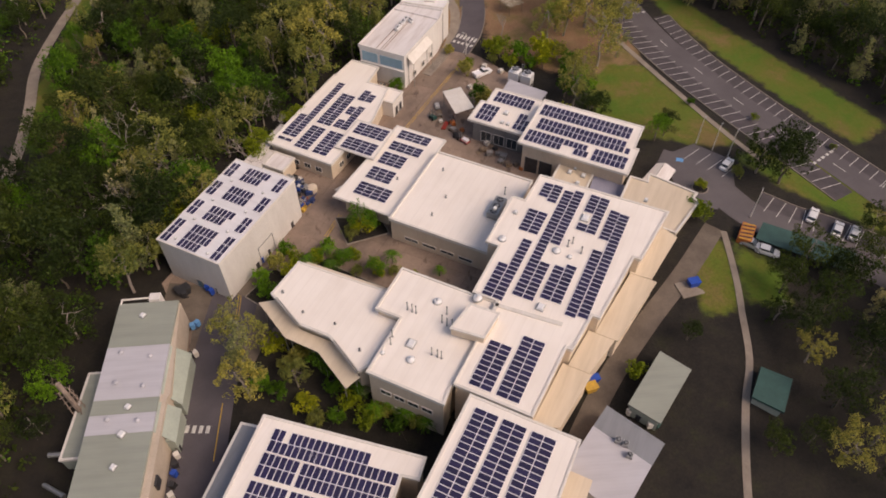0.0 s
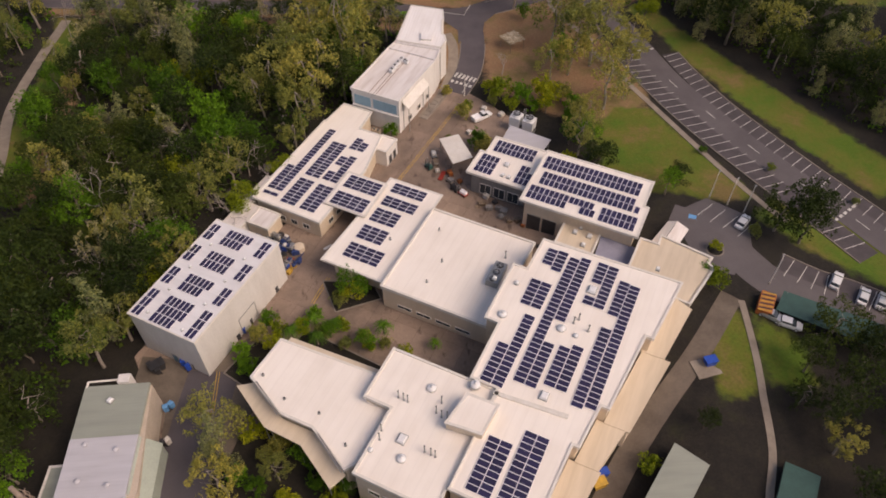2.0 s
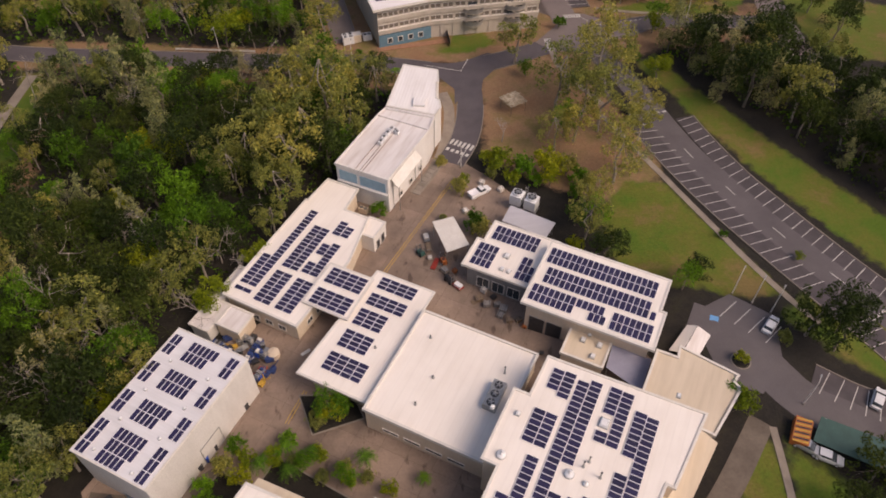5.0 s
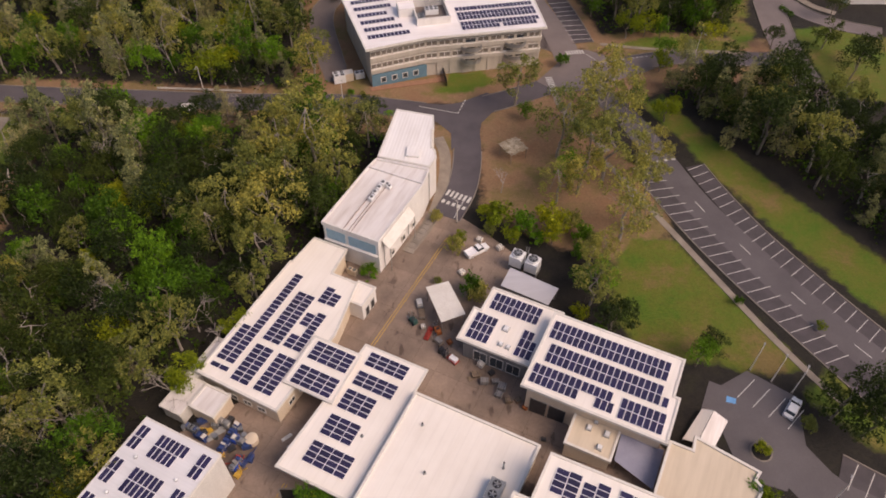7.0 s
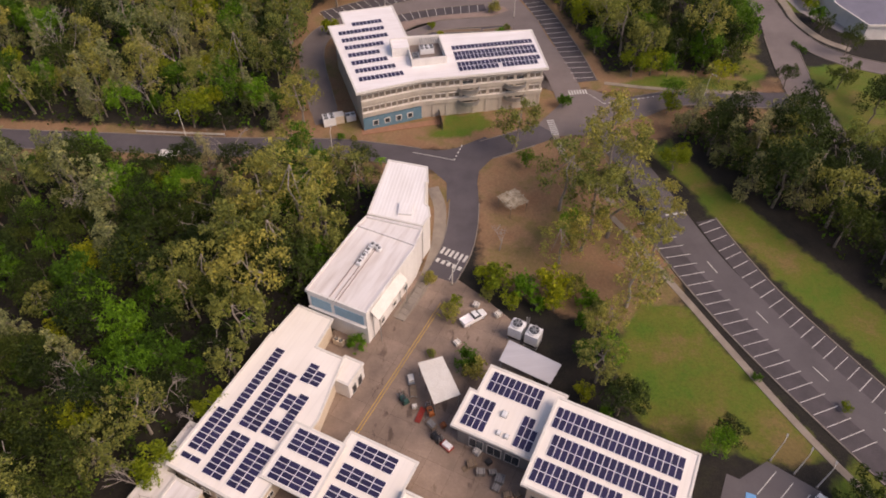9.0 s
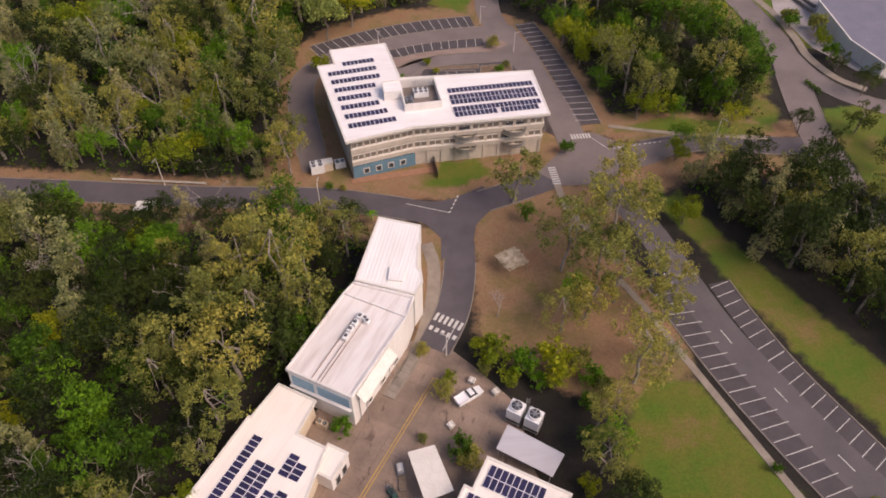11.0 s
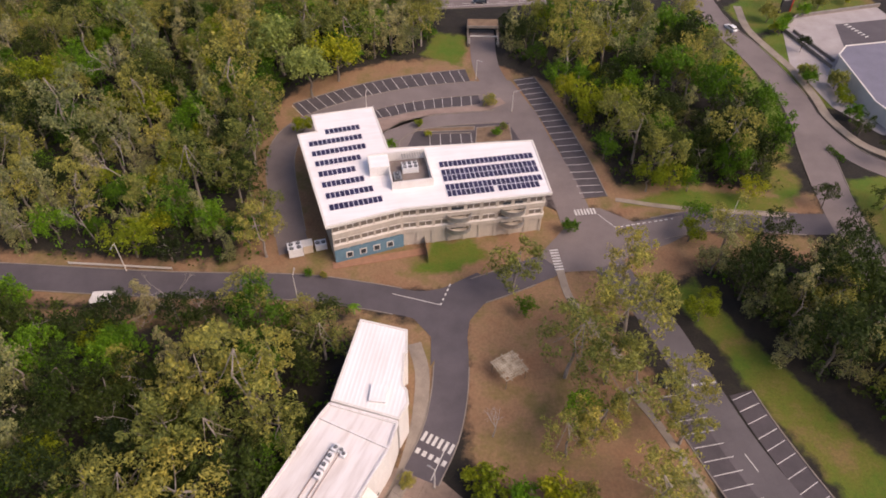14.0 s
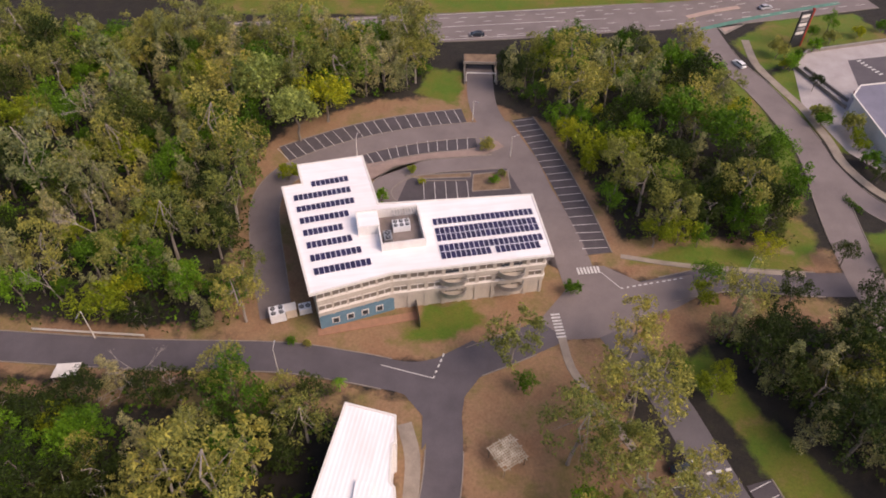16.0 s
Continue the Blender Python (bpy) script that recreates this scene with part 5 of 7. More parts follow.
grove(("shrub", *p) for p in (  # round the shops and the pylon
    (107.5, 278.4, 1.1), (107.1, 273.2, 1.35), (113.6, 270.9, 1.6), (113, 262.5, 1.1), (112.2, 255.6, 1.35), (106.5, 307.6, 1.6), (106.9, 301.3, 1.1), (118.9, 311.4, 1.35), (126, 316.8, 1.6), (136.3, 320.7, 1.1), (145.1, 324.6, 1.35), (107.3, 275.8, 1.6), (113.3, 266.7, 1.1), (111.9, 306.2, 1.35),
))
grove(("shrub", *p) for p in (  # south yards
    (-20, 52.5, 1.2), (-22, 55, 1.3), (-27, 57, 1.2), (-24, 64, 1.2), (-29, 66, 1.1), (-17, 53, 1), (-10, 57, 1.1),
    (-2, 54, 1), (-30, 59, 1), (-12.8, 84.4, 0.9), (-17, 86.6, 0.9), (-22, 88.8, 0.9), (-9, 83, 0.8), (-5.8, 81, 0.8),
    (-30, 88, 1), (-31.5, 84.5, 1), (-28.5, 82.5, 1), (-24, 86.3, 1), (-20, 85, 1.1), (-28, 85.6, 0.9), (-33.7, 80.8, 1.2),
    (-16, 83, 0.9), (-12, 82.5, 0.8), (-32, 78, 1), (-4, 52.2, 1), (-12, 52.2, 1.1), (-7.5, 51.4, 1), (-9.5, 54, 0.9),
    (-15, 55, 1.1), (-18, 58, 1.1),
))
grove(("shrub", *p) for p in (  # south yards
    (-26, 62, 1), (31.5, 60, 1),
))
grove(("shrub", *p) for p in (  # middle yards and car park
    (8.2, 136, 1.75), (9.6, 134.4, 1.2), (24.9, 151.6, 1.8), (31, 150, 1.5), (12.5, 151.5, 1), (17, 149.5, 1), (22, 149, 1.1),
    (5.5, 146.8, 1.1), (6.5, 149.5, 0.9), (-11, 139.6, 1.1), (2.2, 138.3, 0.6), (-15.9, 93.5, 1.3), (-14, 95, 1), (-18, 92.4, 0.9),
    (49.4, 93.2, 1.3), (48.6, 95.6, 1), (61, 107, 0.9), (52.2, 102.4, 0.7), (31, 126, 1), (35, 131, 1.1), (28, 130, 1),
    (30, 145, 1.1), (33, 148, 1), (71.5, 128, 0.6), (58, 133.5, 0.6), (86, 118, 0.5),
))
grove(("shrub", *p) for p in (  # north of the yards
    (14.8, 154, 1.8), (19.8, 152.4, 1.6), (29, 152.5, 1.6), (12.5, 156, 1.2), (34, 213.2, 1.4), (18.6, 260.3, 1), (-28, 247, 1.5),
    (-6, 240, 1), (1.5, 155.5, 0.9), (0.5, 250.5, 0.7), (20, 247, 0.8), (22, 250, 0.7), (3, 246.5, 0.6), (-20, 199.5, 0.6),
    (-17, 199, 0.5),
))
for k, v in KINDS.items():
    for ob in v[used[k]:] if used[k] < len(v) else ():
        ob.matrix_basis = pose(-60, 150, 0)

# ---- far woods and undergrowth ----
rng = np.random.RandomState(21)
FAR = [([(-175, 20), (-130, 20), (-130, 320), (-175, 320)], 9.0, LEAF_OLIVE), ([(-130, 334), (150, 354), (150, 385), (-130, 385)], 10.0, LEAF_GREEN), ([(124, 60), (165, 60), (165, 230), (124, 190)], 9.5, LEAF_DARK), ([(-128, -10), (-66, -10), (-66, 22), (-128, 22)], 9.0, LEAF_DARK)]
for poly, gap, mat in FAR:
    vs, fs, n0 = [], [], 0
    xs, ys = [p[0] for p in poly], [p[1] for p in poly]
    for y in np.arange(min(ys), max(ys), gap * 0.9):
        for x in np.arange(min(xs), max(xs), gap):
            px, py = x + rng.uniform(-4, 4), y + rng.uniform(-4, 4)
            if inside(poly, px, py):
                h = rng.uniform(9, 14)
                c, rad = masses(rng, "round", rng.uniform(4, 5.6), h, 2)
                v, f = leaf_cloud(rng, c + np.array([px, py, 0]), rad, 200, 1.2)
                vs.append(v)
                fs.append(f + n0)
                n0 += len(v)
    tagged(new("far_woods", leaf_mesh("far_woods", np.concatenate(vs), np.concatenate(fs), mat)), "distant mixed woodland canopy", "woodland", kind="stuff")
pts = []
for label, poly, gap, _ in WOODS:
    xs, ys = [p[0] for p in poly], [p[1] for p in poly]
    k = int((max(xs) - min(xs)) * (max(ys) - min(ys)) * 0.24)
    for x, y in zip(rng.uniform(min(xs), max(xs), k), rng.uniform(min(ys), max(ys), k)):
        if inside(poly, x, y) and not any(inside(p, x, y) for p in CLEAR):
            if all((q - Vector((x, y))).length > half + 0.6 for line, half in NARROW for q in line[::2]):
                pts.append((x, y, rng.uniform(0.1, 0.9)))
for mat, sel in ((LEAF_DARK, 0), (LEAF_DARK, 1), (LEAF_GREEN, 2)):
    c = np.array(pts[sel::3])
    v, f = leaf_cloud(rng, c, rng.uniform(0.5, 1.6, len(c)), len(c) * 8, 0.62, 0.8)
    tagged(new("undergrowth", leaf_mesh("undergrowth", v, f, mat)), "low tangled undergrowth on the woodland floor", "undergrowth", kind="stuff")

# ---- office details ----
def along(a, b, s, out=0.0):
    """The point at the share s of the way from a to b, moved outwards (to the right)."""
    a, b = Vector(a), Vector(b)
    e = (b - a).normalized()
    return a.lerp(b, s) + Vector((e.y, -e.x)) * out


def slab_along(bm, a, b, s0, s1, z0, z1, out0, out1):
    p = [along(a, b, s0, out0), along(a, b, s1, out0), along(a, b, s1, out1), along(a, b, s0, out1)]
    prism(bm, [(q.x, q.y) for q in p], z0, z1)


inner = inset(ccw(OFF_POLY), 1.2)
SW_C, MID_C, SE_C, NE_C = (min(inner, key=lambda p, q=q: math.hypot(p[0] - q[0], p[1] - q[1])) for q in ((-15.8, 201.7), (-1.3, 207.3), (29.1, 212.8), (26.5, 230.4)))
for a, b, n in ((SW_C, MID_C, 5), (MID_C, SE_C, 9), (SE_C, NE_C, 5)):
    for z in (4.7, 8.1):
        for i in range(n):
            bm = bmesh.new()
            slab_along(bm, a, b, (i + 0.08) / n, (i + 0.92) / n, z + 0.55, z + 1.75, -0.02, 0.05)
            w = part("window", bm, GLAZING, office, "strip window with drawn blinds")
            bm = bmesh.new()
            slab_along(bm, a, b, (i + 0.06) / n, (i + 0.94) / n, z + 0.42, z + 0.55, -0.02, 0.16)
            slab_along(bm, a, b, (i + 0.06) / n, (i + 0.94) / n, z + 1.75, z + 1.86, -0.02, 0.16)
            slab_along(bm, a, b, (i + 0.48) / n, (i + 0.52) / n, z + 0.55, z + 1.75, -0.02, 0.1)
            part("window_frame", bm, FASCIA, w)
        bm = bmesh.new()
        slab_along(bm, a, b, -0.005, 1.005, z - 0.75, z + 0.25, 0.0, 0.42)
        part("sun_ledge", bm, WALL_OFFICE, office, "cream concrete sunshade ledge")
        bm = bmesh.new()
        slab_along(bm, a, b, -0.005, 1.005, z + 0.25, z + 0.33, 0.0, 0.5)
        part("ledge_cap", bm, FASCIA, office)
    for i in range(n + 1):
        bm = bmesh.new()
        slab_along(bm, a, b, max(0, i / n - 0.012), min(1, i / n + 0.012), 0, 11.0, 0.0, 0.2)
        part("pilaster", bm, WALL_OFFICE, office)
bm = bmesh.new()
slab_along(bm, SW_C, MID_C, 0.0, 1.02, -0.3, 3.5, 0.02, 0.3)
part("base_cladding", bm, WALL_BLUE, office, "blue-grey cladding at ground level")
for i in range(4):
    bm = bmesh.new()
    s = 0.16 + 0.2 * i
    slab_along(bm, SW_C, MID_C, s, s + 0.1, 1.0, 2.5, 0.28, 0.42)
    w = part("window", bm, FASCIA, office, "white framed ground floor window")
    bm = bmesh.new()
    slab_along(bm, SW_C, MID_C, s + 0.012, s + 0.088, 1.15, 2.35, 0.40, 0.45)
    part("pane", bm, GLASS, w)
for s in (0.395, 0.78):
    q = along(MID_C, SE_C, s, 0.3)
    ang = math.atan2(SE_C[1] - MID_C[1], SE_C[0] - MID_C[0])
    for z in (3.4, 6.9):
        ring = [(q.x, q.y)]
        arc = [(q.x + 2.7 * math.cos(ang + math.pi + math.pi * k / 10), q.y + 1.9 * math.sin(ang + math.pi + math.pi * k / 10)) for k in range(11)]
        bm = bmesh.new()
        prism(bm, arc, z - 0.25, z)
        bal = part("balcony", bm, WALL_OFFICE, office, "rounded concrete balcony")
        bm = bmesh.new()
        mid = Vector((q.x, q.y))
        loops = []
        for k, h in ((1.0, 0.0), (1.0, 1.05), (0.95, 1.05), (0.95, 0.0)):
            loops.append([bm.verts.new((*(mid + (Vector(c) - mid) * k), z + h)) for c in arc])
        for r0, r1 in zip(loops, loops[1:] + loops[:1]):
            for k in range(10):
                bm.faces.new((r0[k], r0[k + 1], r1[k + 1], r1[k]))
        part("balcony_rail", bm, METAL, bal)
        bm = bmesh.new()
        slab_along(bm, MID_C, SE_C, s - 0.07, s + 0.07, z, z + 2.4, 0.0, 0.12)
        part("glazed_door", bm, GLASS, bal)
# plant room on the roof
PR = frame_at(-3.6, 212.9, 11.5)
plant_room = thing("roof_plant_screen", *PR(4.2, 5), 11.5, "white walled plant enclosure on the office roof", "roof plant", rz=11.5)
for x0, y0, x1, y1, h in ((0, 0, 8.6, 0.3, 1.9), (8.3, 0.3, 8.6, 9.6, 1.9), (-3.6, 9.3, 8.3, 9.6, 2.3), (0, 0.3, 0.3, 5.0, 1.9), (-3.9, 5.0, 0.3, 5.3, 2.2), (-3.9, 5.3, -3.6, 9.6, 2.2)):
    bm = bmesh.new()
    prism(bm, [PR(x0, y0), PR(x1, y0), PR(x1, y1), PR(x0, y1)], 11.4, 11.5 + h)
    part("screen_wall", bm, WALL_BRIGHT, plant_room)
bm = bmesh.new()
prism(bm, [PR(-3.6, 5.3), PR(0.4, 5.3), PR(0.4, 9.3), PR(-3.6, 9.3)], 13.2, 13.5)
part("screen_roof", bm, ROOF_WHITE, plant_room)
bm = bmesh.new()
prism(bm, [PR(0.3, 0.3), PR(8.3, 0.3), PR(8.3, 9.3), PR(0.3, 9.3)], 11.5, 11.56)
part("plant_floor", bm, worn("plant_floor_mat", (0.26, 0.21, 0.19), (0.18, 0.15, 0.13), 0.6, 4, 0.9), plant_room)
bm = bmesh.new()
for k in range(9):
    m = pose(*PR(3.4 + k * 0.55, 8.0), 13.3, 0, 0, 11.5)
    box(bm, m, 0.12, 2.2, 0.12)
part("pergola_slat", bm, METAL, plant_room)


def fan_unit(x, y, z, rz, sx, sy, sz, nx, ny, mat, label, name="air_conditioner", parent=None):
    """A boxy cooling unit with round fans on its top."""
    t = thing(name, x, y, z, label, "air conditioner", "cooling units", rz=rz) if parent is None else parent
    m = pose(x, y, z, 0, 0, rz)
    bm = bmesh.new()
    box(bm, m @ pose(0, 0, 0.12), sx, sy, sz - 0.12, 0, 0.99)
    part("casing", bm, mat, t)
    bm = bmesh.new()
    for i in (-1, 1):
        box(bm, m @ pose(0, i * sy * 0.36, 0), sx * 0.96, 0.12, 0.12)
    part("skid", bm, METAL, t)
    for i in range(nx):
        for j in range(ny):
            px, py = (i + 0.5) / nx * sx - sx / 2, (j + 0.5) / ny * sy - sy / 2
            r = 0.40 * min(sx / nx, sy / ny)
            c = m @ Vector((px, py, sz))
            bm = bmesh.new()
            tube(bm, c, c + Vector((0, 0, 0.1)), r, r * 0.96, 14)
            f = part("fan", bm, DARK, t, "dark round fan")
            bm = bmesh.new()
            for k in range(5):
                box(bm, Matrix.Translation(c + Vector((0, 0, 0.1))) @ pose(0, 0, 0, 12, 0, 72 * k) @ pose(r * 0.45, 0, 0), r * 0.75, r * 0.28, 0.02)
            part("blade", bm, METAL, f)
    return t


fan_unit(*PR(4.6, 5.6), 11.56, 11.5, 3.4, 2.2, 1.5, 3, 2, CAR_WHITE, "white rooftop cooling unit with six fans")
fan_unit(*PR(1.6, 3.0), 11.56, 11.5, 1.6, 2.6, 1.2, 1, 2, METAL, "grey cooling unit behind the screen")
fan_unit(-23.6, 205.6, 0.05, 18, 3.0, 2.4, 2.3, 2, 2, CAR_WHITE, "white cooling unit with four fans beside the office")
fan_unit(-18.6, 207.4, 0.05, 18, 2.4, 1.8, 1.6, 2, 1, CAR_WHITE, "white cooling unit beside the office")
sw = thing("switch_cabinet", -21.2, 206.6, 0.0, "beige electrical cabinet beside the cooling units", "cabinet")
bm = bmesh.new()
box(bm, pose(-21.2, 206.6, 0, 0, 0, 18), 2.0, 1.8, 2.2)
part("body", bm, WALL_CREAM, sw)
bm = bmesh.new()
box(bm, pose(-21.2, 206.6, 2.2, 0, 0, 18), 2.2, 2.0, 0.1)
part("lid", bm, FASCIA, sw)
terrace = thing("brick_terrace", -6, 204.5, 0, "low orange brick terrace along the office base", "terrace")
bm = bmesh.new()
a, b = (-15.6, 202.6), (3.2, 207.2)
slab_along(bm, a, b, 0.0, 1.0, -0.1, 0.16, -0.6, 1.3)
part("paving", bm, BRICK_ORANGE, terrace)
fence = thing("screen_fence", 3.4, 206.5, 0, "dark screen fence beside the terrace", "fence")
for k in range(9):
    p = Vector((2.9, 209.6)).lerp(Vector((3.9, 203.6)), k / 8)
    bm = bmesh.new()
    tube(bm, (p.x, p.y, -0.1), (p.x, p.y, 2.1), 0.05, 0.05, 6)
    part("post", bm, DARK, fence)
bm = bmesh.new()
slab_along(bm, (2.9, 209.6), (3.9, 203.6), 0, 1, 0.1, 1.95, -0.03, 0.03)
part("screen_panel", bm, DARK, fence)


# ---- roof fittings ----
def roof_vent(x, y, z, h, r=0.09):
    t = thing("vent_pipe", x, y, z, "thin upright vent pipe with a cap on a roof", "vent pipe", "vent pipes")
    bm = bmesh.new()
    tube(bm, (x, y, z), (x, y, z + h), r, r, 8)
    part("pipe", bm, METAL, t)
    bm = bmesh.new()
    tube(bm, (x, y, z + h), (x, y, z + h + 0.14), r * 1.4, r * 0.5, 8)
    part("cap", bm, DARK, t)
    bm = bmesh.new()
    tube(bm, (x, y, z), (x, y, z + 0.12), r * 2.2, r * 1.6, 8)
    part("flashing", bm, METAL, t)


for x, y in ((-5.8, 67.2), (-5.0, 66.8), (-4.4, 66.5), (-0.2, 64.7), (0.6, 64.0), (1.4, 63.8), (2.2, 63.5), (0.6, 66.3), (-1.8, 58.6), (-0.9, 58.2), (-0.3, 57.9), (-8.0, 61.9), (-8.2, 60.5)):
    roof_vent(x, y, 10.3, 1.9)
for x, y, z, h in ((21.7, 80.2, ZM, 1.6), (22.6, 80.9, ZM, 1.5), (23.8, 78.6, ZM, 1.6), (8, 46.5, 9.0, 1.5), (0.6, 97.6, 5.7, 0.6), (-2.1, 92.8, 5.7, 0.6), (0.1, 105.4, 5.7, 0.6), (-27, 72.0, 8.7, 0.5), (-23.1, 67.9, 8.7, 0.4), (-17.6, 65.5, 8.7, 0.4), (-13.2, 60.4, 8.7, 0.6), (12.2, 98.5, 5.7, 1.8), (-20, 124, 4.8, 0.5), (-9.2, 104, 4.65, 0.5)):
    if (x, y) != (8, 46.5):
        roof_vent(x, y, z, h, 0.12)


def skylight(x, y, z, r, rz=0.0, square=False):
    t = thing("skylight", x, y, z, "white plastic skylight on a roof", "skylight", "skylights", rz=rz)
    m = pose(x, y, z, 0, 0, rz)
    bm = bmesh.new()
    if square:
        box(bm, m, r * 2, r * 1.7, 0.25)
    else:
        tube(bm, (x, y, z), (x, y, z + 0.22), r, r, 16)
    part("curb", bm, METAL, t)
    bm = bmesh.new()
    if square:
        box(bm, m @ pose(0, 0, 0.25), r * 1.8, r * 1.5, 0.3, 0, 0.75)
    else:
        for i in range(4):
            a0, a1 = math.pi / 2 * i / 4, math.pi / 2 * (i + 1) / 4
            tube(bm, (x, y, z + 0.22 + 0.55 * r * math.sin(a0)), (x, y, z + 0.22 + 0.55 * r * math.sin(a1)), r * 0.95 * math.cos(a0), max(0.02, r * 0.95 * math.cos(a1)), 16, caps=i == 3)
    part("dome", bm, CAR_WHITE, t, smooth=not square)


for x, y, z, r in ((-0.9, 68.7, 10.3, 0.75), (5.6, 68.9, ZM, 0.85), (-5.0, 57.6, 10.3, 0.7), (-9.4, 58.9, 10.3, 0.4), (19.6, 79.1, ZM, 0.75), (10.4, 81.9, ZM, 0.75), (21.7, 77.7, ZM, 0.45)):
    skylight(x, y, z, r)
for x, y, z, r in ((-5.0, 60.5, 10.3, 0.8), (25.6, 86.8, ZM, 0.85), (15.7, 67.0, ZM, 0.75), (14.0, 123.4, 6.0, 0.6), (12.9, 120.2, 6.0, 0.42), (14.1, 119.6, 6.0, 0.42), (25.9, 105.4, 5.0, 0.5), (28.5, 104.3, 5.0, 0.55), (27.0, 102.1, 5.0, 0.5), (27.2, 106.5, 5.0, 0.4),
                   (-50.4, 68.8, 6.5, 0.5), (-47.9, 51.8, 6.5, 0.5), (-47.5, 47.3, 6.53, 0.6), (-47.2, 42.2, 6.5, 0.5), (37.4, 91.3, ZM, 0.4), (9.5, 89.3, ZM, 0.4), (13.2, 88.3, ZM, 0.4)):
    skylight(x, y, z, r, CD, True)
for u, v in ((-24, -29.4), (-18.7, -29.4), (-13.3, -29.4), (-7.6, -29.4), (-24.4, -22.0), (-18.7, -22.0), (-13.3, -22.0), (-7.8, -22.0)):
    x, y = campus(u, v)
    skylight(x, y, 10.15, 0.28)
for x, y in ((-51.8, 61.5), (-47.0, 60.8), (-51.0, 55.9), (-46.6, 55.4), (-50.4, 49.6), (-45.8, 49.5)):
    t = thing("turbine_vent", x, y, 6.5, "small grey turbine roof vent", "roof vent", "turbine vents")
    bm = bmesh.new()
    tube(bm, (x, y, 6.45), (x, y, 6.75), 0.22, 0.25, 10)
    part("neck", bm, METAL, t)
    bm = bmesh.new()
    tube(bm, (x, y, 6.75), (x, y, 6.95), 0.36, 0.38, 12)
    tube(bm, (x, y, 6.95), (x, y, 7.1), 0.38, 0.1, 12)
    part("head", bm, ROOF_LILAC, t)
for a, b in (((-12.2, 162.0), (-1.0, 156.9)), ((-10.8, 164.4), (0.1, 161.3))):
    t = thing("roof_upstand", a[0], a[1], 8.9, "dark stained upstand across the old roof", "roof trim", "roof upstands")
    bm = bmesh.new()
    slab_along(bm, a, b, 0, 1, 8.9, 9.3, -0.2, 0.2)
    part("capping", bm, ROOF_OLD, t)
# raised boxes, gutters and walkways on the main roof
pent = building("roof_penthouse", "low cream penthouse box on the main roof", [campus(*p) for p in ((-22.2, 23.4), (-16.4, 24.4), (-16.2, 29.4), (-21.6, 29.0))], 12.6, WALL_CREAM, ROOF_CREAM, base=ZM - 0.1, eave=0.15, slab=0.2, rim=0.08, category="roof structure")
for poly in (((-14.2, 27.5), (-13.6, 27.5), (-12.6, 38.8), (-13.3, 38.8)), ((-30.1, 27.7), (-29.5, 27.7), (-13.3, 28.3), (-13.3, 27.7))):
    t = thing("roof_upstand", *campus(*poly[0]), ZM, "pale metal upstand across the main roof", "roof trim", "roof upstands")
    bm = bmesh.new()
    prism(bm, [campus(*p) for p in poly], ZM, ZM + 0.28)
    part("capping", bm, FASCIA, t)
fan_unit(10.3, 93.9, 5.7, CD, 5.0, 2.2, 1.5, 3, 1, METAL, "grey rooftop cooling unit on the hall")
for x, y in ((26.0, 46.9), (27.0, 46.3), (27.3, 44.5)):
    fan_unit(x, y, 4.6, CD, 0.9, 0.9, 0.8, 1, 1, METAL, "small grey cooling unit on an annex roof")
for a, b in (((-27.4, -6.8), (-30.4, -0.6)), ((-30.6, 6.2), (-34.0, 12.6))):
    t = thing("gutter", *campus(*a), 8.7, "pale metal box gutter on a roof edge", "gutter", "box gutters")
    bm = bmesh.new()
    p, q = Vector(campus(*a)), Vector(campus(*b))
    m = pose(*(p.lerp(q, 0.5)), 8.72, 0, 0, math.degrees(math.atan2(q.y - p.y, q.x - p.x)))
    box(bm, m @ pose(0, 0.95, 0), (q - p).length, 0.1, 0.3)
    box(bm, m @ pose(0, 0.6, 0), (q - p).length, 0.1, 0.3)
    part("channel", bm, METAL, t)
# old block: machinery row, streaked battens, raised hatch, side pieces
for i, (x, y) in enumerate(((-10.9, 152.3), (-10.3, 153.8), (-9.6, 155.2), (-8.9, 156.6))):
    fan_unit(x, y, 8.9, 64, 1.3, 0.8, 0.9, 1, 1, CAR_WHITE, "white rooftop condenser on the old block")
for x, y in ((-8.0, 156.2), (-7.6, 155.6)):
    fan_unit(x, y, 8.9, 64, 0.9, 0.7, 0.8, 1, 1, CAR_WHITE, "white rooftop condenser on the old block")
pipes = thing("roof_pipework", -11.5, 150, 8.9, "grey pipe runs along the old roof", "pipework")
for o in (-0.7, 0.4, 1.0):
    bm = bmesh.new()
    p, q = Vector((-15.2, 143.6)) + CV * o, Vector((-9.2, 156.4)) + CV * o
    tube(bm, (p.x, p.y, 9.02), (q.x, q.y, 9.02), 0.09, 0.09, 6)
    part("pipe", bm, worn("rusty_pipe", (0.42, 0.34, 0.30), (0.26, 0.19, 0.16), 1, 5, 0.8), pipes)
building("roof_hatch", "pale raised hatch on the ribbed roof", [(-4.6, 164.6), (-1.9, 164.3), (-1.7, 167.4), (-4.4, 167.7)], 9.9, WALL_BRIGHT, ROOF_RIB, base=9.3, eave=0.05, slab=0.1, rim=0, category="roof hatch")
sign_band = thing("blue_wall_band", -14.4, 143.2, 4, "faded blue panel band on the old block", "wall panel")
FADED_BLUE = worn("faded_blue", (0.30, 0.46, 0.56), (0.23, 0.37, 0.46), 0.6, 4, 0.7)
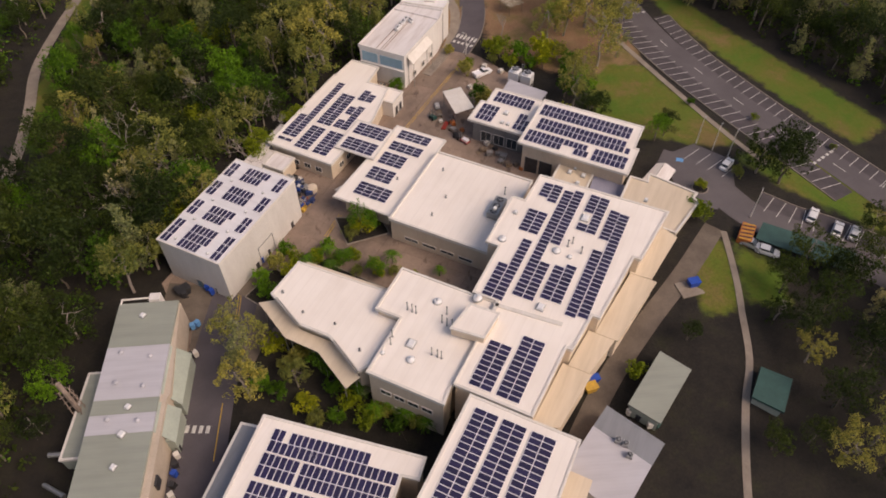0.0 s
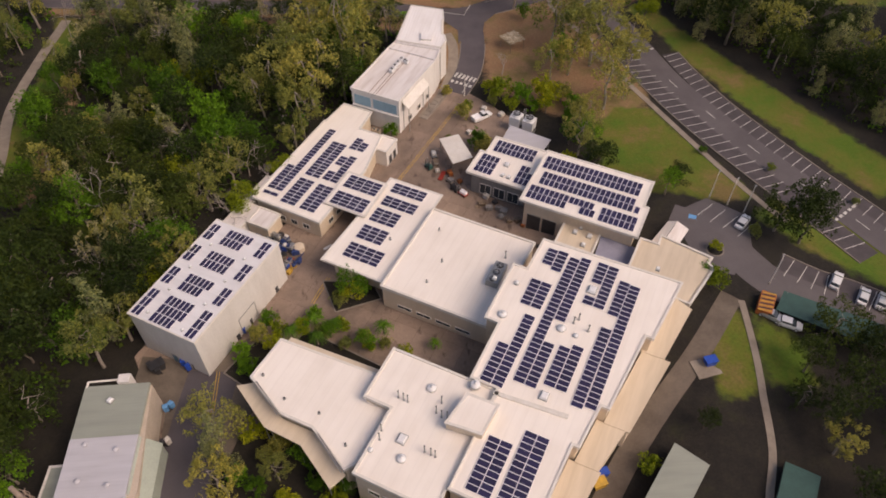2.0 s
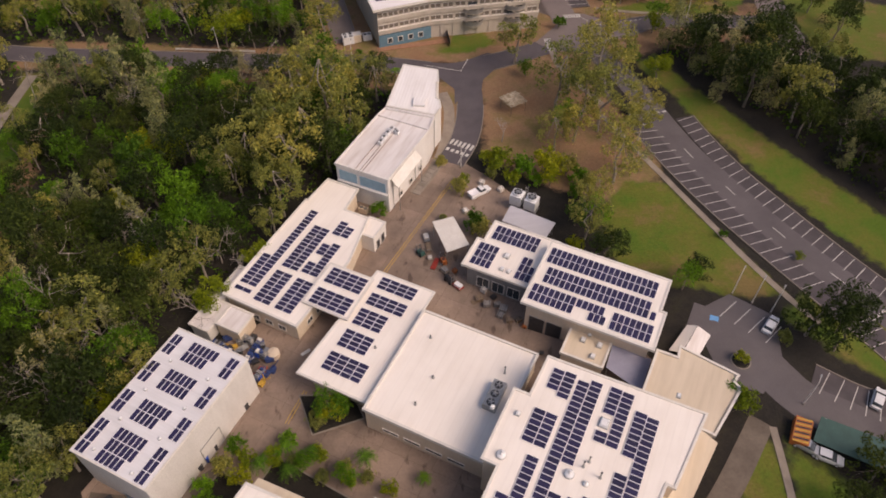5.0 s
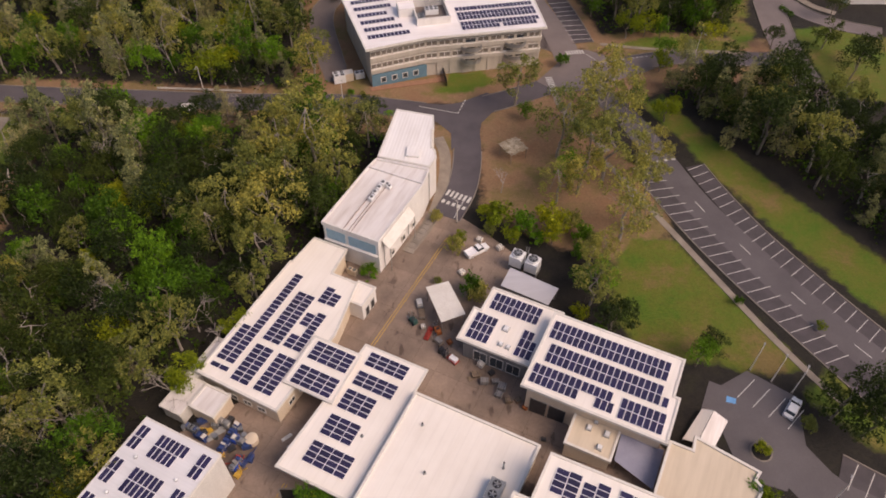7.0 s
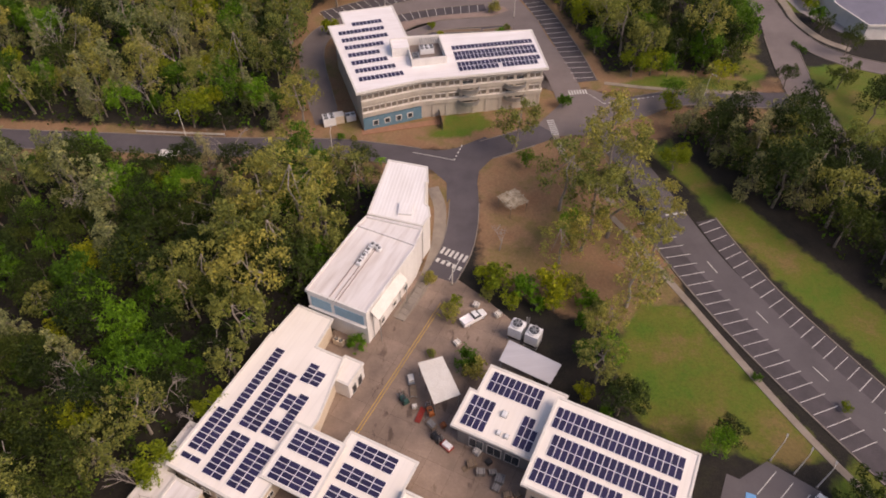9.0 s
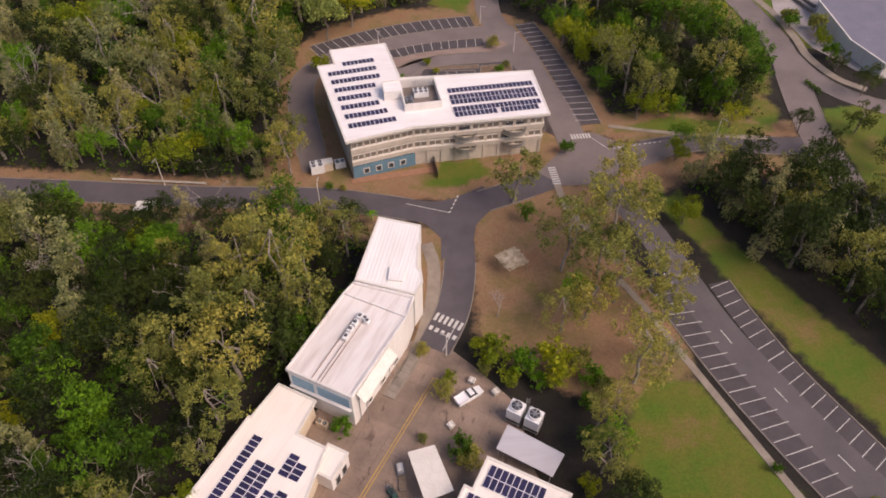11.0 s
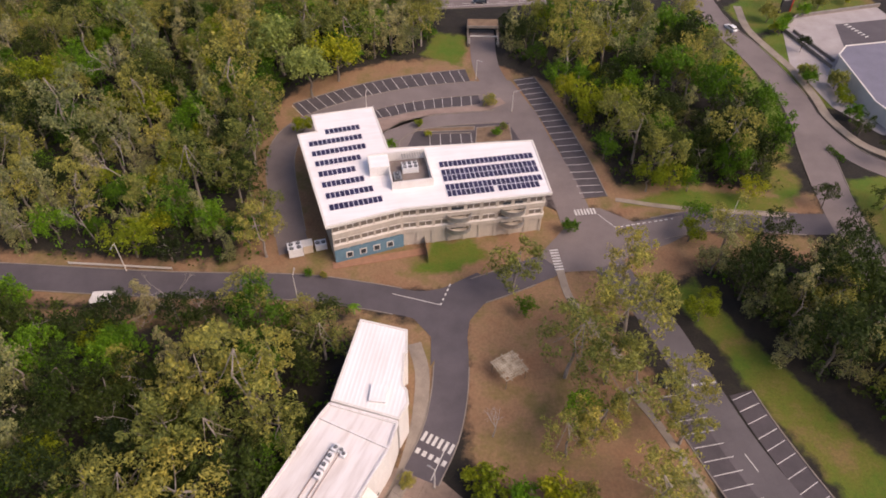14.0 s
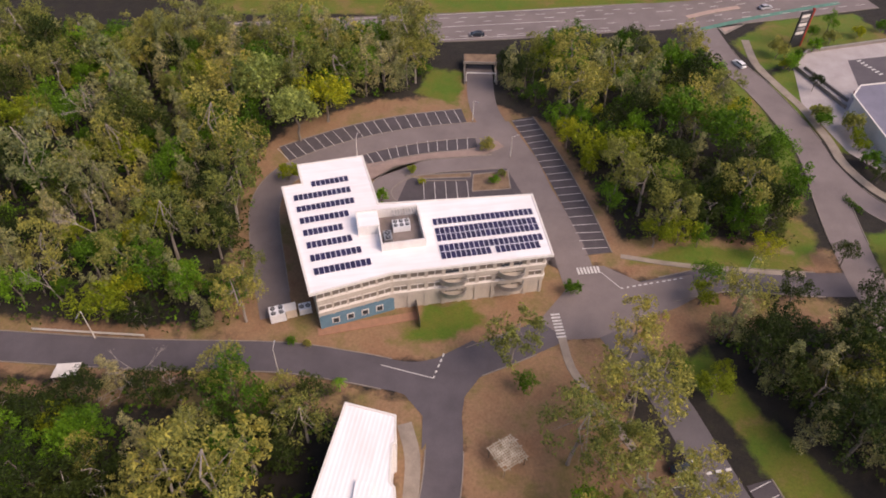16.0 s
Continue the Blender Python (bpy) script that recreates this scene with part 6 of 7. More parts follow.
for s0, s1 in ((0.06, 0.40), (0.46, 0.95)):
    bm = bmesh.new()
    slab_along(bm, (-19.9, 146.0), (-8.95, 140.95), s0, s1, 5.2, 7.6, -0.14, 0.06)
    part("panel", bm, FADED_BLUE, sign_band)
bm = bmesh.new()
slab_along(bm, (-19.9, 146.0), (-8.95, 140.95), 0.02, 0.98, 4.7, 5.0, -0.14, 0.5)
part("ledge", bm, WALL_BRIGHT, sign_band, "white ledge below the panels")
fan_unit(-17.2, 142.0, 0.03, -24.5, 1.9, 0.9, 1.4, 2, 1, WALL_CREAM, "cream cooling unit at the foot of the old block")
fan_unit(-14.4, 140.8, 0.03, -24.5, 1.9, 0.9, 1.4, 2, 1, WALL_CREAM, "cream cooling unit at the foot of the old block")
porch = thing("side_stair", -0.5, 152.6, 0, "pale concrete side stair along the old block", "stair")
for i in range(9):
    bm = bmesh.new()
    p = Vector((-4.4, 147.4)).lerp(Vector((0.6, 157.2)), i / 8.0)
    box(bm, pose(p.x + 0.9, p.y - 0.4, -0.1, 0, 0, CD), 1.42, 1.6, 0.3 + 0.07 * i)
    part("step", bm, KERB, porch)

# ---- windows and doors of the campus ----
wall_openings(hall, campus(0.25, 0.6), campus(0.25, 20.6), 1.2, 4, 2.8, 0.8)
wall_openings(white_block, campus(-25.5, -18.82), campus(-2.1, -18.82), 0.0, 1, 4.4, 4.2, "roller_door", WALL_WHITE, 0.38, 0.05, "grey roller door")
wall_openings(white_block, campus(-25.48, -32.2), campus(-25.48, -18.9), 0.0, 1, 1.2, 2.1, "door", WALL_BLUE, 0.4, 0.05, "blue-grey metal door")
wall_openings(kitchen, campus(-33.15, 15.0), campus(-33.15, 27.5), 1.4, 4, 1.8, 1.2)
wall_openings(kitchen, campus(-33.15, 15.0), campus(-33.15, 27.5), 5.4, 4, 1.8, 1.2)
wall_openings(lab, campus(9.72, -33.6), campus(9.72, -18.8), 1.2, 4, 1.5, 1.2)
wall_openings(lab, campus(10, -18.66), campus(25, -18.2), 1.2, 4, 1.5, 1.2)
# The dark panel stands for the shade inside the open doorway.
wall_openings(shop_high, campus(29.3, 16.4), campus(29.3, 23.6), 0.0, 2, 2.8, 4.4, "roller_door", DARK, 0.06, 0.05, "open roller door with a dark panel for the shade inside")
wall_openings(shop_low, campus(34.5, 3), campus(34.5, 15), 0.6, 3, 2.4, 2.6, "window")
wall_openings(east, campus(19.2, 50.3), campus(28.4, 52.2), 1.0, 4, 1.6, 1.5)
wall_openings(old_b, (-8.65, 141.1), (-1.0, 156.6), 1.2, 3, 1.2, 1.2)
wall_openings(south_w, SW(0.5, -30), SW(0.5, -0.6), 5.8, 5, 1.5, 1.2)
# Here too a dark panel paints the unlit inside of open doors.
wall_openings(lab_step, campus(33.8, -16.9), campus(38.4, -16.9), 0.1, 2, 1.0, 2.1, "door", DARK, 0.1, 0.05, "open door with a dark panel for the shade inside")
wall_openings(angled, campus(-26.9, -7.0), campus(-29.0, -0.6), 1.0, 3, 1.6, 1.4)
win_l1 = thing("wall_hatch", *L1(6.2, -31), 3, "dark square hatch in the shed wall", "hatch")
bm = bmesh.new()
prism(bm, [L1(5.9, -31.8), L1(6.4, -31.8), L1(6.4, -30.2), L1(5.9, -30.2)], 3.2, 5.0)
part("panel", bm, DARK, win_l1)


# ---- vehicles ----
def car(x, y, rz, paint, kind="sedan", label="parked white car", base=None):
    z = gz(x, y) + 0.05
    t = thing("car" if kind != "ute" else "utility_truck", x, y, z, label, "car", "parked cars", rz=rz)
    m = pose(x, y, z, 0, 0, rz)

    def loft(sections, mat, name):
        bm = bmesh.new()
        rows = []
        for px, w, z0, z1 in sections:
            rows.append([bm.verts.new(m @ Vector(c)) for c in ((px, -w, z0), (px, -w * 1.02, (z0 + z1) / 2), (px, -w * 0.9, z1), (px, w * 0.9, z1), (px, w * 1.02, (z0 + z1) / 2), (px, w, z0))])
        for r0, r1 in zip(rows, rows[1:]):
            for k in range(6):
                bm.faces.new((r0[k], r0[(k + 1) % 6], r1[(k + 1) % 6], r1[k]))
        bm.faces.new(rows[0])
        bm.faces.new(rows[-1][::-1])
        return part(name, bm, mat, t, smooth=False)

    L = 2.6 if kind == "ute" else 2.25
    loft([(-L, 0.74, 0.42, 0.85), (-L + 0.25, 0.86, 0.3, 0.98), (-0.6, 0.9, 0.28, 1.0), (0.9, 0.9, 0.28, 0.98), (L - 0.5, 0.86, 0.3, 0.86), (L, 0.7, 0.42, 0.66)], paint, "body")
    if kind == "ute":
        loft([(-0.3, 0.76, 0.98, 1.15), (-0.1, 0.74, 0.98, 1.66), (0.75, 0.72, 0.98, 1.64), (1.35, 0.76, 0.96, 1.02)], GLASS, "window_band")
        loft([(-0.12, 0.70, 1.6, 1.70), (0.72, 0.68, 1.6, 1.69)], paint, "cabin_roof")
        bm = bmesh.new()
        box(bm, m @ pose(-1.5, 0, 0.9), 2.2, 1.85, 0.12)
        for s in (-1, 1):
            box(bm, m @ pose(-1.5, s * 0.9, 1.0), 2.2, 0.06, 0.32)
        box(bm, m @ pose(-2.58, 0, 1.0), 0.06, 1.85, 0.32)
        part("tray", bm, ALU, t, "aluminium tray")
    else:
        back = -1.95 if kind == "wagon" else -1.7
        loft([(back, 0.74, 0.96, 1.05), (back + 0.35, 0.72, 0.96, 1.46), (0.35, 0.71, 0.96, 1.46), (1.15, 0.76, 0.95, 1.0)], GLASS, "window_band")
        loft([(back + 0.3, 0.68, 1.42, 1.51), (-0.6, 0.7, 1.42, 1.54), (0.32, 0.67, 1.42, 1.50)], paint, "cabin_roof")
    for sx in (-0.62, 0.62):
        for sy in (-1, 1):
            bm = bmesh.new()
            c = m @ Vector((sx * L, sy * 0.82, 0.33))
            o = m.to_3x3() @ Vector((0, sy * 0.1, 0))
            tube(bm, c - o, c + o, 0.33, 0.33, 12)
            w = part("wheel", bm, TYRE, t)
            bm = bmesh.new()
            tube(bm, c + o, c + o * 1.15, 0.2, 0.18, 10)
            part("rim", bm, ALU, w)
    for sy in (-1, 1):
        bm = bmesh.new()
        box(bm, m @ pose(L - 0.1, sy * 0.55, 0.6), 0.16, 0.36, 0.14)
        part("headlight", bm, ALU, t)
        bm = bmesh.new()
        box(bm, m @ pose(-L + 0.06, sy * 0.6, 0.72), 0.12, 0.26, 0.16)
        part("tail_light", bm, CAR_RED, t)
    return t


car(9.9, 146.5, 35, CAR_WHITE, "ute", "white utility truck with an aluminium tray")
car(60.0, 110.4, 50, CAR_WHITE, "sedan", "white car parked in the small court")
car(73.6, 96.3, 55, CAR_WHITE, "wagon", "white wagon parked beside the drive")
car(77.4, 92.8, 55, CAR_WHITE, "sedan", "white sedan parked beside the drive")
car(80.5, 91.9, 55, CAR_WHITE, "sedan", "white sedan parked beside the drive")
car(57.6, 86.8, -35, CAR_SILVER, "sedan", "pale silver car under the carport edge")
car(60.4, 85.2, -25, CAR_WHITE, "sedan", "white car under the carport edge")
car(47.7, 175.2, 20, CAR_DARK, "wagon", "dark wagon parked under the trees")
car(94.2, 302.7, 113, CAR_WHITE, "wagon", "white wagon driving on the street")
car(113.4, 339.0, 18, CAR_SILVER, "sedan", "pale car on the main road")
car(17.9, 317.2, 180, CAR_DARK, "sedan", "dark car on the main road")
car(124.1, 287.7, -15, CAR_RED, "sedan", "dark red car in the shops' car park")
car(130.9, 290.8, -40, CAR_BLUE, "sedan", "blue car in the shops' car park")
car(134.5, 288.4, -40, CAR_WHITE, "sedan", "white car in the shops' car park")


# ---- yard things ----
def canopy(name, corners, heights, mat, label, z_posts=True, thick=0.08):
    t = thing(name, corners[0][0], corners[0][1], 0, label, "canopy")
    bm = bmesh.new()
    n = 6
    grid = [[None] * (n + 1) for _ in range(n + 1)]
    low = [[None] * (n + 1) for _ in range(n + 1)]
    (a, b, c, d), (ha, hb, hc, hd) = [Vector(q) for q in corners], heights
    for i in range(n + 1):
        for j in range(n + 1):
            s, r = i / n, j / n
            p = a.lerp(b, s).lerp(d.lerp(c, s), r)
            z = (ha * (1 - s) + hb * s) * (1 - r) + (hd * (1 - s) + hc * s) * r
            grid[i][j], low[i][j] = bm.verts.new((p.x, p.y, z)), bm.verts.new((p.x, p.y, z - thick))
    for i in range(n):
        for j in range(n):
            bm.faces.new((grid[i][j], grid[i + 1][j], grid[i + 1][j + 1], grid[i][j + 1]))
            bm.faces.new((low[i][j], low[i][j + 1], low[i + 1][j + 1], low[i + 1][j]))
    for i in range(n):
        for g0, g1 in (((i, 0), (i + 1, 0)), ((i + 1, n), (i, n)), ((0, i + 1), (0, i)), ((n, i), (n, i + 1))):
            bm.faces.new((grid[g0[0]][g0[1]], low[g0[0]][g0[1]], low[g1[0]][g1[1]], grid[g1[0]][g1[1]]))
    part("sheet", bm, mat, t)
    mid = (a + b + c + d) / 4
    for p, h in zip((a, b, c, d), heights):
        q = p.lerp(mid, 0.08)
        bm = bmesh.new()
        tube(bm, (q.x, q.y, gz(q.x, q.y) - 0.1), (q.x, q.y, h * 1.0 - thick * 0.5), 0.07, 0.07, 8)
        part("post", bm, METAL, t)
    return t


canopy("side_awning", [(-8.3, 141.9), (-3.7, 151.1), (-2.3, 150.4), (-6.9, 141.2)], (8.3, 8.3, 6.7, 6.7), FASCIA, "white sloping awning along the old block")
canopy("shelter_roof", [(15.9, 139.5), (24.5, 134.4), (22.3, 130.9), (13.9, 135.5)], (3.6, 3.6, 3.1, 3.1), ROOF_LILAC, "grey-mauve corrugated shelter roof on posts")
canopy("sail_roof", [(0.0, 134.3), (4.2, 135.4), (7.2, 128.2), (2.9, 126.6)], (4.0, 4.4, 4.0, 3.6), FASCIA, "white skewed shelter roof on posts")
canopy("shade_sail", [campus(24.6, 32.2), campus(29.2, 31.9), campus(29.6, 38.6), campus(22.8, 38.6)], (4.6, 4.8, 4.4, 4.2), SHADE_CLOTH, "lilac-grey shade sail stretched between two roofs")
canopy("entry_roof_west", [campus(33.2, 40.8), campus(39.8, 42.4), campus(39.7, 44.0), campus(32.9, 42.8)], (3.6, 3.6, 4.5, 4.5), ROOF_CREAM, "cream half of the entry gable")
canopy("entry_roof_east", [campus(32.8, 42.9), campus(39.7, 44.1), campus(39.4, 46.6), campus(32.5, 45.3)], (4.5, 4.5, 3.6, 3.6), ROOF_OLD, "pinkish half of the entry gable")
canopy("carport", [(61.0, 91.2), (76.5, 84.4), (74.2, 79.6), (58.4, 87.2)], (5.2, 4.2, 3.9, 5.0), CARPORT_GREEN, "long dark green carport roof")
canopy("sign_board", [(-60.4, 189.6), (-56.2, 190.0), (-56.0, 192.8), (-60.2, 192.4)], (2.3, 2.3, 2.5, 2.5), FASCIA, "small white shelter beside the road")


def cooling_tower(x, y, rz):
    t = thing("cooling_tower", x, y, 0.0, "white cooling tower with a round fan on top", "cooling tower", "cooling towers", rz=rz)
    m = pose(x, y, 0, 0, 0, rz)
    for sx in (-1, 1):
        for sy in (-1, 1):
            bm = bmesh.new()
            box(bm, m @ pose(sx * 1.05, sy * 1.05, 0), 0.14, 0.14, 0.9)
            part("leg", bm, METAL, t)
    bm = bmesh.new()
    box(bm, m @ pose(0, 0, 1.7), 2.5, 2.5, 2.4)
    part("casing", bm, CAR_WHITE, t)
    bm = bmesh.new()
    box(bm, m @ pose(0, 0, 0.8), 2.6, 2.6, 0.25)
    part("basin", bm, METAL, t)
    for k in range(4):
        bm = bmesh.new()
        box(bm, m @ pose(0, 0, 1.1 + 0.15 * k), 2.42, 2.42, 0.06)
        part("louvre", bm, DARK, t)
    c = m @ Vector((0, 0, 4.1))
    bm = bmesh.new()
    tube(bm, c, c + Vector((0, 0, 0.5)), 1.1, 1.02, 20)
    cw_ = part("fan_cowl", bm, CAR_WHITE, t)
    bm = bmesh.new()
    tube(bm, c + Vector((0, 0, 0.5)), c + Vector((0, 0, 0.53)), 0.9, 0.9, 20)
    part("fan_opening", bm, DARK, cw_)
    bm = bmesh.new()
    for k in range(6):
        box(bm, Matrix.Translation(c + Vector((0, 0, 0.54))) @ pose(0, 0, 0, 10, 0, 60 * k) @ pose(0.42, 0, 0), 0.75, 0.2, 0.02)
    part("blade", bm, METAL, cw_)


cooling_tower(17.5, 142.4, -28)
cooling_tower(20.3, 140.9, -28)
lad = thing("access_ladder", 19.4, 143.2, 0, "galvanised ladder beside the cooling towers", "ladder")
for o in (-0.25, 0.25):
    bm = bmesh.new()
    tube(bm, (19.4 + o, 143.2, 0), (19.4 + o, 143.2, 5.4), 0.05, 0.05, 6)
    part("rail", bm, METAL, lad)
for k in range(14):
    bm = bmesh.new()
    tube(bm, (19.15, 143.2, 0.4 + 0.36 * k), (19.65, 143.2, 0.4 + 0.36 * k), 0.03, 0.03, 5)
    part("rung", bm, METAL, lad)


def crate(x, y, rz, sx, sy, sz, mat, label):
    z = gz(x, y) + 0.03
    t = thing("crate", x, y, z, label, "crate", "yard crates", rz=rz)
    m = pose(x, y, z, 0, 0, rz)
    for o in (-0.4, 0.4):
        bm = bmesh.new()
        box(bm, m @ pose(0, o * sy, 0), sx, 0.1, 0.12)
        part("skid", bm, TIMBER, t)
    bm = bmesh.new()
    box(bm, m @ pose(0, 0, 0.12), sx, sy, sz)
    part("body", bm, mat, t)
    for o in (-0.3, 0.3):
        bm = bmesh.new()
        box(bm, m @ pose(o * sx, 0, 0.12), 0.06, sy + 0.05, sz + 0.03)
        part("strap", bm, DARK, t)


def bin_(x, y, rz, mat, label, k=1.0):
    z = gz(x, y) + 0.03
    t = thing("wheelie_bin", x, y, z, label, "bin", "bins", rz=rz)
    m = pose(x, y, z, 0, 0, rz) @ Matrix.Scale(k, 4)
    bm = bmesh.new()
    vs = box(bm, m @ pose(0, 0, 0.1), 0.62, 0.6, 0.95, 0)
    part("body", bm, mat, t)
    bm = bmesh.new()
    box(bm, m @ pose(0, 0, 1.05), 0.7, 0.7, 0.08, 0, 0.92)
    part("lid", bm, mat, t)
    for s in (-1, 1):
        bm = bmesh.new()
        tube(bm, m @ Vector((s * 0.3, 0.3, 0.12)), m @ Vector((s * 0.36, 0.3, 0.12)), 0.12 * k, 0.12 * k, 10)
        part("wheel", bm, TYRE, t)


r5 = random.Random(5)
GREY_BOX = worn("grey_crate", (0.36, 0.34, 0.32), (0.22, 0.20, 0.19), 1.5, 6, 0.8)


def wheels_at(m, t, places, r):
    for x, y in places:
        bm = bmesh.new()
        tube(bm, m @ Vector((x, y - 0.09, r)), m @ Vector((x, y + 0.09, r)), r, r, 10)
        part("wheel", bm, TYRE, t)


def trolley(x, y, rz, length, width, deck, load, label):
    """A flat trolley on four wheels with a push rail and a load."""
    t = thing("trolley", x, y, 0.03, label, "trolley", "yard trolleys", rz=rz)
    m = pose(x, y, 0.03, 0, 0, rz)
    bm = bmesh.new()
    box(bm, m @ pose(0, 0, 0.4), length, width, 0.1)
    part("deck", bm, deck, t)
    wheels_at(m, t, [(sx * length * 0.36, sy * width * 0.4) for sx in (-1, 1) for sy in (-1, 1)], 0.2)
    bm = bmesh.new()
    for sy in (-1, 1):
        tube(bm, m @ Vector((-length / 2, sy * width * 0.42, 0.4)), m @ Vector((-length / 2 - 0.1, sy * width * 0.42, 1.1)), 0.04, 0.04, 6)
    tube(bm, m @ Vector((-length / 2 - 0.1, -width * 0.42, 1.1)), m @ Vector((-length / 2 - 0.1, width * 0.42, 1.1)), 0.04, 0.04, 6)
    part("push_rail", bm, METAL, t)
    if load:
        bm = bmesh.new()
        box(bm, m @ pose(0.1, 0, 0.5, 0, 0, 4), length * 0.7, width * 0.8, 0.55, 0, 0.94)
        part("load", bm, load, t)


def forklift(x, y, rz, paint, label):
    t = thing("forklift", x, y, 0.03, label, "forklift", "yard machines", rz=rz)
    m = pose(x, y, 0.03, 0, 0, rz)
    bm = bmesh.new()
    box(bm, m @ pose(-0.2, 0, 0.3), 1.7, 1.0, 0.55, 0, 0.94)
    box(bm, m @ pose(-0.75, 0, 0.8), 0.6, 0.95, 0.4, 0, 0.85)
    part("body", bm, paint, t)
    bm = bmesh.new()
    box(bm, m @ pose(-0.2, 0, 0.85), 0.5, 0.5, 0.14)
    part("seat", bm, DARK, t)
    for sx in (-0.75, 0.5):
        for sy in (-0.45, 0.45):
            bm = bmesh.new()
            tube(bm, m @ Vector((sx, sy, 0.8)), m @ Vector((sx * 0.85, sy, 2.0)), 0.04, 0.04, 6)
            part("guard_post", bm, DARK, t)
    for k in range(4):
        bm = bmesh.new()
        box(bm, m @ pose(-0.62 + 0.36 * k, 0, 2.0), 0.1, 0.95, 0.05)
        part("guard_bar", bm, DARK, t)
    for sy in (-0.3, 0.3):
        bm = bmesh.new()
        box(bm, m @ pose(0.8, sy, 0.1), 0.12, 0.1, 2.1)
        part("mast_rail", bm, METAL, t)
        bm = bmesh.new()
        box(bm, m @ pose(1.35, sy * 0.8, 0.12), 1.0, 0.12, 0.06)
        part("fork", bm, METAL, t)
    wheels_at(m, t, [(sx, sy * 0.48) for sx in (-0.7, 0.5) for sy in (-1, 1)], 0.3)


def rack(x, y, rz, length, h, frame_mat, loads, seed):
    """A steel storage rack with shelves and odd boxes and rolls on them."""
    r = random.Random(seed)
    t = thing("storage_rack", x, y, 0.03, "steel storage rack loaded with blue and grey gear", "rack", "yard racks", rz=rz)
    m = pose(x, y, 0.03, 0, 0, rz)
    for sx in (-1, 1):
        for sy in (-1, 1):
            bm = bmesh.new()
            box(bm, m @ pose(sx * length / 2, sy * 0.45, 0), 0.08, 0.08, h)
            part("post", bm, frame_mat, t)
    for z in (0.2, h * 0.55, h - 0.1):
        bm = bmesh.new()
        box(bm, m @ pose(0, 0, z), length, 0.96, 0.06)
        part("shelf", bm, frame_mat, t)
        n = max(2, int(length / 0.7))
        for k in range(n):
            px = (k + 0.5) / n * length - length / 2
            bm = bmesh.new()
            if r.random() < 0.35:
                tube(bm, m @ Vector((px, -0.36, z + 0.24)), m @ Vector((px, 0.36, z + 0.24)), 0.18, 0.18, 10)
                part("roll", bm, loads[r.randrange(len(loads))], t)
            else:
                box(bm, m @ pose(px, r.uniform(-0.1, 0.1), z + 0.06, 0, 0, r.uniform(-12, 12)), r.uniform(0.35, 0.6), r.uniform(0.5, 0.8), r.uniform(0.2, 0.45))
                part("box", bm, loads[r.randrange(len(loads))], t)


def pipe_bundle(x, y, rz, length, n, mat, label):
    t = thing("pipe_bundle", x, y, 0.03, label, "pipes", "pipe bundles", rz=rz)
    m = pose(x, y, 0.03, 0, 0, rz)
    for sx in (-0.3, 0.3):
        bm = bmesh.new()
        box(bm, m @ pose(sx * length, 0, 0), 0.12, 0.24 * n, 0.12)
        part("bearer", bm, TIMBER, t)
    for k in range(n):
        bm = bmesh.new()
        y0 = (k - (n - 1) / 2) * 0.2
        tube(bm, m @ Vector((-length / 2, y0, 0.22)), m @ Vector((length / 2 - 0.1 * (k % 3), y0, 0.22)), 0.09, 0.09, 8)
        part("pipe", bm, mat, t)


trolley(-1.2, 133.2, 100, 2.0, 1.2, METAL, FASCIA, "grey yard trolley with a white box")
trolley(-0.7, 130.8, 95, 2.4, 1.1, TIMBER, None, "flat timber-decked yard trolley")
forklift(-2.3, 129.3, 125, CARPORT_GREEN, "small dark green forklift parked in the yard")
forklift(2.2, 127.2, 110, ORANGE, "orange forklift parked under the shelter edge")
forklift(3.4, 122.2, -45, DARK, "dark forklift parked in the yard")
trolley(2.4, 124.7, -50, 2.0, 1.2, TIMBER, GREY_BOX, "timber-decked trolley with a grey load")
trolley(5.0, 120.9, -45, 2.2, 1.2, RED, ALU, "red yard trolley with aluminium sheets")
pipe_bundle(0.6, 126.6, 70, 3.0, 5, RED, "bundle of red pipes on timber bearers")
pipe_bundle(8.6, 117.6, 30, 2.6, 5, TIMBER, "stack of timber lengths on bearers")
pipe_bundle(13.4, 107.0, -26, 5.0, 4, METAL, "bundle of steel pipes beside the hall")
pipe_bundle(9.0, 109.2, -26, 4.0, 5, DARK, "bundle of dark pipes beside the hall")
STORE = (NAVY, NAVY, DARK, METAL, GREY_BOX, DARK, NAVY, FASCIA)
for k, (x, y, rz, n) in enumerate(((-37.2, 107.3, -26, 2.4), (-35.4, 105.9, -26, 2.2), (-32.4, 108.3, -26, 2.6), (-30.4, 106.9, 64, 2.8), (-29.2, 105.2, -26, 2.4), (-31.3, 104.2, 64, 2.2), (-28.9, 101.2, 64, 2.2))):
    rack(x, y, rz, n, 1.3 + 0.15 * (k % 3), NAVY if k % 2 else METAL, STORE, 30 + k)
pipe_bundle(-33.4, 106.6, 40, 3.2, 6, METAL, "bundle of galvanised pipes among the stored gear")
pipe_bundle(-27.4, 102.2, 60, 2.6, 4, NAVY, "bundle of blue pipes among the stored gear")
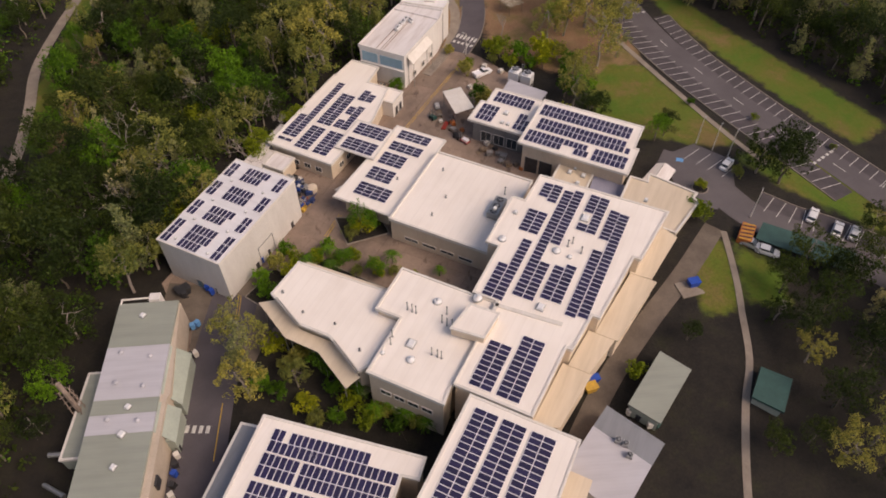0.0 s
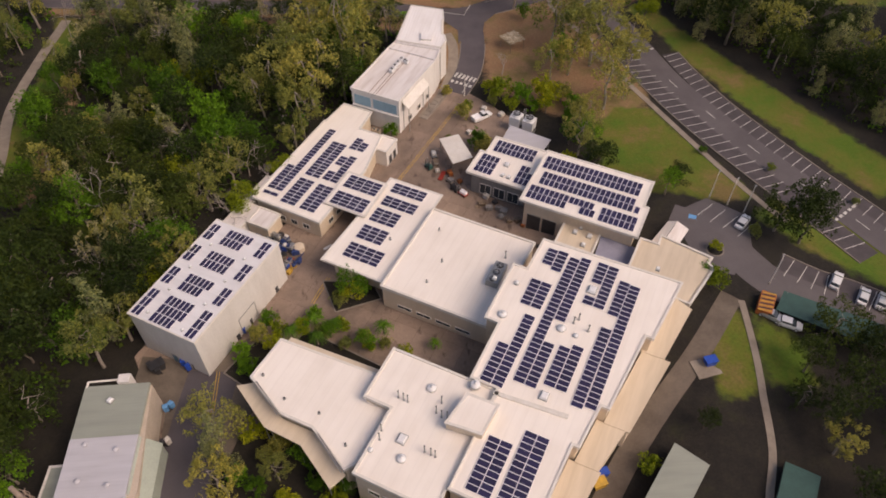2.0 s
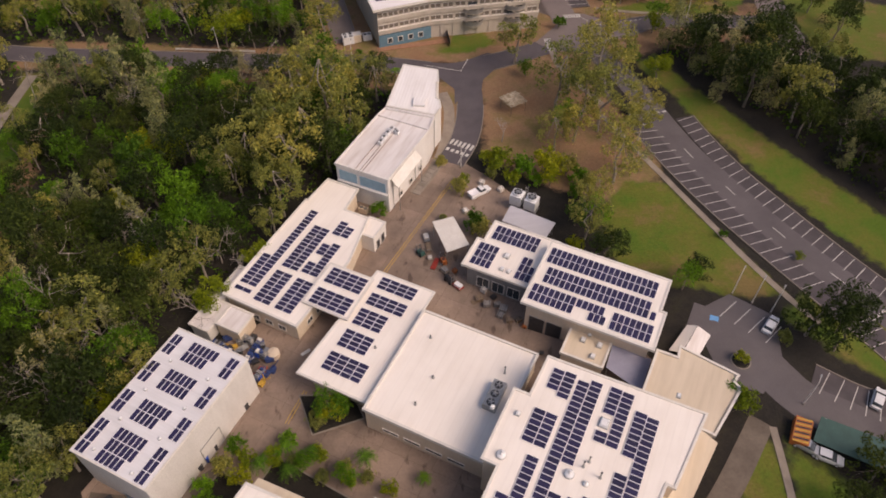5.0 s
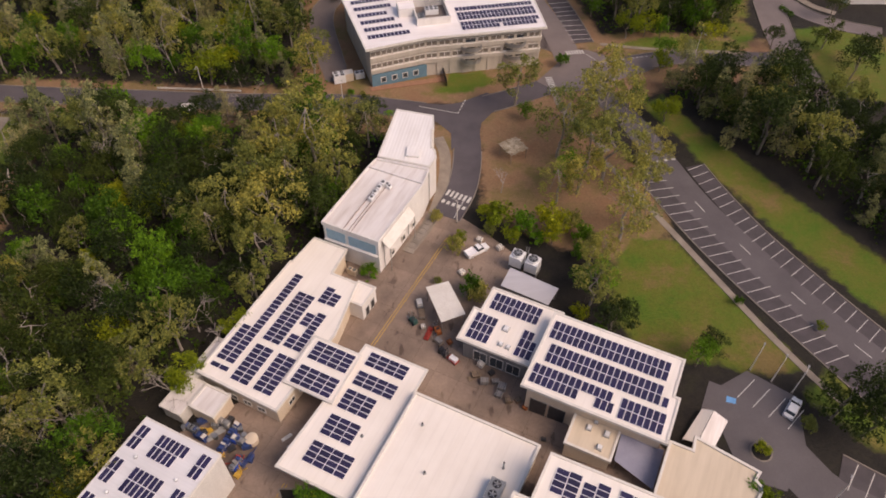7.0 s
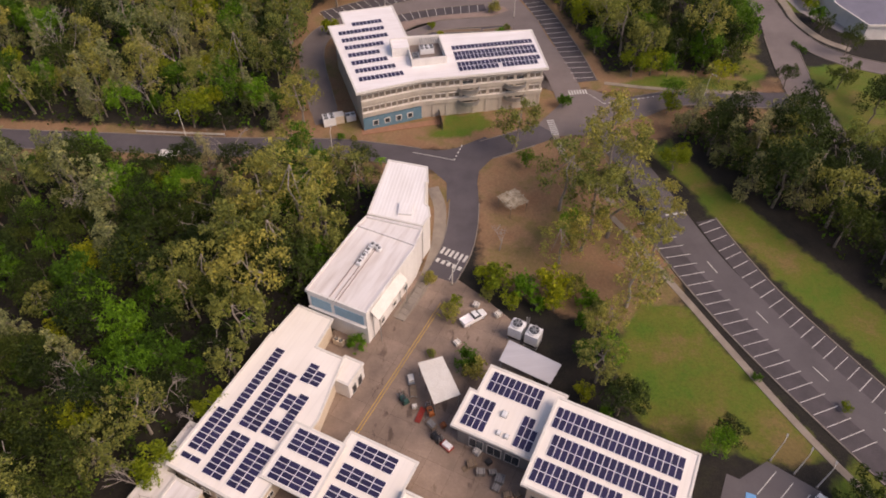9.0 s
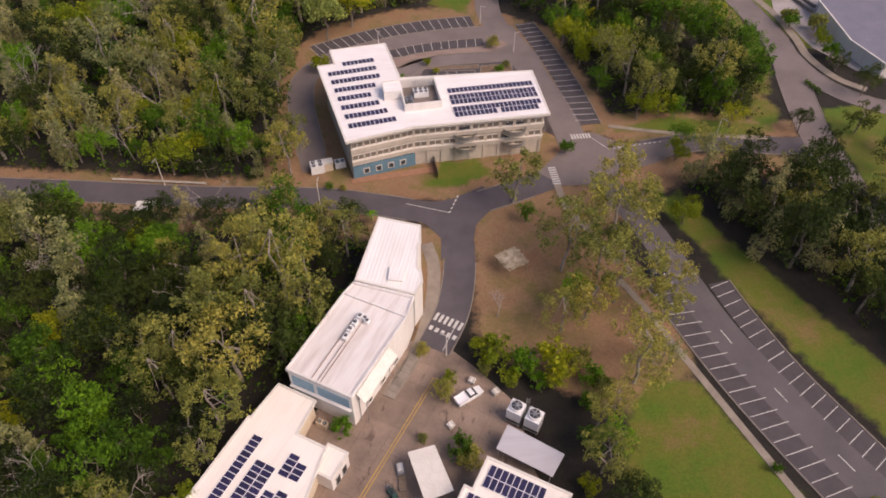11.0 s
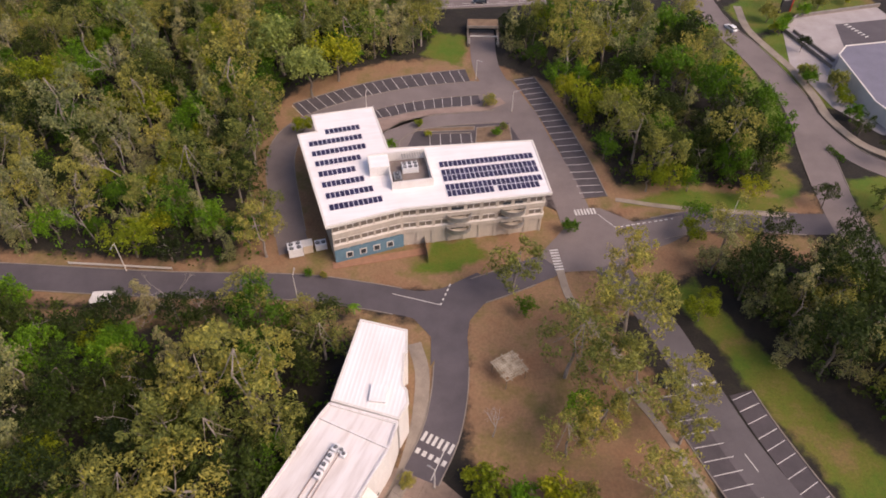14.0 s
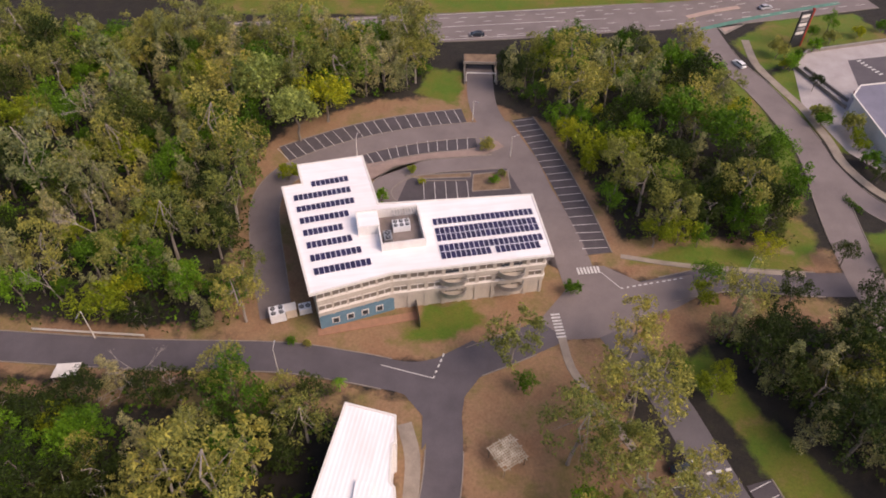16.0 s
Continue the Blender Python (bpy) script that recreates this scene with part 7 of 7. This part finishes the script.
for x, y, k, mat in ((-0.4, 128.0, 1.0, FASCIA), (4.4, 124.6, 1.1, ORANGE),
                     (9.8, 119.8, 1.4, FASCIA), (8.8, 117.8, 1.5, TIMBER), (10.3, 116.4, 1.7, GREY_BOX), (12.2, 116.4, 1.5, GREY_BOX), (13.2, 115.2, 1.8, GREY_BOX), (12.6, 113.9, 1.5, GREY_BOX), (14.2, 112.8, 1.6, TIMBER), (15.8, 112.8, 1.4, TIMBER),
                     (6.8, 141.0, 1.4, FASCIA), (14.5, 147.4, 1.5, FASCIA), (10.5, 149.6, 1.4, FASCIA), (11.6, 118.2, 1.2, DARK), (19.3, 105.6, 1.0, DARK), (16.8, 111.4, 1.1, ORANGE)):
    k *= 0.78
    crate(x, y, r5.uniform(-40, 40), k, k * r5.uniform(0.7, 1.0), k * r5.uniform(0.5, 0.8), mat, "strapped crate of workshop material in the yard")
for i, (x, y) in enumerate(((-32.3, 108.5), (-31.4, 108.9), (-29.5, 107.3), (-30.9, 106.3), (-29.9, 105.6), (-28.6, 106.2), (-30.2, 104.0), (-27.8, 104.4), (-31.6, 103.9), (-36.8, 107.6), (-35.2, 106.4), (-38.6, 107.6), (-28.8, 100.8), (-33.6, 108.0), (-33.2, 106.0), (-36.0, 108.8))):
    mats = (NAVY, DARK, DARK, GREY_BOX, BLUE, METAL, DARK, NAVY)
    mat = mats[i % 8]
    if i % 3 == 2:
        t = thing("drum", x, y, 0.03, "steel drum among the stored equipment", "drum", "drums")
        bm = bmesh.new()
        tube(bm, (x, y, 0.03), (x, y, 0.95), 0.42, 0.42, 14)
        part("body", bm, mat, t)
        bm = bmesh.new()
        for h in (0.03, 0.33, 0.63, 0.92):
            tube(bm, (x, y, h), (x, y, h + 0.05), 0.45, 0.45, 14)
        part("hoop", bm, METAL, t)
    else:
        crate(x, y, r5.uniform(0, 90), r5.uniform(0.9, 1.5), r5.uniform(0.8, 1.2), r5.uniform(0.5, 1.1), mat, "blue and grey equipment box stored in the yard")
for x, y, mat, label in ((-29.0, 102.3, RED, "red tubular machine frame lying in the yard"), (-26.9, 102.3, NAVY, "blue tubular machine frame in the yard"), (-31.8, 103.0, YELLOW, "yellow tubular stand in the yard"), (-28.4, 99.7, YELLOW, "yellow tubular stand in the yard"), (-34.4, 107.0, YELLOW, "yellow tubular stand in the yard")):
    t = thing("machine_frame", x, y, 0.03, label, "machine", "machine frames")
    for k in range(5):
        bm = bmesh.new()
        a = Vector((x + r5.uniform(-1, 1), y + r5.uniform(-0.8, 0.8), 0.05))
        b = a + Vector((r5.uniform(-1.2, 1.2), r5.uniform(-1.0, 1.0), r5.uniform(0.4, 1.5)))
        tube(bm, a, b, 0.09, 0.09, 6)
        part("tube", bm, mat, t)
    bm = bmesh.new()
    box(bm, pose(x, y, 0.0, 0, 0, r5.uniform(0, 90)), 1.1, 0.8, 0.7)
    part("base", bm, mat, t)
tank = thing("round_tank", -27.4, 104.6, 0.03, "round cream tank lid in the yard", "tank")
bm = bmesh.new()
tube(bm, (-27.2, 105.4, 0.03), (-27.2, 105.4, 1.2), 1.0, 1.0, 20)
tube(bm, (-27.2, 105.4, 1.2), (-27.2, 105.4, 1.4), 1.05, 0.3, 20)
part("shell", bm, WALL_CREAM, tank)
for x, y, mat in ((-48.9, 78.8, DARK), (-47.2, 77.7, DARK), (-42.4, 78.4, BLUE), (-43.4, 79.4, BLUE), (-41.4, 78.9, DARK), (-35.1, 84.7, DARK), (-34.5, 86.0, BLUE), (-33.6, 88.0, DARK), (-32.0, 92.2, DARK), (-30.2, 95.2, DARK), (-44.1, 70.7, LIGHT_BLUE), (-43.4, 71.3, LIGHT_BLUE), (-42.9, 64.7, DARK),
                  (-42.3, 65.0, FASCIA), (-42.5, 62.9, BLUE), (-41.0, 47.9, DARK), (-40.9, 46.7, FASCIA), (-40.8, 45.3, DARK), (-40.6, 43.8, BLUE), (-40.4, 42.0, DARK), (-40.2, 40.4, FASCIA), (30.7, 52.2, DARK), (31.8, 52.4, RED), (32.2, 50.9, FASCIA), (33.3, 50.9, CARPORT_GREEN), (29.4, 53.2, FASCIA)):
    bin_(x, y, r5.uniform(0, 360), mat, "plastic wheelie bin standing beside a wall", 1.25)
for x, y, rz, mat, label, k in ((24.0, 57.8, 20, YELLOW, "orange-yellow waste skip beside the lane", 1.1), (24.8, 59.4, 20, BLUE, "small blue waste skip", 0.9), (44.5, 77.0, 15, BLUE, "blue waste skip on a concrete slab", 1.05), (27.3, 64.4, 30, DARK, "dark waste skip beside the lane", 1.1), (-47.6, 78.6, 40, DARK, "dark open skip beside the white block", 1.3)):
    z = gz(x, y) + 0.05
    t = thing("waste_skip", x, y, z, label, "skip", "skips", rz=rz)
    m = pose(x, y, z, 0, 0, rz)
    bm = bmesh.new()
    vs = [bm.verts.new(m @ Vector(c)) for c in ((-0.7 * k, -0.6 * k, 0), (0.7 * k, -0.6 * k, 0), (0.7 * k, 0.6 * k, 0), (-0.7 * k, 0.6 * k, 0), (-0.95 * k, -0.65 * k, 1.1 * k), (0.95 * k, -0.65 * k, 1.1 * k), (0.95 * k, 0.65 * k, 1.1 * k), (-0.95 * k, 0.65 * k, 1.1 * k))]
    for q in ((3, 2, 1, 0), (4, 5, 6, 7), (0, 1, 5, 4), (1, 2, 6, 5), (2, 3, 7, 6), (3, 0, 4, 7)):
        bm.faces.new([vs[i] for i in q])
    part("body", bm, mat, t)
    bm = bmesh.new()
    box(bm, m @ pose(0, 0, 1.1 * k), 2.0 * k, 1.4 * k, 0.1)
    part("lid", bm, mat, t)
slabt = thing("concrete_slab", 43.6, 76.2, gz(43.6, 76.2), "small pale concrete slab under a skip", "slab")
bm = bmesh.new()
box(bm, pose(43.8, 76.2, gz(43.6, 76.2) - 0.1, 0, 0, 15), 4.2, 3.4, 0.18)
part("paving", bm, PATH, slabt)
# striped container at the carport
cz = gz(57.3, 88.7)
cont = thing("hoarding_box", 57.3, 88.8, cz, "orange site box with yellow and black stripes on its top", "container", rz=-28)
m = pose(57.3, 88.8, cz, 0, 0, -28)
bm = bmesh.new()
box(bm, m, 2.5, 4.6, 1.6)
part("body", bm, ORANGE, cont)
for k in range(9):
    bm = bmesh.new()
    box(bm, m @ pose(0, -2.05 + 0.51 * k, 1.6, 0, 0, 12), 2.3, 0.27, 0.05)
    part("stripe", bm, YELLOW if k % 2 == 0 else DARK, cont)
isl = thing("planter_island", 52.2, 102.4, gz(52.2, 102.4), "oval kerbed island with a shrub", "planter")
bm = bmesh.new()
iz = gz(52.2, 102.4)
tube(bm, (52.2, 102.4, iz - 0.2), (52.2, 102.4, iz + 0.2), 1.7, 1.7, 24)
part("kerb", bm, KERB, isl)
bm = bmesh.new()
tube(bm, (52.2, 102.4, iz + 0.2), (52.2, 102.4, iz + 0.24), 1.45, 1.45, 24)
part("soil", bm, gm, isl)
mat_b = thing("disabled_bay_mark", 50.4, 111.8, gz(50.4, 111.8), "light blue painted square on the asphalt", "road marking")
bm = bmesh.new()
box(bm, pose(50.4, 111.8, gz(50.4, 111.8) + 0.07, 0, 0, -20), 1.5, 1.3, 0.03)
part("paint", bm, LIGHT_BLUE, mat_b)


def street_lamp(x, y, h, arm, rz, label="slender galvanised lamp post"):
    z = gz(x, y)
    t = thing("street_lamp", x, y, z, label, "street lamp", "lamp posts", rz=rz)
    bm = bmesh.new()
    tube(bm, (x, y, z - 0.2), (x, y, z + h), 0.11, 0.06, 8)
    part("pole", bm, FASCIA, t)
    d = Vector((math.cos(radians(rz)), math.sin(radians(rz)), 0))
    top = Vector((x, y, z + h))
    bm = bmesh.new()
    tube(bm, top, top + d * arm + Vector((0, 0, 0.25)), 0.05, 0.04, 6)
    part("arm", bm, FASCIA, t)
    bm = bmesh.new()
    box(bm, Matrix.Translation(top + d * arm + Vector((0, 0, 0.18))) @ pose(0, 0, 0, 0, 0, rz), 0.7, 0.28, 0.12, 0, 0.8)
    part("lamp_head", bm, METAL, t)
    bm = bmesh.new()
    tube(bm, (x, y, z - 0.1), (x, y, z + 0.25), 0.24, 0.2, 10)
    part("footing", bm, KERB, t)


for x, y, h, arm, rz in ((55.6, 118.2, 6.5, 0.9, 55), (58.6, 116, 6.5, 0.9, 55), (61.4, 113.9, 6.5, 0.9, 55), (60.2, 94.6, 6.5, 1.2, 60), (15.6, 272.6, 6, 1.4, -40), (-21.1, 192.2, 8, 1.6, 90), (-57, 200, 8, 1.6, -90), (24.5, 257.5, 6, 1.6, 20), (6.0, 155.0, 6, 1.0, 150), (-13, 256.0, 6, 1.4, 80), (70.5, 218, 7, 1.4, -60)):
    street_lamp(x, y, h, arm, rz)
rail = thing("guard_rail", -58, 201, 0, "white steel guard rail beside the road", "guard rail")
for k in range(11):
    p = Vector((-69, 201.7)).lerp(Vector((-48, 200.6)), k / 10)
    bm = bmesh.new()
    box(bm, pose(p.x, p.y, -0.1, 0, 0, -3), 0.12, 0.16, 0.85)
    part("post", bm, METAL, rail)
for z in (0.45, 0.75):
    bm = bmesh.new()
    slab_along(bm, (-69.2, 201.6), (-47.8, 200.5), 0, 1, z, z + 0.2, 0.08, 0.16)
    part("beam", bm, FASCIA, rail)
# lattice-roofed gazebo on the dirt
GZ_ = frame_at(18.9, 176.3, 33)
gaz = thing("gazebo", 18.9, 176.3, 0, "weathered gazebo with a patchy lattice roof", "gazebo", rz=33)
for sx in (-1, 1):
    for sy in (-1, 1):
        bm = bmesh.new()
        p = GZ_(sx * 2.1, sy * 2.1)
        tube(bm, (*p, -0.2), (*p, 2.9), 0.09, 0.09, 8)
        part("post", bm, TIMBER, gaz)
LATTICE = worn("weathered_lattice", (0.62, 0.54, 0.42), (0.20, 0.16, 0.10), 0.9, 3, 0.9)
for k in range(12):
    bm = bmesh.new()
    box(bm, pose(*GZ_(-2.3 + k * 0.42, 0.35 * math.sin(k * 2.3)), 2.9, 0, 0, 33), 0.2, 4.9 - 1.1 * (k % 4 == 1), 0.06)
    part("slat", bm, LATTICE, gaz)
    bm = bmesh.new()
    box(bm, pose(*GZ_(0.4 * math.sin(k * 1.7), -2.3 + k * 0.42), 2.97, 0, 0, 33), 4.9 - 1.4 * (k % 3 == 1), 0.18, 0.06)
    part("slat", bm, LATTICE, gaz)
# stack, ducts and gutter pipe of the long shed
stack = thing("lattice_stack", -57, 53, 0, "rusty lattice tower with an exhaust stack", "stack")
RUST = worn("rusty_steel", (0.40, 0.31, 0.25), (0.24, 0.18, 0.14), 1, 5, 0.8)
for sx in (-0.8, 0.8):
    for sy in (-0.8, 0.8):
        bm = bmesh.new()
        tube(bm, (-57 + sx, 53 + sy, -0.2), (-57 + sx * 0.6, 53 + sy * 0.6, 9.5), 0.09, 0.07, 6)
        part("leg", bm, RUST, stack)
for k in range(6):
    z = 0.8 + 1.5 * k
    for a, b in (((-0.75, -0.75), (0.75, -0.75)), ((0.75, -0.75), (0.75, 0.75)), ((0.75, 0.75), (-0.75, 0.75)), ((-0.75, 0.75), (-0.75, -0.75))):
        bm = bmesh.new()
        tube(bm, (-57 + a[0], 53 + a[1], z), (-57 + b[0], 53 + b[1], z + 1.4), 0.05, 0.05, 5)
        part("brace", bm, RUST, stack)
bm = bmesh.new()
tube(bm, (-57, 53, 3), (-57, 53, 11.5), 0.4, 0.34, 14)
part("flue", bm, RUST, stack)
for a, b, r in (((-59.6, 46.0, 2.5), (-54.4, 46.2, 2.7), 0.4), ((-58.6, 41.4, 2.5), (-54.6, 39.4, 3.2), 0.35)):
    t = thing("duct", a[0], a[1], 0.0, "round galvanised duct beside the shed", "duct", "ducts")
    bm = bmesh.new()
    tube(bm, a, b, r, r, 14)
    part("pipe", bm, METAL, t)
    for q in (0.25, 0.75):
        p = Vector(a).lerp(Vector(b), q)
        bm = bmesh.new()
        tube(bm, (p.x, p.y, -0.2), (p.x, p.y, p.z), 0.07, 0.07, 6)
        part("stand", bm, METAL, t)
gp = thing("gutter_pipe", *L1(-3, 0.5), 6.5, "white overflow pipe along the shed end", "pipe")
for a, b in (((-4.8, 0.1, 6.4), (-4.6, 0.9, 6.8)), ((-4.6, 0.9, 6.8), (-0.2, 1.0, 6.8))):
    bm = bmesh.new()
    tube(bm, (*L1(a[0], a[1]), a[2]), (*L1(b[0], b[1]), b[2]), 0.16, 0.16, 10)
    part("pipe", bm, FASCIA, gp)
wt = thing("water_tank", *L1(1.0, 1.4), 0, "cream tank box at the shed end", "tank")
bm = bmesh.new()
box(bm, pose(*L1(0.8, 1.2), -0.1, 0, 0, 5), 1.8, 1.5, 7.0)
part("body", bm, WALL_BRIGHT, wt)

# ---- underpass ----
up = thing("underpass", 18.2, 300, 0, "concrete underpass portal where the office road dips below the main road", "bridge")
for x in (13.8, 22.6):
    bm = bmesh.new()
    box(bm, pose(x, 299.4, -0.2), 0.6, 4.4, 2.6)
    part("abutment", bm, KERB, up)
    bm = bmesh.new()
    box(bm, pose(x, 293.5, -0.2), 0.5, 7, 1.1)
    part("wing_wall", bm, KERB, up)
bm = bmesh.new()
box(bm, pose(18.2, 299.4, 2.4), 9.0, 4.4, 0.35)
part("deck", bm, MULCH, up, "soil-covered concrete deck")
bm = bmesh.new()
box(bm, pose(18.2, 297.1, 2.2), 9.6, 0.3, 0.7)
part("parapet", bm, KERB, up, "pale concrete parapet")
bm = bmesh.new()
box(bm, pose(18.2, 291.6, 2.5), 8.0, 0.25, 0.25)
for sx in (-4, 4):
    tube(bm, (18.2 + sx, 291.6, -0.1), (18.2 + sx, 291.6, 2.6), 0.1, 0.1, 8)
part("height_bar", bm, FASCIA, up, "pale height limit bar on posts")

# ---- shops across the street ----
PALE_PAVE = worn("pale_paving", (0.44, 0.40, 0.39), (0.34, 0.30, 0.29), 0.2, 4, 0.9)
pad("shop_forecourt", [(106, 284), (110, 302), (117, 311), (146, 319), (150, 300), (150, 250), (118, 250), (110, 262)], PALE_PAVE, "pale concrete forecourt of the shops", 0.04, 2)
pad("shop_car_park", [(128, 307), (146, 311), (150, 296), (136, 284), (124, 286)], ASPHALT, "asphalt car park of the shops", 0.07, 2)
crossing((131, 307.4), (135, 299), 1.6, 7, 0.5, 0.12)
building("shop", "low shop with a flat grey metal roof", [(117, 281), (121, 286), (150, 292), (150, 246), (122, 246), (117.5, 258)], 4.6, WALL_BRIGHT, ROOF_SHOP, eave=0.6, rim=0.2, category="shop")
for a, b, h in (((110.2, 302.4), (117, 281.5), 1.1), ((113.2, 302), (119, 285), 0.9), ((117, 311), (147, 319.5), 1.0), ((110.2, 302.4), (117, 311), 0.9)):
    t = thing("retaining_wall", a[0], a[1], 0, "low grey concrete retaining wall", "wall", "retaining walls")
    bm = bmesh.new()
    slab_along(bm, a, b, 0, 1, -0.2, h, -0.18, 0.18)
    part("wall", bm, KERB, t)
    bm = bmesh.new()
    slab_along(bm, a, b, 0, 1, h, h + 0.08, -0.25, 0.25)
    part("coping", bm, GREY_BOX, t)
pyl = thing("sign_pylon", 114.4, 314.6, 0, "tall dark sign pylon with a red edge and pale panels", "sign", rz=65)
m = pose(114.4, 314.6, 0, 0, 0, 20)
bm = bmesh.new()
box(bm, m, 4.0, 0.5, 11.5)
part("board", bm, DARK, pyl)
bm = bmesh.new()
box(bm, m @ pose(2.2, 0, 0), 0.5, 0.7, 12)
part("edge_post", bm, RED, pyl)
for k in range(5):
    bm = bmesh.new()
    box(bm, m @ pose(-0.2, -0.28, 4.2 + 1.35 * k), 2.8, 0.08, 0.95)
    part("panel", bm, GREY_BOX if k % 2 else FASCIA, pyl)
med = thing("traffic_island", 88, 307, 0, "planted median strip with a pale kerb", "traffic island")
line = spline([(85.4, 316), (87.2, 308), (90.0, 298.4)], 1.5)
bm = bmesh.new()
ribbon(bm, line, -1.0, 1.0, 0.22, 2, 0.3)
part("kerb", bm, KERB, med)
hedge = tagged(new("hedge", leaf_mesh("hedge", *leaf_cloud(np.random.RandomState(8), np.array([(p.x, p.y, 0.4) for p in line]), np.full(len(line), 0.6), 400, 0.35), LEAF_OLIVE)), "low clipped hedge on the median", "hedge", kind="stuff")
hd = tagged(new("hedge", leaf_mesh("hedge", *leaf_cloud(np.random.RandomState(9), np.array([(101.9 + 0.34 * k, 243.6 - 0.9 * k, 0.5) for k in range(6)]), np.full(6, 0.8), 300, 0.35), LEAF_GREEN)), "yellow-green clipped hedge on the street island", "hedge", kind="stuff")

bm = bmesh.new()
ribbon(bm, spline([(88.5, 324.2), (104, 331.0), (121, 337.6), (140, 344.4)], 2.0), -0.9, 0.9, 0.075, 2)
tagged(part("cycle_lane", bm, worn("green_lane_paint", (0.10, 0.27, 0.20), (0.07, 0.17, 0.13), 0.5, 6, 0.8), None), "worn green painted cycle lane", "road marking", kind="structure")
isle = worn("pink_concrete", (0.46, 0.33, 0.27), (0.34, 0.25, 0.21), 0.5, 6, 0.85)
med = thing("traffic_island", 96, 336.5, 0, "long pinkish concrete median with a pale kerb", "traffic island")
line = spline([(86.0, 331.8), (96, 336.4), (105, 339.6)], 1.5)
bm = bmesh.new()
ribbon(bm, line, -1.2, 1.2, 0.2, 2, 0.25)
part("kerb", bm, KERB, med)
bm = bmesh.new()
ribbon(bm, line, -1.0, 1.0, 0.215, 2, 0.05)
part("paving", bm, isle, med)
med = thing("traffic_island", 97, 325, 0, "small triangular pinkish traffic island", "traffic island")
tri = [(94.0, 325.0), (95.2, 321.2), (103.4, 327.8)]
bm = bmesh.new()
prism(bm, tri, 0.0, 0.2)
part("kerb", bm, KERB, med)
bm = bmesh.new()
prism(bm, [(95.0, 324.6), (95.8, 322.8), (101.2, 327.0)], 0.1, 0.215)
part("paving", bm, isle, med)

# ---- palms and bare trees ----
def palm_mesh(seed):
    r = np.random.RandomState(seed)
    bm = bmesh.new()
    for k in range(13):
        a, up_ = 6.283 * k / 13 + r.uniform(-0.2, 0.2), r.uniform(0.3, 1.0)
        pts = [Vector((math.cos(a) * s * 1.9, math.sin(a) * s * 1.9, 3.0 + up_ * s - 1.5 * s * s)) for s in (0, 0.25, 0.5, 0.75, 1.0)]
        side = Vector((-math.sin(a), math.cos(a), 0))
        for i in range(4):
            for j in range(3):
                p = pts[i].lerp(pts[i + 1], j / 3)
                for sg in (-1, 1):
                    q = p + side * sg * (0.5 - 0.08 * i) + Vector((0, 0, -0.16)) + (pts[i + 1] - pts[i]) * 0.6
                    e = (pts[i + 1] - pts[i]).normalized() * 0.12
                    bm.faces.new([bm.verts.new(v) for v in (p, p + e, q + e * 0.4, q)])
    me = bpy.data.meshes.new("frond")
    bm.to_mesh(me)
    bm.free()
    me.materials.append(LEAF_GREEN)
    return me


PALM = [palm_mesh(s) for s in (1, 2)]
for i, (x, y, k) in enumerate(((-9.6, 85.6, 1.0), (-22, 87.5, 0.9), (-25.5, 84.6, 1.0), (-18, 86.8, 0.8), (-5.6, 53.0, 1.1), (-2.6, 51.6, 1.2), (-8.2, 55, 1.0), (-11, 53.5, 1.0), (-0.6, 82.6, 0.7), (-13.5, 57.5, 1.0), (-10, 192 - 2.2, 0.8), (-21, 83.4, 1.0))):
    t = thing("palm", x, y, gz(x, y), "small palm with arching green fronds", "palm", "palms")
    bm = bmesh.new()
    tube(bm, (x, y, -0.2), (x, y, 3.0 * k), 0.16, 0.11, 8)
    part("trunk", bm, BARK, t)
    piece("crown", PALM[i % 2], t, pose(x, y, 0, 0, 0, 40 * i) @ Matrix.Scale(k, 4))


def bare_tree(x, y, h, seed):
    r = np.random.RandomState(seed)
    t = thing("bare_tree", x, y, gz(x, y), "dead pale tree with bare branches", "tree", "bare trees")
    bm = bmesh.new()

    def grow(p, d, length, rad, depth):
        e = p + d * length
        tube(bm, p, e, rad, rad * 0.62, 6, caps=depth == 0)
        if depth:
            for _ in range(3):
                grow(e, (d + Vector(r.normal(size=3)) * 0.55).normalized(), length * 0.68, rad * 0.55, depth - 1)

    grow(Vector((x, y, gz(x, y) - 0.2)), Vector((r.uniform(-0.2, 0.2), r.uniform(-0.2, 0.2), 1)).normalized(), h * 0.4, 0.16, 4)
    part("trunk", bm, worn("dead_wood", (0.42, 0.37, 0.33), (0.28, 0.24, 0.21), 0.8, 5, 0.9), t)


for i, (x, y, h) in enumerate(((-95.6, 228, 17), (-78.4, 207.8, 12), (-66.7, 209.1, 12), (-40.9, 126.9, 9), (-36, 123, 6), (-43.9, 188.8, 12), (-96.8, 177.8, 14), (-55.1, 105.9, 13), (15.6, 164.1, 6), (-41, 113, 8), (-43.5, 116, 8), (-39, 163, 14), (-52, 128, 13), (-66, 112, 14), (-85, 246, 17), (-78, 262, 16), (-62, 222, 15), (-30, 280, 14), (-70, 170, 13), (-90, 225, 16), (88, 178, 15), (-60, 96, 12))):
    bare_tree(x, y, h, i)
